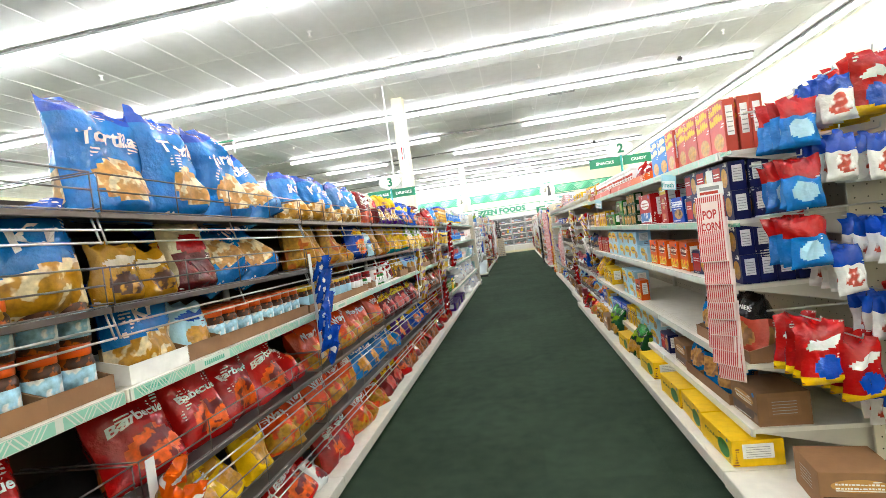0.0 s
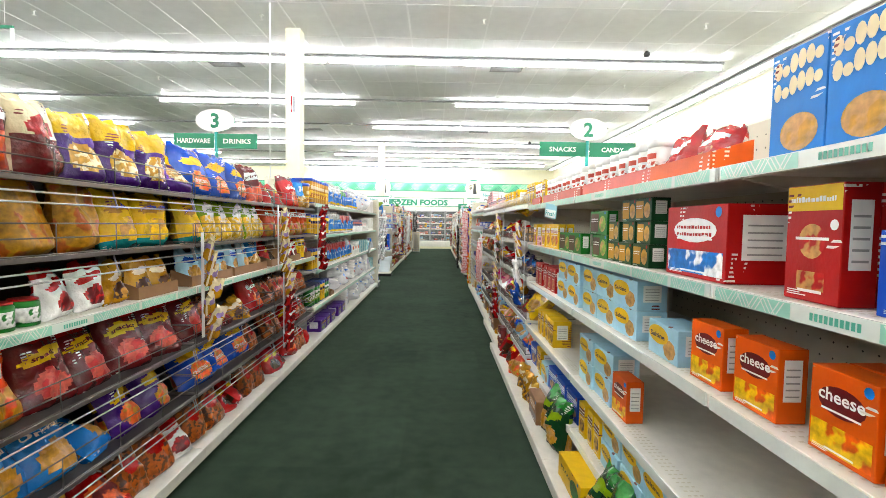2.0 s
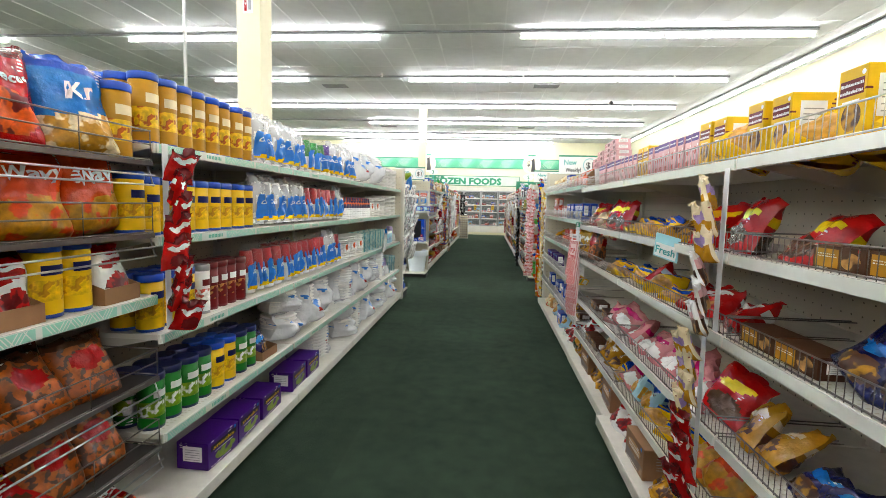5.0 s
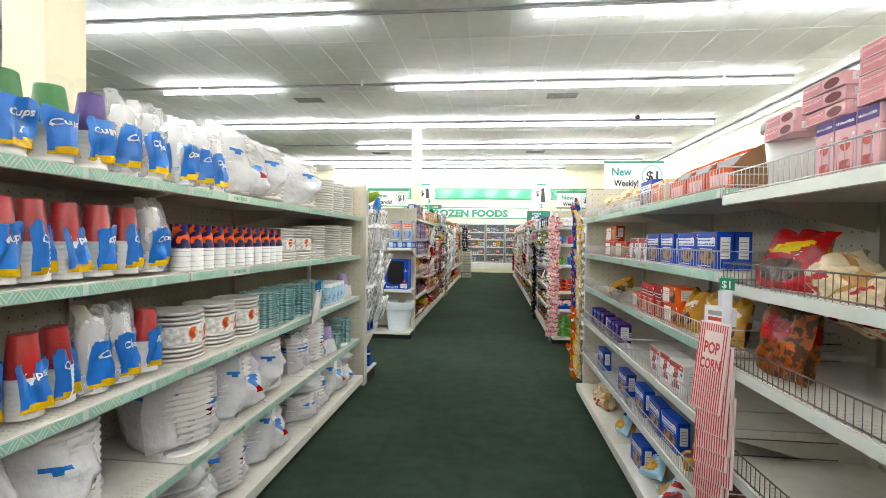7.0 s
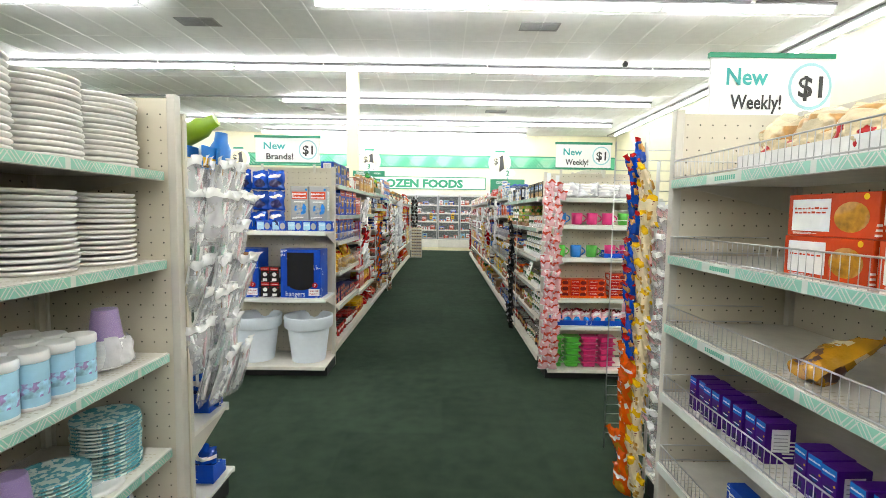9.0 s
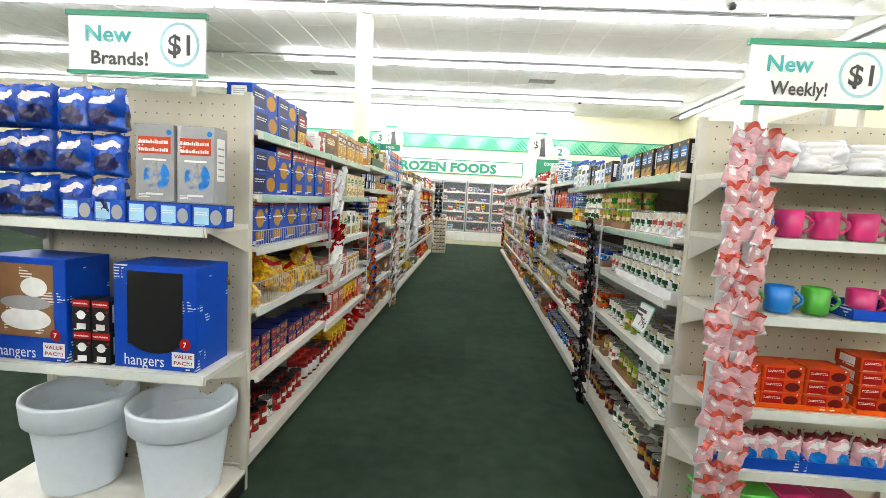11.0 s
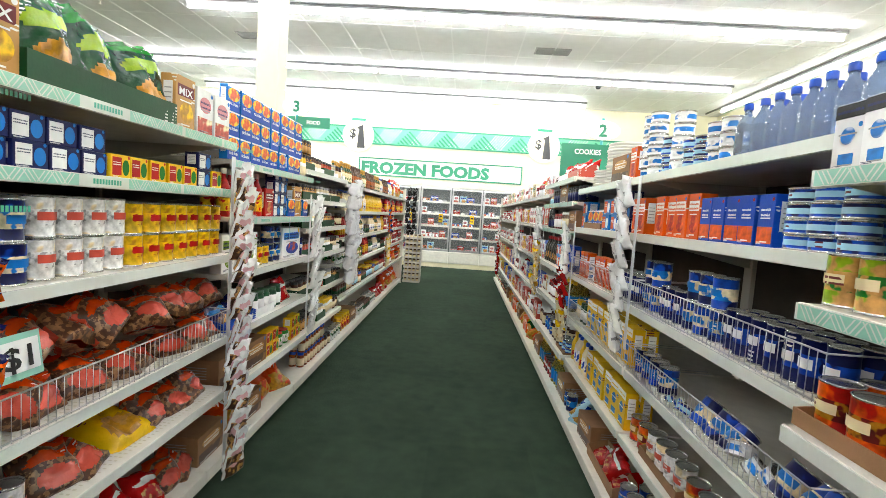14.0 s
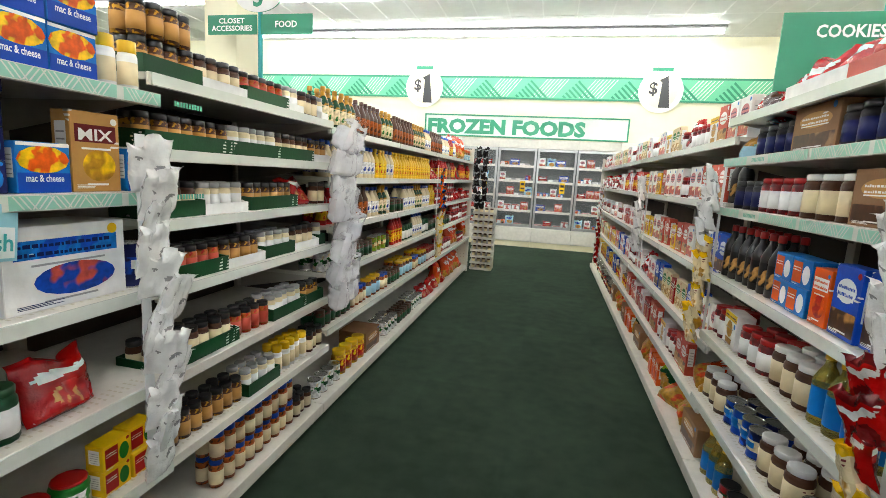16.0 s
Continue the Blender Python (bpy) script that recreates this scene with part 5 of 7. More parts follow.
def stock(side, faces, lips, y0, p, styles, goods):
    """goods: for each unit, one text with a line for each shelf from the top down, the base last. Written from the low end of y to the high end."""
    for i, text in enumerate(goods):
        lines = [s.strip() for s in text.strip().split("|")]
        zs = [s[0] for s in styles[i]] + [0.103]
        for z, line in zip(zs, lines):
            if line:
                fenced = z < 0.75 and styles[i] is CH
                cut = 0.14 if y0 > 14 and i == 0 else 0.0
                fill(side, faces[i], y0 + p * i + cut, y0 + p * (i + 1), z, line, inset=0.035 if z > 0.11 else 0.05 - lips[i], group="goods on the shelves", rake=12.0 if fenced else 0.0)

# ---------------------------------------------------------------- goods, run by run
stock("L", [FL1] * 10, LIPS_L1, YL1, PL, L1S, [
    "_40 bt*3 bt*2 | bc*2 br*1 bu*2 | [k:jo*5+2 [k:jo*6+2 | br*3 br*2 bo*1 | bgr*2 br*2 by*2 | bgr*3 br*2",
    "bt*3 bt*2~ bt*1~ bt*1~ bu*2 | bq*2 bz*1 bt*1~ bt*2~ bc*1 | _4 [w:bu*1 [k:bs*1 [k:jo*4/2 [k:jo*4/2 [k:jo*3/2 | br*4 br*1~ br*1 bo*1 | by*2 by*1~ by*1 bo*1~ bo*1 | br*1 by*2~ bx*2~ br*1~",
    "bu*5 bm*1 bz*1 | bc*3 bc*1~ bn*1 bs*1 bc*1 | [k:jy*4/2 [k:jy*4/2 [k:jr*3/2 jm*1 | bo*3 bo*2 br*1 bd*1 | bo*1 bo*2 bl*1 bl*1 | br*2 bo*1 bo*2~ bx*2 bd*1",
    "bm*1 bz*1 pq*2 pq*2 pq*1~ bn*1 | bs*1 bc*1 bc*1 bv*4 | kc*1 jm*2 bx*2 bq*1 [k:bq*3 | bo*1 bd*3 bd*2~ bd*1 bn*1 | bl*2 bl*1~ bp*2 bn*1 | bd*2 br*1~ bk*2 bx*2~",
    "bn*2 bn*1 bm*3 bm*2 | bv*1 bg*3 bg*2 bgr*1 | [k:bs*3 _3 [k:bs*2 [k:bu*2 | bd*1 bk*1 bd*1~ bq*2~ br*1 bk*1~ | bn*3 bk*1 bk*2 | bk*2 bch*2~ bk*2 bd*1~",
    "bch*2 bch*1~ br*1 bu*1 ko*4/2 | bo*3 bo*2 ky*2 | [k:bch*1 yr*1 [k:bx*2 ky*2 | bk*3 bk*2~ bk*1 bk*2 | bk*2 bch*2~ bk*1 bk*2 | bch*2 br*1~ bk*2",
    "ko*8/2 ww*3 | ky*8/2 _2 ww*3 | ky*3/2 kw*1 kr*4/2 _2 wr*5 | kg*4/2 ky*2/2 kg*2/2 [k:bnv*1 [k:bnv*1 | _30 ys*1 ys*1 ys*1",
    "ww*3/2 wg*2 wg*1 wv*1 ww*2 | ww*2 ww*1 wr*6/2 | wr*4/2 wr*3 ww*2 | wp*1+2 wx*1 wx*1 wx*1 | ys*1 ys*1 wx*1 wx*1",
    "ww*3 wx*1 wx*1 wx*1 wx*1 | cs*8/2 cs*3 po*1 | po*1 po*2 pt*2 | wx*1 wx*1 wx*1 wx*1 wb*1 | wp*1+2 wx*1 wx*1 wx*1",
    "wx*1 _8 pw*1 pw*1 pw*1 . | po*1 ps*1+2 _16 pw*1 pw*1 . | pt*1 _2 pt*1 _4 kf*4/3 _2 wl*1 . | wb*1 wx*1 wl*1 pu*1 _2 pt*1 . | wp*1+2 wb*1 wx*1 wp*1+2 .",
])
stock("R", [FR1] * 8, LIPS_R1, YR1, PR, R1S, [
    "xf*5/3 xg*3 | xc*2+2/4 xc*1+2 _4 xb*1 _6 xx*1/3 . | xc*2+2/4 xc*1 _6 xo*2/2 _8 xo*1 . | [k:bwr*1 [k:bwr*1 [k:bwc*1 . | yr*1 [k:bwc*2 [k:bwc*1 yr*1 . | yt*1 yt*1 yt*1 yr*1",
    "_8 [o:bred*2 [r:kc*4/2 [r:kc*4/2 . | xd*1 _10 xe*1+3 xe*1+3 xe*1+2 xm*1+2 . | xo*1 _5 xs*1 _10 xs*3+2 . | _62 xo*1 xs*2+2 . | xc*1 xs*2+2 xs*1+2 xz*2 | yt*1 bgr*2 yt*1 bgr*2",
    "[r:kc*5/2 [r:kc*4/2 xz*1 | xm*1 xm*1 xy*4/2 xl*1+2 xy*1 . | xs*2+2 _6 xr*3/2 _2 xr*2 . | _52 xz*3 xz*2 . | xb*3+1 xs*1 xz*2 xb*1 | bgr*2 yr*1 bq*3 bgr*1",
    "xz*3 by*3~ xz*1 by*1~ | xn*3+2 xn*2+1 bch*1~ | bnv*3 bnv*2~ xn*2+1 bq*1 | by*2~ bch*2~ bnv*2~ bq*2~ | bn*2~ bs*2~ bn*1~ bk*1~ | bo*2~ bch*3~ kr*2 bo*1~",
    "by*1~ xz*2 xk*8/2 | bch*2~ bq*2~ byb*1+1 byb*2~ | bred*3~ byb*2~ bred*1~ | bch*1~ bpk*3~ bpk*2~ | bo*2~ byb*2~ bs*2~ bpk*1~ | bq*4~ yr*1 bx*2~",
    "xk*11/2 . | byb*1~ bch*2 brd*2~ bch*2 _25 . | byb*2~ _52 bk*2 bq*2 . | bpk*2~ xn*1 _12 xn*1 _38 byb*1~ . | byb*1~ bq*3~ xn*2 bx*2~ | yr*1 bq*3~ yr*1",
    "oc*1 oc*1 oc*1 xq*1 xb*1 _3 xb*1 . | _10 xb*2/2 xb*2/2 xw*2 xb*1 . | bq*3 xt*1+2 xr*3 xt*1+1 bq*1 . | _10 yj*1~ _22 xw*3 . | xn*1 bq*2~ xb*2 _5 xb*1 . | bgr*1~ bx*3~ bs*2~ xb*1 .",
    "[w:brd*2 [w:brd*3 . | _8 xv*1+1 xv*1+2 . | _50 bq*1~ . | _22 xu*3 _2 xu*3 _10 xu*3 _1 xu*5 . | xb*1 _42 xb*1+1 . | bs*1~ _40 brd*2 .",
])
stock("L", FACES_L2, LIPS_L2, YL2, PL2, L2S, [
    "xh*2+2 ya*1 bred*1 xw*1 yr*1 . | xh*1+2 xp*4/2 . | xp*5/2 . | bpas*3~ bpas*3~ bpas*2~ | xi*4+3 xi*4+2 xi*1+1 | cr*5/3 cg*1 cr*6/3",
    "yr*1 yb*6 yb*2 | yc*2 yw*1+2 yd*4 yc*1 | yf*3+2 yd*2 ye*2 yd*1 yg*1 | yc*2 yf*1+2 yc*1 yg*3+1 | cr*3/2 yc*2 jt*4/2 | jr*4/2 cr*3/2 jt*5/2",
    "yb*1 [g:bgr*1 [g:bgr*2 yb*1+1 yo*3+1 | yi*4+2 yj*5+1 yi*1+2 yj*3+1 | cb*2+2/2 cw*4+2/2 cy*7+2/2 | bbn*4+2~ bbn*4+2~ bch*1~ bbn*3+2~ | cw*2 bbn*2~ by*1~ bbn*3~ | bred*4~ bred*2~ bbn*2~",
    "yh*5+3 yh*3+3 so*1 | tr*3/2 tr*3/2 xr*1 yi*2+4 yh*1 yb*1 | yk*2 yk*1 cy*2+1 cb*2+2 yu*1 ce*1 . | [b:bnv*2 [w:jg*3/2 jg*2 bred*1 . | yr*1 yr*1 yj*2+2 jm*2 | yr*1 bo*1~ yr*1 bo*2~",
    "[g:sb*4+2/2 [w:sk*4+1/2 [g:sr*5/2 [w:sw*2 sk*3 | [g:sb*7/2 [g:sw*5/2 [g:sk*5/2 [w:sb*3 | [g:sk*4/2 [w:sw*4/2 _2 [g:sb*6/2 bred*1 sk*2 . | [g:sr*6/2 [w:sb*4/2 [g:sw*4/2 [w:sk*4 | [g:sk*7/2 sr*4/2 [g:sw*5/2 [g:sb*3 | sb*8/2 [g:sw*4/2 so*5/2 sk*3/2 | _35 sl*5+2/2 sl*4+2/2 sk*3/2 .",
    "tg*6/2 tb*6/2 | tw*7/2 tw*4/2 ty*3/2 | tr*4/2 tb*5/2 tw*3 tg*2 | cg*4+1/2 jd*6/2 cv*3 | jd*6/2 sl*4 jy*3 | cg*4+1 jt*4 yr*1 bred*1",
    "tb*7/2 tg*5/2 tw*3 | ty*10/2 ty*3 | jd*4/2 tw*5/2 tg*3 | tr*4 jg*4 tw*4 | jd*4/2 jy*4/2 sl*3 | cg*4/2 jd*6/2",
    "tb*6/2 tw*5/2 tr*3 | bred*2 tr*6/2 tb*3 | ty*3 cr*4+2 jr*3 | jd*5/2 jr*4 | jr*5/2 cr*4 | bred*4 bo*1",
    "bo*3 jo*4 bx*2 | bch*2 tr*5 bred*1 | bred*3 cr*3 | cr*5+2 jr*3 | bo*2 cr*5 | bo*4 bred*1",
])
stock("R", FACES_R2, LIPS_R2, YR2, PR2, R2S, [
    "ym*4/2 ym*3/2 yl*3/2 tu*3 | cw*4+1/2 cg*4+1/2 [k:cv*4+2/2 | [w:cg*5+2/2 [w:cg*4+2/2 cw*2+1 | [w:cg*4+1/2 cv*3/2 cg*4/2 cw*2 | cg*4+2/2 [k:cv*4/2 cw*2 | cn*4/2 cg*5/2",
    "ym*2 yl*3 ym*2 yl*3 yk*1 | [k:cv*3+2/2 [k:cg*5+2/2 cv*2+1/2 _2 cy*1 | [k:cb*3+1/2 co*3/2 cq*2 cr*2 [k:co*4+1/2 | co*3/2 cq*2/2 cr*3+1/2 [k:co*4/2 cw*2 | [k:cn*4/2 cq*3/2 cr*3/2 cw*2 | cn*5+1/2 cr*3 cn*4/2",
    "tu*8/3 cu*2+3 ct*2+3 cu*1+5 ct*1+4 cu*1+4 . | ct*3+4/2 xj*5/2 yn*4 . | ce*7/2 cb*3+2 ce*3 | cb*3~ cu*3~ cb*4~ ct*3~ cb*4 | [k:cn*4/2 co*3 [k:cw*4 | cb*5+1/2 cb*4/2 cn*2",
    "cu*2+6 yn*1 yr*1 pw*1 ps*1 | yn*2/2 yi*2+3 yv*2+2 [k:yh*3 | ce*6/2 yn*3+1 cu*2+2 | su*4/2 su*3 jg*2 so*2 | su*3/2 su*3 tw*2 ty*1 | [k:bred*3~ yr*1 bs*2~ cb*3",
    "[r:bred*2 [w:bred*2 bred*1~ bch*1~ bred*1 | jk*5/2 yr*1 jk*4+1 bs*1~ | yr*1 jp*3/2 jr*4/2 jk*3 | yq*2 yn*1 yv*2+2 tk*7/2 | to*4/2 jp*3/2 jr*3/2 yg*1 | [k:ct*3+2/2 jp*3/2 cb*4/2 | yr*1 to*3 cr*4",
    "yo*2 yp*1 yg*1 jr*4 bx*1 | tk*2 yp*3 yo*2 jr*2 | yq*2 yo*3 yp*2 xy*1 | yo*2 yq*2 yd*2 xr*1 | bo*2~ yp*2 jr*3 yg*1 | yr*1 bo*2~ bgr*1 yn*2",
    "yd*2 yg*1 yo*2 jr*3 | yo*2 yp*1 xz*2 yo*2 | yp*2 yo*2 xy*3 | yq*2 yo*2 bx*2 | yp*2 xr*2 yo*1 | bo*2~ yr*1 bgr*1 yn*2",
    "yd*2 yo*2 jr*4 | yp*2 tr*4 yo*2 | tk*4 yo*2 xr*2 | jr*4 yo*2 yq*1 | yp*2 cy*4 yo*1 | yr*1 bo*3~",
    "yd*3 yo*2 | yo*2 bx*3 jr*2 | jr*4 yo*2 | yp*2 xy*3 | yq*2 jt*4 | cn*5 cr*3",
    "yo*2 bx*3 | bx*3 jr*3 | jr*4 yo*1 | yd*3 yp*1 | jt*5 yg*1 | cw*5 cn*2",
])


# ---------------------------------------------------------------- back wall: fascia, freezer cases, signs
def fascia():
    y = Y1 - 0.03
    top = thing("wall_fascia", "green patterned fascia band along the back wall", "fascia", kind="structure")
    part("board", Geo().box(X0 + 0.01, y, 3.24, X1 - 0.01, Y1 - 0.002, 3.70, MINT), top)
    part("upper_edge", Geo().box(X0 + 0.01, y - 0.012, 3.67, X1 - 0.01, y - 0.001, 3.71, GREEN), top)
    part("lower_edge", Geo().box(X0 + 0.01, y - 0.012, 3.22, X1 - 0.01, y - 0.001, 3.255, GREEN), top)
    hatch, peaks = Geo(), Geo()
    x, p = X0 + 0.2, 1.02
    while x < X1 - 1.0:
        for k in range(6):
            top_z = 3.64 - 0.062 * k
            a = x - (3.64 - top_z) * 1.0
            peaks.add([(a, y - 0.006, top_z), (a + (top_z - 3.265) * 1.0, y - 0.006, 3.265), (a + (top_z - 3.265) * 1.0 - 0.062, y - 0.006, 3.265), (a - 0.03, y - 0.006, top_z - 0.032)], [(3, 2, 1, 0)], GREEN)
        for k in range(7):
            a = x + 0.02 + 0.075 * k
            hatch.add([(a, y - 0.004, 3.27), (a + 0.018, y - 0.004, 3.27), (a + 0.338, y - 0.004, 3.66), (a + 0.32, y - 0.004, 3.66)], [(0, 1, 2, 3)], STRIP_WHITE)
        x += p
    part("peak", peaks, top, "dark green triangular stripes")
    part("hatching", hatch, top, "pale diagonal hatching")


fascia()


def price_round(x, z):
    top = thing("round_price_sign", "round cream one dollar sign mounted on the back wall", "sign", "round price signs", m=pose(x, Y1 - 0.06, z))
    part("disc", Geo().lathe([(0.44, 0), (0.44, 0.02)], WHITE, n=32, m=pose(0, 0.02, 0, 90, 0, 0)), top)
    part("face", Geo().oval(0.0, 0, 0.33, 0.35, -0.004, CREAM, n=28).text("$", -0.15, 0.06, 0.34, -0.008, INK, bold=0.02)
         .add([(-0.04, -0.008, 0.22), (0.12, -0.008, 0.30), (0.20, -0.008, -0.34), (-0.02, -0.008, -0.34), (0.01, -0.008, 0.16)], [(4, 3, 2, 1, 0)], INK), top, "black dollar sign and figure one")
    part("caption", Geo().rect(-0.2, 0.40, 0.2, 0.47, -0.006, GREEN), top)


for x in (-8.1, -2.95, 2.18):
    price_round(x, 3.44)

s = thing("frozen_foods_sign", "long pale sign board lettered in green above the freezers", "sign", m=pose(-0.62, Y1 - 0.08, 2.60))
part("board", Geo().box(-2.23, 0, -0.21, 2.23, 0.04, 0.23, mat("sign_pale", (0.62, 0.70, 0.62), 0.45, vary=0.1, scale=3)), s)
part("frame", Geo().box(-2.26, -0.02, 0.225, 2.26, 0.05, 0.255, GREEN).box(-2.26, -0.02, -0.235, 2.26, 0.05, -0.205, GREEN).box(2.232, -0.02, -0.205, 2.262, 0.05, 0.225, GREEN).box(-2.262, -0.02, -0.205, -2.232, 0.05, 0.225, GREEN), s)
part("lettering", Geo().text("FROZEN FOODS", -0.41, 0.0, 0.42, -0.006, GREEN, width=3.55, bold=0.05), s, "green capital letters")

FRAMEM = mat("freezer_frame", (0.42, 0.43, 0.43), 0.3, 0.7, vary=0.06)
PANE = mat("freezer_glass", (0.9, 0.95, 0.95), 0.03, vary=0.0, alpha=0.05)
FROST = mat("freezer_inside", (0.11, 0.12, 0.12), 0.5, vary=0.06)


def freezer_door(x):
    w, y = 0.83, 28.62
    unit = thing("freezer_case", "tall glass door freezer stocked with frozen packets", "freezer", "freezer cases", m=pose(x, y, 0))
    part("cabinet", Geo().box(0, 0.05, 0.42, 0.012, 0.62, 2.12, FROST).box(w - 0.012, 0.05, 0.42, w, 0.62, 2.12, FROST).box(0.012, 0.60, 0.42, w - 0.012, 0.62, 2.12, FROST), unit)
    part("header", Geo().box(0.002, 0.0, 2.12, w - 0.002, 0.62, 2.30, STEELW), unit)
    part("base", Geo().box(0.002, -0.06, 0.12, w - 0.002, 0.62, 0.42, STEELW, bevel=0.01), unit)
    part("toe_kick", Geo().box(0.002, -0.02, 0, w - 0.002, 0.5, 0.12, CREAM), unit, "cream toe kick")
    d = part("door", Geo().box(0.012, 0, 0.43, 0.05, 0.04, 2.11, FRAMEM).box(w - 0.05, 0, 0.43, w - 0.012, 0.04, 2.11, FRAMEM).box(0.05, 0, 0.43, w - 0.05, 0.04, 0.48, FRAMEM).box(0.05, 0, 2.06, w - 0.05, 0.04, 2.11, FRAMEM), unit, "grey metal door frame")
    pane = part("glass_pane", Geo().box(0.05, 0.018, 0.48, w - 0.05, 0.024, 2.06, PANE), d, "clear glass")
    pane.visible_shadow = False
    part("handle", Geo().box(w - 0.04, -0.03, 1.0, w - 0.022, -0.004, 1.35, STEEL, bevel=0.004), d, "upright bar handle")
    part("price_tag", Geo().rect(w * 0.62, 1.2, w * 0.75, 1.42, 0.012, card("yellow")).rect(w * 0.64, 1.25, w * 0.73, 1.28, 0.0115, INK).rect(w * 0.64, 1.33, w * 0.73, 1.38, 0.0115, INK), d, "yellow price tag")
    for z in (0.46, 0.78, 1.10, 1.42, 1.74):
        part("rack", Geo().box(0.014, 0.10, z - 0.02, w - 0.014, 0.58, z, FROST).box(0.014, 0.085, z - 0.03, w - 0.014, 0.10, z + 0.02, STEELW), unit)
        rnd = random.Random(int(x * 100 + z * 10))
        a = x + 0.05
        while a < x + w - 0.2:
            c = rnd.choice(("xw", "xb", "xt", "yo", "yc", "bred", "bs", "yv", "xl", "yf", "yw"))
            k = KINDS[c]
            if a + k["w"] > x + w - 0.02:
                break
            put(c, pose(a + k["w"] / 2, y + 0.13, z + 0.002, -k["tilt"], 0, rnd.uniform(-4, 4)), "frozen goods")
            a += k["w"] + rnd.choice((0.005, 0.01, 0.03))
    return unit


for k in range(-3, 4):
    freezer_door(-1.05 + 0.83 * (k - 0) + 0.0)

# ---------------------------------------------------------------- aisle signs on posts
def aisle_sign(x, y, z, number, left, right, w=0.70, h=0.112, foot=1.6, turn=0):
    top = thing("aisle_sign", "green aisle sign with oval number plate on a teal post", "sign", "aisle signs", m=pose(x, y, 0, 0, 0, turn))
    part("post", Geo().lathe([(0.014, foot), (0.014, z + h + 0.16)], TEAL, n=8), top)
    for e, word in ((-1, left), (1, right)):
        cx = e * w * 0.26
        b = part("board", Geo().box(cx - w * 0.24, -0.016, z, cx + w * 0.24, -0.006 - 0.004, z + h, GREEN), top)
        lines = word.split(" ")
        g = Geo()
        for k, line in enumerate(lines):
            hh = h * (0.36 if len(lines) == 1 else 0.30)
            g.text(line, cx, z + h * (0.5 if len(lines) == 1 else 0.70 - 0.38 * k), hh * 1.25, -0.019, WHITE, width=min(w * 0.40, 0.044 * len(line) * hh / 0.05), bold=0.025)
        part("lettering", g, b, "white capital letters")
    part("number_plate", Geo().oval(0, z + h + 0.10, 0.15, 0.088, -0.02, WHITE, n=28).oval(0, z + h + 0.10, 0.15, 0.088, -0.012, GREEN, n=28).text(number, 0, z + h + 0.10, 0.15, -0.024, GREEN, bold=0.03), top, "white oval plate with green number")


aisle_sign(-1.53, 6.02, 1.925, "3", "HARDWARE", "DRINKS", w=0.64)
aisle_sign(1.37, 6.07, 1.915, "2", "SNACKS", "CANDY", w=0.76)
aisle_sign(-1.66, 20.92, 2.22, "3", "CLOSET ACCESSORIES", "FOOD", foot=1.7)


# taller board above the right-hand run
t2 = thing("aisle_sign", "tall green aisle board with oval number plate on a teal post", "sign", "aisle signs", m=pose(1.33, 20.5, -0.22))
part("post", Geo().lathe([(0.014, 1.92), (0.014, 2.62)], TEAL, n=8), t2)
b2 = part("board", Geo().box(-0.36, -0.016, 2.08, 0.36, -0.008, 2.38, GREEN), t2)
part("lettering", Geo().text("COOKIES", -0.12, 2.31, 0.066, -0.019, WHITE, width=0.24, bold=0.025), b2, "white capital letters")
part("number_plate", Geo().oval(0, 2.51, 0.16, 0.09, -0.02, WHITE, n=28).oval(0, 2.51, 0.16, 0.09, -0.012, GREEN, n=28).text("2", 0, 2.51, 0.15, -0.024, GREEN, bold=0.03), t2, "white oval plate with green number")


def topper(x0, x1, y, z0, z1, words, side):
    top = thing("header_sign", "white header sign with green edge standing on the shelving", "sign", "header signs")
    part("board", Geo().box(x0, y, z0, x1, y + 0.012, z1, WHITE), top)
    part("edge_trim", Geo().box(x0 - 0.008, y - 0.004, z1 - 0.002, x1 + 0.008, y + 0.016, z1 + 0.018, GREEN).box(x0 - 0.008, y - 0.004, z0 - 0.012, x1 + 0.008, y + 0.016, z0 + 0.002, GREEN), top)
    for e in (x0 + 0.05, x1 - 0.05):
        part("bracket", Geo().box(e - 0.01, y + 0.012, z0 - 0.08, e + 0.01, y + 0.02, z0 + 0.05, STEEL), top)
    w, h = x1 - x0, z1 - z0
    part("lettering", Geo().text(words[0], x0 + w * 0.30, z0 + h * 0.68, h * 0.40, y - 0.003, TEAL, width=w * 0.34, bold=0.02)
         .text(words[1], x0 + w * 0.38, z0 + h * 0.25, h * 0.34, y - 0.003, INK, width=w * 0.42, bold=0.02)
         .oval(x0 + w * 0.82, z0 + h * 0.52, h * 0.38, h * 0.40, y - 0.002, mat("sign_aqua", (0.35, 0.62, 0.66), 0.45)).oval(x0 + w * 0.82, z0 + h * 0.52, h * 0.33, h * 0.35, y - 0.003, WHITE)
         .text("$1", x0 + w * 0.82, z0 + h * 0.52, h * 0.50, y - 0.005, INK, width=h * 0.42, bold=0.02), top, "teal and black lettering")


topper(1.09, 1.595, YR1 + PR * 8 + 0.06, 1.845, 2.085, ("New", "Weekly!"), "R")
topper(-1.63, -1.08, 14.56, 1.84, 2.05, ("New", "Brands!"), "L")
topper(0.95, 1.42, 14.56, 1.83, 2.03, ("New", "Weekly!"), "R")

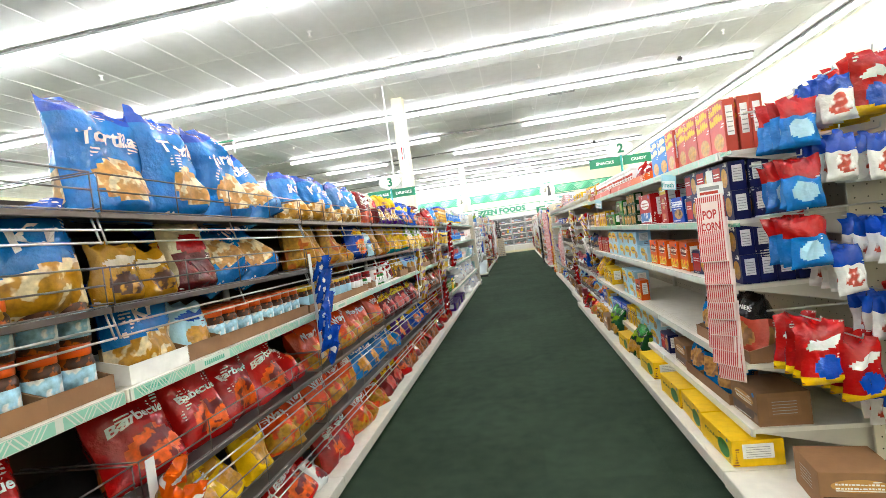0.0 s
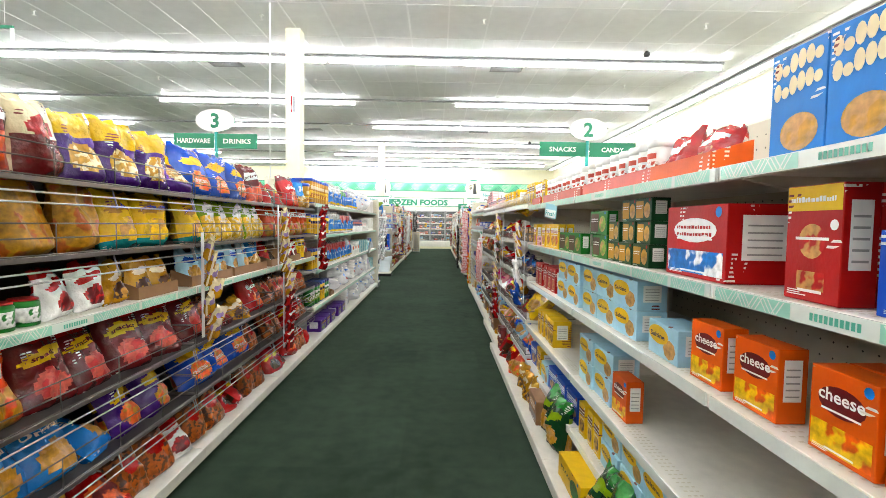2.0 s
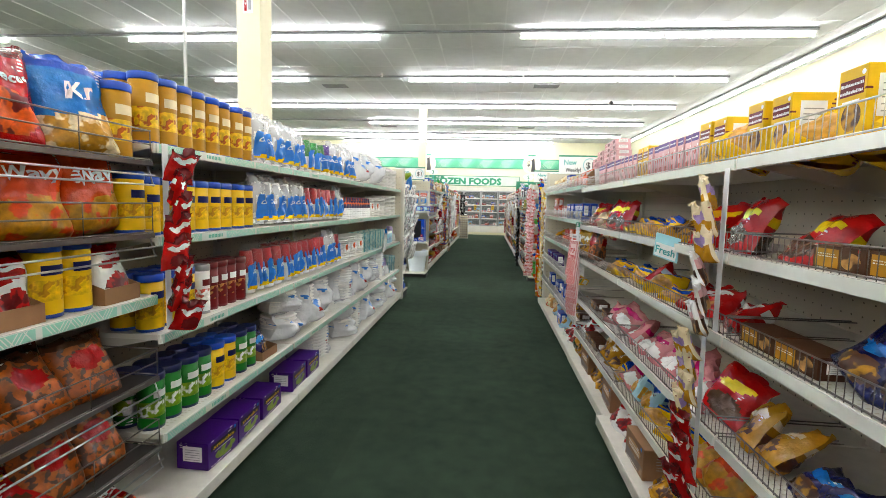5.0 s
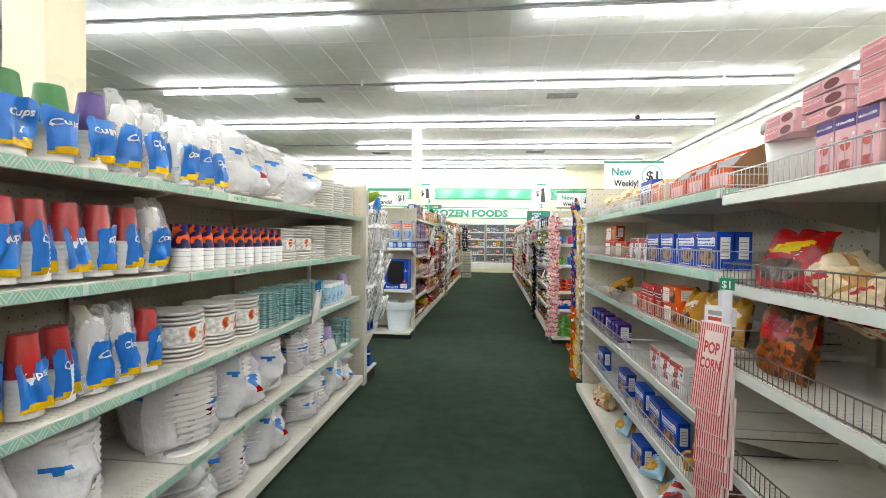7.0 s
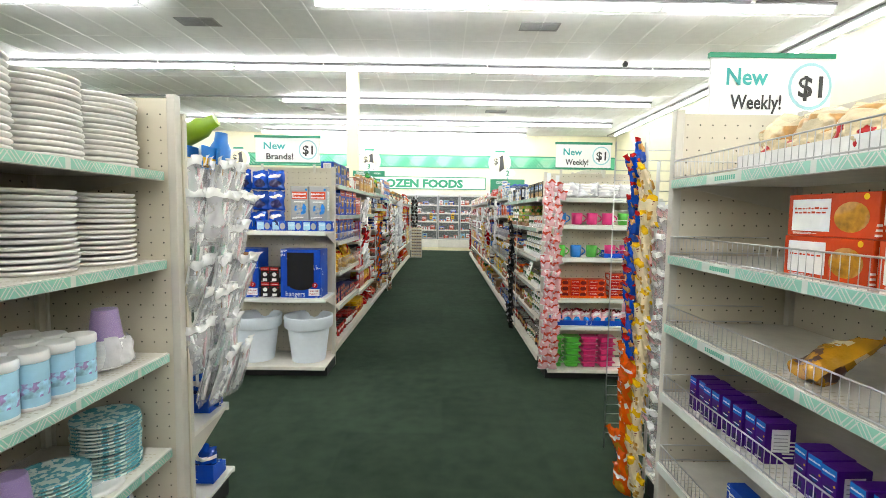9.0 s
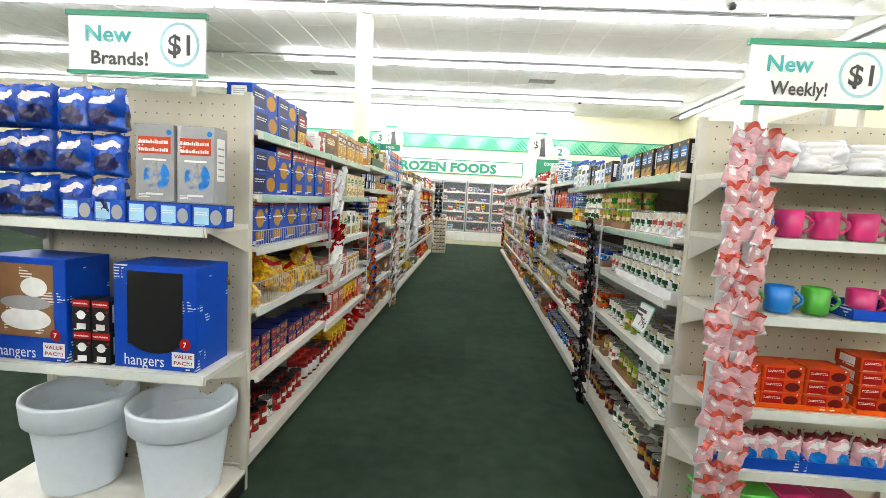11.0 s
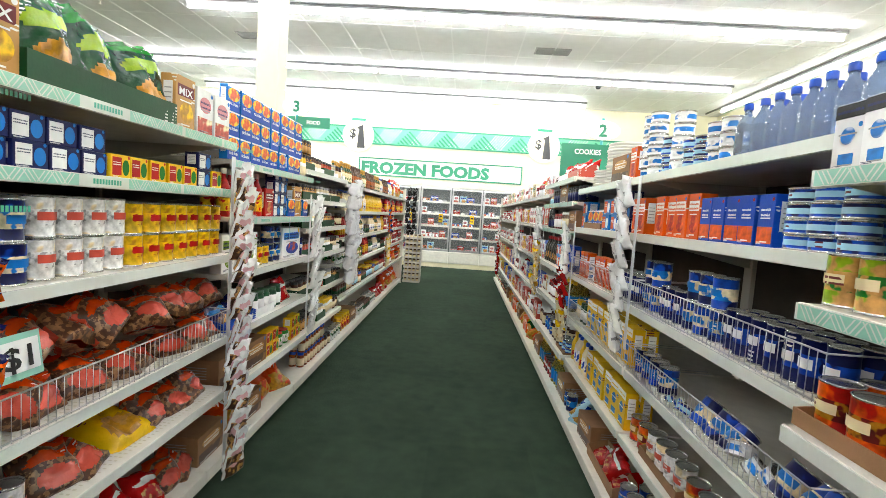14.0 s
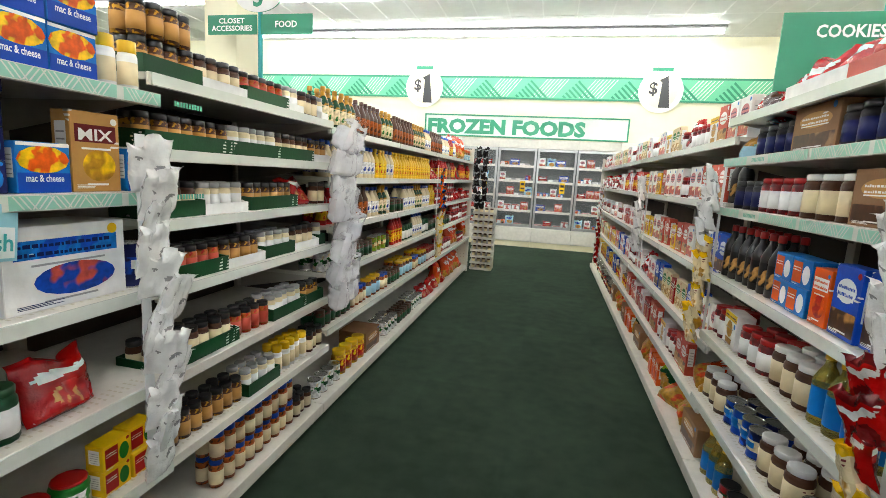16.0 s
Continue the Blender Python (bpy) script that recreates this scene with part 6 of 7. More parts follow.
# ---------------------------------------------------------------- shelving ends in the cross aisle
section("S", 14.44, -1.97, 0.97, 1.82, ((1.255, "white", None), (0.68, "white", None)), deep=0.36, group="shelving ends")
section("S", 14.47, 0.90, 0.95, 1.80, ((1.57, "white", None), (1.34, "white", None), (1.06, "white", None), (0.71, "white", None), (0.47, "white", None)), deep=0.33, group="shelving ends")
section("N", YR1 + PR * 8 + 0.42, 1.06, 0.95, 1.80, ((1.2, "white", None), (0.6, "white", None)), deep=0.36, group="shelving ends")
section("N", YL1 + PL * 10 + 0.42, -2.05, 0.98, 1.80, ((0.46, "white", None), (1.2, "white", None)), deep=0.36, group="shelving ends")

carton("zh", "blue box of black hangers with value badge", 0.27, 0.20, 0.32, card("blue"), card("blue"), card("black"), style=9, name="hanger_box", category="hanger box")
KINDS["zh"]["child"] = None
KINDS["zh"]["meshes"] = [Geo().box(-0.135, 0, 0, 0.135, 0.2, 0.32, card("blue"), bevel=0.002).rect(-0.09, 0.075, 0.09, 0.30, -0.001, card("black")).oval(0, 0.10, 0.09, 0.05, -0.0015, card("black"))
                         .text("hangers", -0.035, 0.028, 0.05, -0.002, card("white"), width=0.13).rect(0.055, 0.015, 0.128, 0.06, -0.0015, card("white")).text("VALUE", 0.092, 0.047, 0.016, -0.0025, card("red"), width=0.06, bold=0.02)
                         .text("PACK!", 0.092, 0.027, 0.016, -0.0025, card("red"), width=0.06, bold=0.02).oval(0.098, 0.085, 0.018, 0.018, -0.002, card("red")).text("7", 0.098, 0.085, 0.022, -0.003, card("white"), bold=0.02).mesh("hanger_box")]
KINDS["zw"] = dict(KINDS["zh"], label="blue box of white hangers with value badge", w=0.346, h=0.416)
KINDS["zw"]["meshes"] = [Geo().box(-0.135, 0, 0, 0.135, 0.2, 0.32, card("blue"), bevel=0.002).rect(-0.095, 0.075, 0.095, 0.30, -0.001, card("kraft")).oval(0, 0.13, 0.085, 0.035, -0.0015, card("white")).oval(0, 0.18, 0.085, 0.022, -0.0016, card("grey")).oval(0.03, 0.23, 0.045, 0.03, -0.0017, card("white"))
                         .text("hangers", -0.035, 0.028, 0.05, -0.002, card("white"), width=0.13).rect(0.055, 0.015, 0.128, 0.06, -0.0015, card("white")).text("VALUE", 0.092, 0.047, 0.016, -0.0025, card("red"), width=0.06, bold=0.02)
                         .text("PACK!", 0.092, 0.027, 0.016, -0.0025, card("red"), width=0.06, bold=0.02).oval(0.098, 0.085, 0.018, 0.018, -0.002, card("red")).text("7", 0.098, 0.085, 0.022, -0.003, card("white"), bold=0.02).mesh("hanger_box")]
KINDS["zw"]["meshes"][0].transform(Matrix.Diagonal((1.28, 1.1, 1.30, 1)))
KINDS["zh"]["meshes"][0].transform(Matrix.Diagonal((1.28, 1.1, 1.30, 1)))
KINDS["zh"].update(w=0.346, h=0.416)
carton("zs", "small black and red box of soap", 0.075, 0.08, 0.13, card("black"), card("red"), card("white"), style=3, name="soap_box")
carton("zb", "grey box of storage bags with orange panel", 0.15, 0.09, 0.29, card("grey"), card("flame"), food("grey", "sky", 9), style=0, name="bag_box")
carton("zc", "low blue box of sponges", 0.125, 0.08, 0.085, card("blue"), card("paleblue"), card("grey"), style=2, name="sponge_box")
fill("S", 14.44, -1.95, -1.32, 1.255, "bdi*4+2", inset=0.04)
fill("S", 14.44, -1.95, -1.32, 1.60, "bdi*4", inset=0.04)
fill("S", 14.44, -1.62, -0.98, 1.255, "zc*5", inset=0.03)
fill("S", 14.44, -1.33, -0.98, 1.345, "zb*2", inset=0.05)
fill("S", 14.44, -1.95, -0.98, 0.68, "zw*1 zs*2+2 zh*1 .", inset=0.03)


def tub(x, y, z, r0, r1, h, material, name, label):
    """A tapered open bin with a deep turned-over rim."""
    top = thing(name, label, "waste bin", "white bins", m=pose(x, y, z))
    part("body", Geo().lathe([(r0, 0), (r0 + (r1 - r0) * 0.74, h * 0.74), (r1 * 0.90, h * 0.80), (r1 * 0.88, h * 0.80), (r0 * 0.95, 0.012)], material, n=32, cap=False).lathe([(r0, 0.0), (r0, 0.012)], material, n=32), top)
    part("rim", Geo().lathe([(r1 * 0.92, h * 0.74), (r1 * 1.03, h * 0.735), (r1 * 1.06, h * 0.75), (r1 * 1.10, h * 0.97), (r1 * 1.09, h), (r1 * 1.02, h), (r1 * 0.97, h * 0.95), (r1 * 0.90, h * 0.79)], material, n=32, cap=False), top)
    return top


BIN = mat("bin_plastic", (0.74, 0.80, 0.86), 0.35, vary=0.03)
for bx in (-1.66, -1.20):
    tub(bx, 14.62, 0.105, 0.145, 0.195, 0.40, BIN, "waste_bin", "pale blue-white plastic waste bin with deep rim")


def container(x, y, z, mt, label):
    top = thing("food_container", label, "food container", "stacked containers", m=pose(x, y, z))
    part("tub", Geo().box(-0.054, 0.012, 0, 0.054, 0.10, 0.040, mt, bevel=0.008), top)
    part("lid", Geo().box(-0.070, -0.006, 0.0405, 0.070, 0.116, 0.0525, mt, bevel=0.004), top)


for i in range(4):
    for k in range(5):
        container(0.98 + 0.15 * i, 14.48, 0.104 + 0.054 * k, plastic("leaf") if i < 2 else plastic("hot"), "bright green lidded plastic food container" if i < 2 else "pink lidded plastic food container")


def mug(code, label, c):
    """A straight mug with a looped handle."""
    g = Geo().lathe([(0.036, 0), (0.044, 0.006), (0.047, 0.10), (0.044, 0.10), (0.040, 0.012)], plastic(c), n=20, cy=0.05)
    pts = [(0.044 + 0.030 * math.sin(math.pi * i / 6), 0.03, 0.022 + 0.06 * i / 6) for i in range(7)]
    for p, q in zip(pts, pts[1:]):
        g.rod(p, q, 0.006, plastic(c), n=6)
    kind(code, "mug", label, "mug", 0.125, 0.10, 0.10, [g.mesh("mug")])


mug("zm", "blue plastic mug with handle", "sky")
mug("zk", "hot pink plastic mug with handle", "hot")
mug("zg", "bright green plastic mug with handle", "leaf")
carton("zo", "orange-red plastic storage case", 0.15, 0.12, 0.05, card("flame"), card("red"), card("maroon"), style=2, name="storage_case")
bag("zp", "small wrapped packet with pink and white print", 0.095, 0.13, 0.05, film("rose"), film("white"), film("sky"), film("maroon"), name="wrapped_pack", category="hygiene pack", tilt=4)
wrap_kind("wd", "crumpled clear bag of white plastic bowls", inner_plates, 0.21, 0.12, 0.19, THIN, MILKY, "bowl_pack", "bowl pack", style=5)
for z, spec in ((0.473, "[b:zp*4 [b:zp*4 ."), (0.713, "[o:zo*3+3 _2 [o:zo*2+4 ."), (1.063, "zg*1 zm*1 zg*1 _2 [b:zk*3 [b:zk*2 ."), (1.343, "zm*1 zk*3 zg*2 zm*1 ."), (1.573, "wd*4 .")):
    fill("S", 14.47, 0.92, 1.85, z, spec, inset=0.02)
fill("N", YL1 + PL * 10 + 0.42, -2.03, -1.07, 0.463, "bnv*2 [b:bdi*4", inset=0.02)
fill("N", YL1 + PL * 10 + 0.42, -2.03, -1.07, 0.104, "bnv*2 [b:bdi*4", inset=0.0)


bucket = thing("white_bucket", "tall white plastic bucket standing on the top shelf", "bucket", m=pose(FR1 + 0.16, 9.70, 1.542))
part("body", Geo().lathe([(0.085, 0), (0.105, 0.21), (0.100, 0.21), (0.080, 0.008)], plastic("white"), n=24), bucket)
part("rim", Geo().lathe([(0.104, 0.195), (0.114, 0.196), (0.115, 0.235), (0.105, 0.24), (0.098, 0.235), (0.100, 0.2)], plastic("white"), n=24, cap=False), bucket)

# ---------------------------------------------------------------- clip strips with small hanging packets
def small_pack(code, w, h, t, zones):
    return [bag_mesh(w, h, t, zones, 900 + 13 * k).mesh("hanging_packet") for k in range(2)]


PACKS = {
    "blue": small_pack("a", 0.15, 0.125, 0.035, printed(film("blue"), film("blue"), film("white"), film("blue"), style=5)),
    "orange": small_pack("b", 0.12, 0.13, 0.05, printed(film("orange"), film("white"), film("gold"))),
    "cream": small_pack("c", 0.085, 0.12, 0.04, printed(film("cream"), film("lilac"), film("gold"), style=2)),
    "red": small_pack("d", 0.11, 0.13, 0.045, printed(film("red"), film("white"), film("maroon"), film("maroon"))),
    "white": small_pack("e", 0.11, 0.14, 0.04, printed(film("white"), film("white"), film("grey"), film("white"), style=8)),
    "brown": small_pack("f", 0.125, 0.12, 0.035, printed(film("white"), film("rose"), food("brown", "tan", 30), film("white"), style=2)),
    "black": small_pack("g", 0.08, 0.15, 0.04, printed(film("black"), film("grey"), film("black"))),
    "yellow": small_pack("h", 0.11, 0.14, 0.045, printed(film("cream"), film("cream"), food("cream", "gold", 16), film("yellow"), low=film("yellow"), style=2)),
    "pink": small_pack("i", 0.085, 0.085, 0.03, printed(film("rose"), film("rose"), film("white"), film("salmon"), low=film("white"), style=5)),
    "clear": small_pack("j", 0.16, 0.20, 0.10, printed(MILKY, CLEAR, MILKY, CLEAR)),
    "silver": small_pack("m", 0.12, 0.13, 0.05, printed(THIN, MILKY, film("rose"), film("white"), style=5)),
    "spark": small_pack("k", 0.085, 0.115, 0.04, printed(film("blue"), food("tan", "gold", 14), film("blue"), film("red"), low=film("flame"), style=2)),
    "teal": small_pack("l", 0.09, 0.11, 0.03, printed(film("orange"), film("black"), film("sky"), film("navy"))),
}
STRIPM = mat("strip_plastic", (0.78, 0.80, 0.80), 0.25, vary=0.04)


def clip_strip(side, x, y, z0, z1, kinds, spread=0.0, dense=0.075):
    """A plastic strip hung from a shelf edge with small packets clipped down it."""
    rz = to_side(side)
    top = thing("clip_strip", "hanging plastic clip strip of small snack packets", "display strip", "clip strips", m=pose(x, y, 0, 0, 0, rz))
    part("strip", Geo().box(-0.016, 0.0, z0 + 0.02, 0.016, 0.002, z1 + 0.05, STRIPM), top)
    n = max(2, int((z1 - z0) / dense))
    for i in range(n):
        c = kinds[int(i * len(kinds) / n)]
        hgt = 0.13
        part("hanging_packet", PACKS[c][i % 2], top, m=pose(RND.uniform(-0.02, 0.02), -0.055, z1 - 0.10 - (z1 - z0 - 0.10) * i / max(1, n - 1) , RND.uniform(8, 24), RND.uniform(-14, 14), RND.uniform(-28, 28)))
    return top


clip_strip("L", FL1 + 0.03, 1.16, 0.10, 0.75, ["orange"])
clip_strip("L", FL1 + 0.03, 2.36, 0.74, 1.27, ["blue"], dense=0.06)
clip_strip("L", FL1 + 0.03, 4.90, 0.70, 1.25, ["cream"])
clip_strip("L", FL1 + 0.03, 6.13, 0.95, 1.45, ["cream"])
clip_strip("L", FL1 + 0.05, 6.20, 0.30, 1.00, ["cream", "red", "red"])
clip_strip("L", FL1 + 0.03, 7.39, 0.85, 1.52, ["red"])
hung = thing("hanging_pack", "flat white napkin pack with blue header hung on a shelf edge", "napkin pack", m=pose(FL1 + 0.04, 11.12, 0, 0, 0, 102))
part("strip", Geo().box(-0.012, 0.03, 1.06, 0.012, 0.032, 1.26, STRIPM), hung, "white plastic strip")
part("pack", bag_mesh(0.115, 0.27, 0.04, lambda u, v: film("white") if v < 0.82 else film("sky"), 977).mesh("pack"), hung, m=pose(0, -0.02, 0.80, 5, 3, 0))
clip_strip("R", FR1 - 0.03, 6.06, 0.72, 1.36, ["cream", "white", "blue"])
clip_strip("R", FR1 - 0.03, 7.33, 0.95, 1.46, ["cream", "brown"])
clip_strip("R", FR1 - 0.04, 7.38, 0.35, 0.95, ["cream", "red"])
clip_strip("L", face_at("L", 15.8) + 0.03, 15.82, 0.80, 1.55, ["white", "red", "white"])
clip_strip("L", face_at("L", 16.98) + 0.03, 16.98, 0.45, 1.28, ["teal"])
clip_strip("L", face_at("L", 18.15) + 0.03, 18.15, 0.15, 1.58, ["brown"], dense=0.055)
clip_strip("L", face_at("L", 19.3) + 0.03, 19.31, 0.55, 1.46, ["white"])
for yy in (20.58, 20.68):
    clip_strip("L", face_at("L", yy) + 0.05, yy, 0.70, 1.62, ["clear"], dense=0.11)
clip_strip("L", face_at("L", 23.0) + 0.03, 23.0, 0.6, 1.5, ["teal", "yellow"])
clip_strip("R", face_at("R", 15.87) - 0.03, 15.87, 0.10, 1.30, ["black"])
clip_strip("R", face_at("R", 18.24) - 0.03, 18.24, 0.85, 1.62, ["white"], dense=0.09)
clip_strip("R", face_at("R", 19.38) - 0.03, 19.38, 0.60, 1.40, ["white", "red", "yellow"])
clip_strip("R", face_at("R", 20.67) - 0.03, 20.67, 0.70, 1.52, ["white", "yellow", "yellow"])
clip_strip("R", face_at("R", 22.4) - 0.03, 22.4, 0.9, 1.5, ["white"])
clip_strip("R", face_at("R", 25.43) - 0.03, 25.43, 0.3, 1.5, ["brown", "red"])
# strips at the cross aisle
clip_strip("S", -1.93, 14.41, 0.62, 1.66, ["brown"], dense=0.06)
clip_strip("S", 0.86, 14.41, 0.12, 1.72, ["pink"], dense=0.06)
clip_strip("S", 0.93, 14.40, 0.12, 1.70, ["pink"], dense=0.06)
clip_strip("R", 0.93, 12.68, 0.42, 1.76, ["spark", "spark", "spark", "orange"], dense=0.065)
clip_strip("R", 0.93, 12.70, 0.06, 0.46, ["orange"], dense=0.085)
clip_strip("R", 0.955, 12.61, 0.10, 1.62, ["yellow"], dense=0.07)
clip_strip("R", 1.01, 12.53, 0.22, 1.45, ["silver"], dense=0.07)
for yy in (13.0, 13.12):
    for k, xx in enumerate((1.05, 1.16)):
        clip_strip("S", xx, yy, 0.45, 1.45, ["pink"], dense=0.055)
g = Geo()
for k in range(30):
    g.rod((0.98, 13.22, 0.12 + 0.058 * k), (1.32, 13.22, 0.12 + 0.058 * k), 0.0022, WIRE, n=4)
for xx in (0.98, 1.15, 1.32):
    g.rod((xx, 13.222, 0.02), (xx, 13.222, 1.85), 0.004, WIRE)
thing("wire_rack", "upright chrome wire grid rack for hanging cards", "rack", geo=g)
CUTLERY = []
for s in range(3):
    rnd = random.Random(40 + s)
    g = bag_mesh(0.13, 0.25, 0.035, lambda u, v: THIN if v < 0.84 else film("white"), 950 + s)
    for i in range(12):
        a, b = rnd.uniform(-0.045, 0.045), rnd.uniform(-0.045, 0.045)
        g.rod((a, 0.010 + 0.0012 * i, 0.03), (b, 0.010 + 0.0012 * i, 0.20), 0.0048, plastic(("white", "white", "rose", "white", "white", "white", "mint", "white", "gold", "white", "white", "grey")[i]), n=6)
    g.box(-0.052, 0.030, 0.02, 0.052, 0.0312, 0.215, WHITE)
    CUTLERY.append(g.mesh("cutlery_pack"))
for dx, dy in ((0.0, 0.0), (0.07, 0.06), (0.0, 0.12), (0.08, 0.17)):
    top = thing("peg_strip", "hanging column of clear cutlery packets on the end panel", "display strip", "clip strips", m=pose(-1.15 + dx, 12.50 + dy, 0, 0, 0, 90) @ Matrix.Diagonal((1.25, 1.25, 1.0, 1)))
    part("strip", Geo().box(-0.01, 0.0, 0.6, 0.01, 0.002, 1.7, STRIPM), top)
    part("header_card", Geo().box(-0.05, -0.03, 1.60, 0.05, -0.028, 1.70, card("sky")).rect(-0.045, 1.605, 0.045, 1.65, -0.031, card("yellow")), top, "blue and yellow header card")
    for k in range(7):
        part("cutlery_pack", CUTLERY[k % 3], top, m=pose(RND.uniform(-0.03, 0.03), -0.07, 1.40 - 0.14 * k, RND.uniform(4, 16), RND.uniform(-12, 12), RND.uniform(-30, 30)))


def toy_bottle(x, y, z, mt, rx, ry, label):
    thing("bubble_bottle", label, "toy bottle", m=pose(x, y, z, rx, ry, 0), geo=Geo().lathe([(0.03, 0), (0.045, 0.02), (0.045, 0.13), (0.03, 0.16), (0.026, 0.2)], mt, n=16))


toy_bottle(-1.18, 12.55, 1.72, plastic("lime"), 0, 62, "lime green toy bottle hung on the end panel")
toy_bottle(-1.06, 12.68, 1.58, plastic("sky"), 0, 5, "light blue toy bottle hung on the end panel")


# striped paper popcorn bags hung in overlapping rows on a strip
BAGPAPER = mat("bag_paper", (0.80, 0.66, 0.63), 0.6, vary=0.06, scale=9, bump=0.15, bump_scale=30)
BAGRED = mat("bag_print_red", (0.50, 0.045, 0.040), 0.5, vary=0.12, scale=16)


def popcorn_strip(side, x, y, z0, z1, w, label, lean, paper, n):
    """Flat striped paper bags, each tipped out over the one below it."""
    top = thing("popcorn_bag_strip", label, "display strip", m=pose(x, y, 0, 0, 0, to_side(side) + lean))
    part("strip", Geo().box(-0.014, 0.0, z0 + 0.05, 0.014, 0.002, z1 + 0.11, STRIPM), top, "white plastic hanging strip")
    part("header_card", Geo().box(-w * 0.48, -0.010, z1 - 0.005, w * 0.48, -0.006, z1 + 0.055, card("white")).rect(-w * 0.36, z1 + 0.005, w * 0.30, z1 + 0.018, -0.0105, card("salmon")).rect(-w * 0.36, z1 + 0.024, w * 0.36, z1 + 0.040, -0.0105, card("grey")), top, "white printed header card")
    tall = 0.30
    for k in range(n):
        zt = z1 - (z1 - z0 - tall) * (k / (n - 1)) ** 0.85
        swing = 7.0 - 4.0 * k / n
        m = pose(RND.uniform(-0.008, 0.008), -0.006 - 0.002 * (n - k), zt, -swing, RND.uniform(-3, 3), RND.uniform(-4, 4))
        bagp = part("paper_bag", Geo().box(-w / 2, 0, -tall, w / 2, 0.007, 0, paper, bevel=0.002), top, m=m)
        g = Geo()
        count = 13
        for i in range(count):
            xs = -w * 0.47 + w * 0.94 * i / count
            if k < 2 and abs(i - count / 2) < 4.5:
                g.rect(xs, -tall + 0.004, xs + w * 0.036, -0.16, -0.0012, BAGRED)
                g.rect(xs, -0.030, xs + w * 0.036, -0.004, -0.0012, BAGRED)
            else:
                g.rect(xs, -tall + 0.004, xs + w * 0.036, -0.004, -0.0012, BAGRED)
        if k < 2:
            g.text("POP", 0, -0.085, 0.055, -0.0016, BAGRED, width=w * 0.5, bold=0.03)
            g.text("CORN", 0, -0.140, 0.050, -0.0016, BAGRED, width=w * 0.66, bold=0.03)
        part("printed_stripes", g, bagp, "red printed stripes and lettering")


popcorn_strip("R", FR1 - 0.035, 2.30, 0.50, 1.34, 0.125, "red and white striped paper popcorn bags on a hanging strip", 38, BAGPAPER, 8)
popcorn_strip("R", FR1 - 0.04, 9.77, 0.46, 1.10, 0.115, "pink and white striped paper popcorn bags on a hanging strip", 32, BAGPAPER, 7)
fill("R", FR1, 8.95, 9.75, 1.54 + 0.153, "xl*2+4 _3 xl*1+3 _2 xl*1+2 .", inset=0.03)


price_flag = thing("price_flag", "small green one dollar flag on a clear holder", "price card", m=pose(FR1 - 0.045, 9.73, 1.235, 0, 0, -70))
part("flag", Geo().box(-0.03, 0, -0.018, 0.03, 0.002, 0.02, GREEN).text("$1", 0, 0.0, 0.034, -0.002, WHITE, width=0.035, bold=0.02), price_flag)
part("holder", Geo().box(-0.02, 0.003, -0.13, 0.02, 0.005, -0.02, STRIPM), price_flag, "clear plastic holder")

# wagging shelf tags
def fresh_tag(side, face, y, z, w=0.15):
    k = -1 if side == "R" else 1
    top = thing("shelf_tag", "pale blue shelf tag lettered with the word fresh", "shelf tag", "shelf tags", m=pose(face + k * 0.02, y, z, 0, 0, to_side(side) + 20))
    part("card", Geo().box(-w / 2, 0, -w * 0.62, w / 2, 0.002, w * 0.08, mat("tag_blue", (0.30, 0.62, 0.70), 0.4, vary=0.08), m=pose(0, 0, 0, 0, 8, 0)), top)
    part("lettering", Geo().rect(-w * 0.44, -w * 0.58, w * 0.44, -w * 0.20, -0.002, WHITE, m=pose(0, 0, 0, 0, 8, 0)).text("Fresh", 0, -w * 0.38, w * 0.30, -0.004, TEAL, width=w * 0.8, bold=0.02, m=pose(0, 0, 0, 0, 8, 0)), top, "teal word on white")


fresh_tag("R", FR1, 2.90, 1.49, 0.125)
fresh_tag("R", FR1, 5.24, 1.49, 0.125)
fresh_tag("R", FR1, 7.82, 1.25, 0.15)
fresh_tag("L", face_at("L", 18.95), 18.95, 1.33, 0.17)
low = thing("price_card", "white dollar price card with green border on a shelf edge", "price card", m=pose(face_at("L", 17.12) + 0.03, 17.12, 1.03, -8, 0, 90))
part("card", Geo().box(-0.065, 0, -0.055, 0.065, 0.002, 0.055, STRIP_GREEN), low)
part("lettering", Geo().rect(-0.058, -0.038, 0.058, 0.040, -0.0015, WHITE).text("$1", 0.0, 0.0, 0.075, -0.003, INK, width=0.075, bold=0.02), low, "black printed price")
tag = thing("price_card", "white price card with green border on a can shelf", "price card", m=pose(face_at("R", 15.02) - 0.03, 15.02, 0.905, -18, 0, -90))
part("card", Geo().box(-0.078, 0, -0.07, 0.086, 0.002, 0.066, STRIP_GREEN), tag)
part("lettering", Geo().rect(-0.074, -0.062, 0.080, 0.058, -0.0015, WHITE).text("79¢", 0.03, -0.02, 0.055, -0.003, INK, width=0.08, bold=0.02).rect(-0.07, 0.02, 0.03, 0.035, -0.003, INK).rect(-0.07, 0.0, 0.0, 0.012, -0.003, INK), tag, "black printed price")

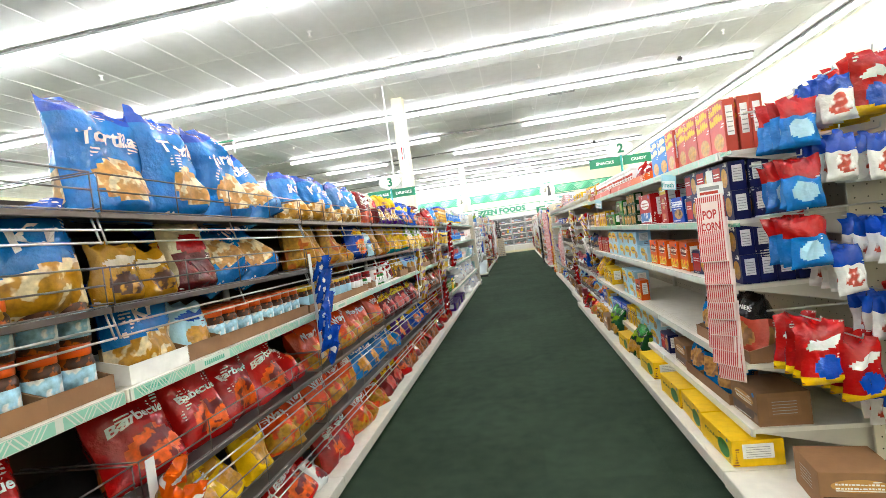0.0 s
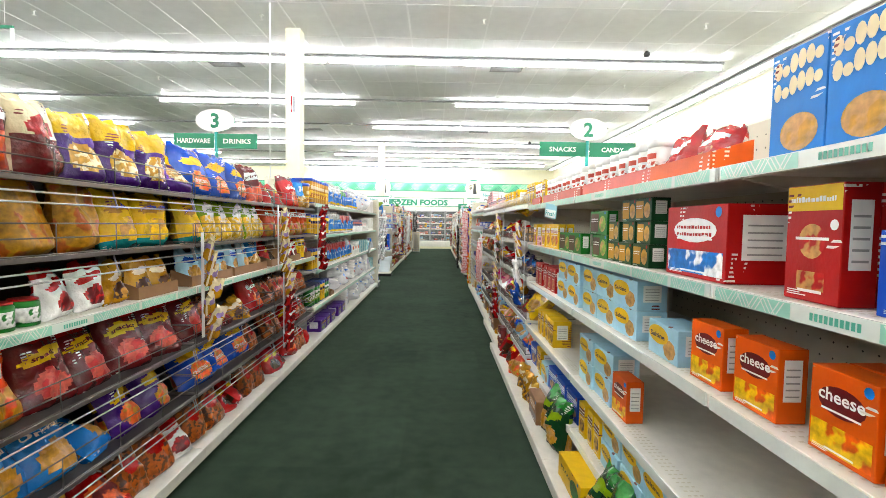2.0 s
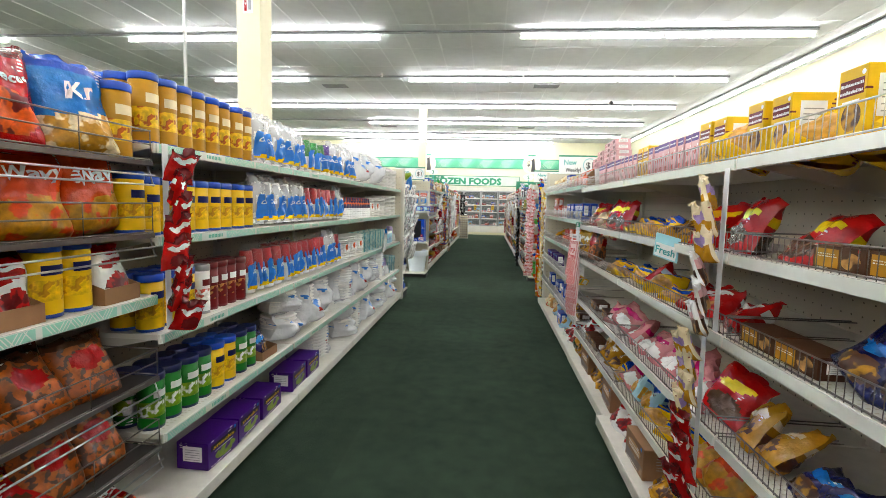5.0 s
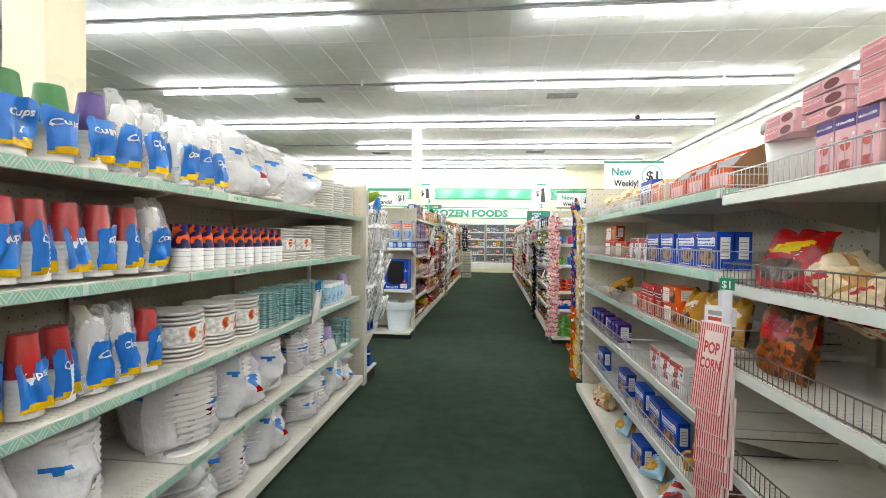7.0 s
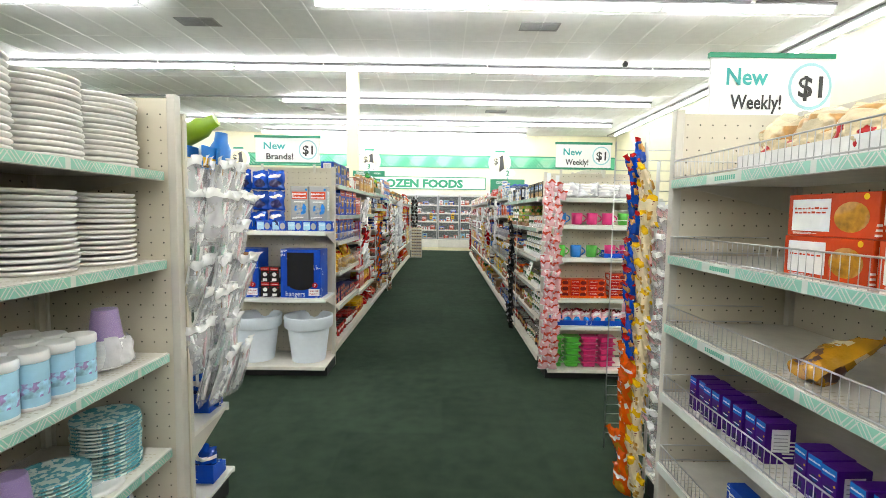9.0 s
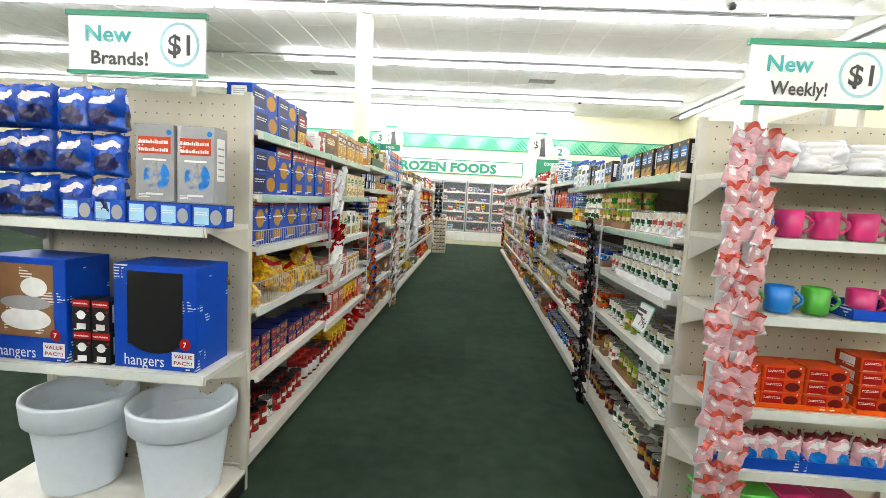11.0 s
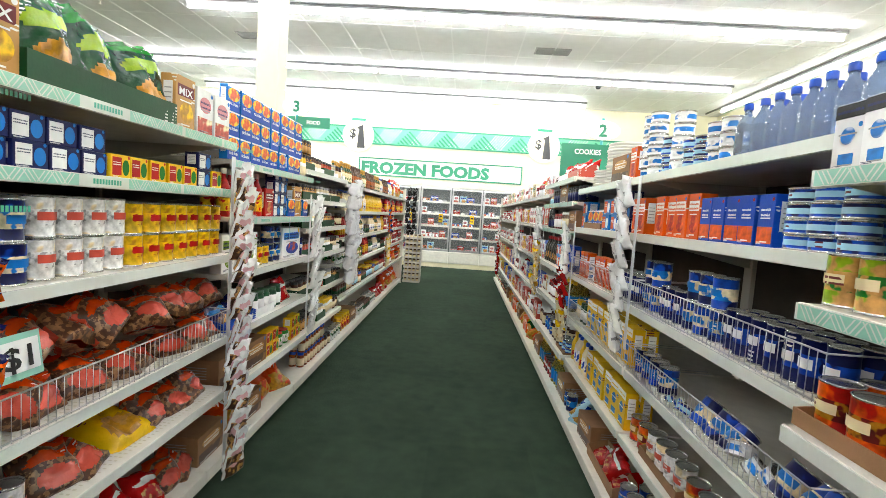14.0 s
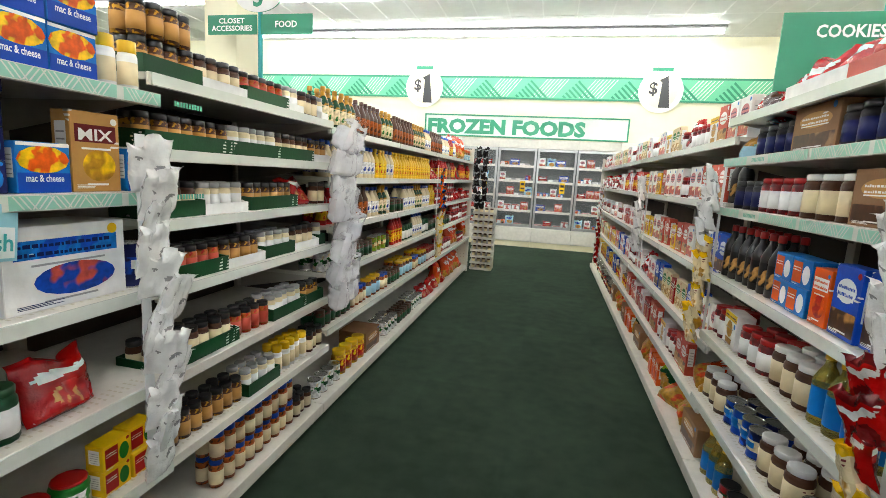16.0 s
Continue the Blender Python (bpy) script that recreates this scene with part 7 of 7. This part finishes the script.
# ---------------------------------------------------------------- hanging bags on the near end of the right-hand run
end = thing("pegboard_end", "beige pegboard shelving end with rows of chrome hooks", "shelf end", m=pose(FR1 + 0.06, YR1 - 0.03, 0))
part("pegboard", peg_panel(0.62, 0.1, 1.8, 0.0), end, m=pose(0.40, 0, 0))
part("base_deck", Geo().box(-0.205, -0.36, 0.03, 1.02, 0.028, 0.10, STEELW, bevel=0.004), end)
for z in (1.67, 1.44, 1.22, 0.81):
    part("crossbar", Geo().rod((0.04, 0.0, z), (1.0, 0.0, z), 0.005, WIRE), end, "chrome bar that carries the hooks")
HOOKS = ((0.10, ((1.66, "bsd"), (1.43, "bsd"), (1.21, "bsd"), (0.80, "bjj"))), (0.235, ((1.72, "bnt"), (1.50, "bnt"), (1.08, "bnt"), (0.72, "bjj"))), (0.37, ((1.77, "bjj"), (1.49, "bnt"), (1.17, "bnt"), (0.88, "bnt"), (0.52, "bnt"))),
         (0.51, ((1.80, "bnt"), (1.49, "bnt"), (1.20, "bnt"), (0.90, "bjj"), (0.60, "bnt"))), (0.66, ((1.75, "bnt"), (1.49, "bsd"), (1.17, "bnt"), (0.88, "bnt"), (0.52, "bjj"))), (0.81, ((1.75, "bnt"), (1.49, "bnt"), (1.17, "bnt"), (0.88, "bnt"))))
for cx, rows in HOOKS:
    for z, code in rows:
        part("hook", Geo().rod((cx, -0.26, z + 0.01), (cx, 0, z + 0.01), 0.003, WIRE).rod((cx, -0.26, z + 0.01), (cx, -0.265, z + 0.03), 0.003, WIRE), end, "chrome hook")
        for r in range(4):
            put(code, pose(FR1 + 0.06 + cx + RND.uniform(-0.008, 0.008), YR1 - 0.31 + 0.06 * r, z - KINDS[code]["h"] + RND.uniform(-0.006, 0.006), RND.uniform(-4, 6), RND.uniform(-5, 5), RND.uniform(-14, 14)), "bags on hooks")
put("yr", pose(FR1 + 0.20, YR1 - 0.34, 0.101, 0, 0, -8), "")

# ---------------------------------------------------------------- ceiling fittings
for vx, vy in ((-4.1, 18.5), (1.53, 18.5), (-4.0, 25.0), (1.53, 25.0), (-4.1, 12.0), (1.53, 12.0), (1.53, 5.5)):
    top = thing("ceiling_vent", "grey slotted air vent in the ceiling", "vent", "ceiling vents", m=pose(vx, vy, ZC))
    part("frame", Geo().box(-0.32, -0.17, -0.012, 0.32, -0.14, -0.001, GREYMETAL).box(-0.32, 0.14, -0.012, 0.32, 0.17, -0.001, GREYMETAL).box(-0.32, -0.14, -0.012, -0.29, 0.14, -0.001, GREYMETAL).box(0.29, -0.14, -0.012, 0.32, 0.14, -0.001, GREYMETAL), top)
    part("backing", Geo().box(-0.29, -0.14, -0.003, 0.29, 0.14, -0.0005, DARK), top)
    for k in range(6):
        part("slat", Geo().box(-0.29, -0.12 + 0.042 * k, -0.016, 0.29, -0.105 + 0.042 * k, -0.004, GREYMETAL), top)
for sx in (-6.0, -2.55, 0.86, 4.3):
    for k in range(8):
        thing("sprinkler", "small white fire sprinkler head on the ceiling", "sprinkler", "sprinklers", m=pose(sx, 0.13 + 3.2 * k + (1.2 if k > 4 else 0), ZC),
              geo=Geo().lathe([(0.035, -0.012), (0.035, -0.0005)], WHITE, n=12).lathe([(0.012, -0.07), (0.012, -0.012)], WHITE, n=8).lathe([(0.028, -0.078), (0.03, -0.07)], WHITE, n=10))
for dx, dy in ((3.6, 20.2), (2.9, 26.9), (3.9, 10.9)):
    thing("camera_dome", "small black security camera dome on the ceiling", "security camera", "camera domes", m=pose(dx, dy, ZC),
          geo=Geo().lathe([(0.012, -0.11), (0.045, -0.10), (0.06, -0.06), (0.055, -0.03), (0.03, -0.025), (0.03, -0.0005)], plastic("black"), n=14))
thing("hanging_pole", "thin white pole hanging from the ceiling", "pole", geo=Geo().lathe([(0.013, 1.75), (0.013, ZC - 0.001)], GRID, n=8, cx=-2.27, cy=9.3))
g = Geo().box(-6.2, 8.1, 3.62, -4.9, 8.13, 3.65, GREEN)
for e in (-6.1, -5.0):
    g.rod((e, 8.115, 3.65), (e, 8.115, ZC), 0.004, GRID)
g.box(-4.93, 8.1, 3.40, -4.90, 8.13, 3.62, GRID)
thing("sign_rail", "green rail hung from the ceiling on thin rods", "rail", geo=g)
pl = thing("column_plate", "narrow white warning plate with red text bars on the column", "sign", m=pose(-2.21, 10.3 - 0.1235, 3.3))
part("plate", Geo().box(-0.05, -0.004, -0.16, 0.05, 0.0, 0.16, WHITE), pl)
part("text_bars", Geo().rect(-0.035, -0.14, -0.01, 0.13, -0.005, card("red")).rect(0.005, -0.13, 0.035, 0.12, -0.005, card("grey")), pl, "red and grey bars")

# ---------------------------------------------------------------- crate stack at the end of the far left run
for k in range(10):
    top = thing("wire_crate", "grey stacking crate of small jars by the shelving end", "crate", "stacked crates", m=pose(-0.86, 25.52, 0.002 + 0.098 * k))
    part("tray", tray_mesh(0.34, 0.30, 0.096, STEEL, 0.4), top)
    for i in range(4):
        part("jar", KINDS["sk"]["meshes"][0], top, m=pose(-0.12 + 0.08 * i, 0.03, 0.005))
end_panel(FL2 - DEPTH, FL2 + 0.05, YL2 + PL2 * 9 + 0.02, 1.85)
end_panel(FR2 - 0.02, FR2 + DEPTH + 0.05, YR2 + PR2 * 10 + 0.02, 1.85)
for k, xx in enumerate((-0.98, -0.86)):
    clip_strip("S", xx, 25.45, 0.98, 1.85, ["black"], dense=0.1)

join_rear()
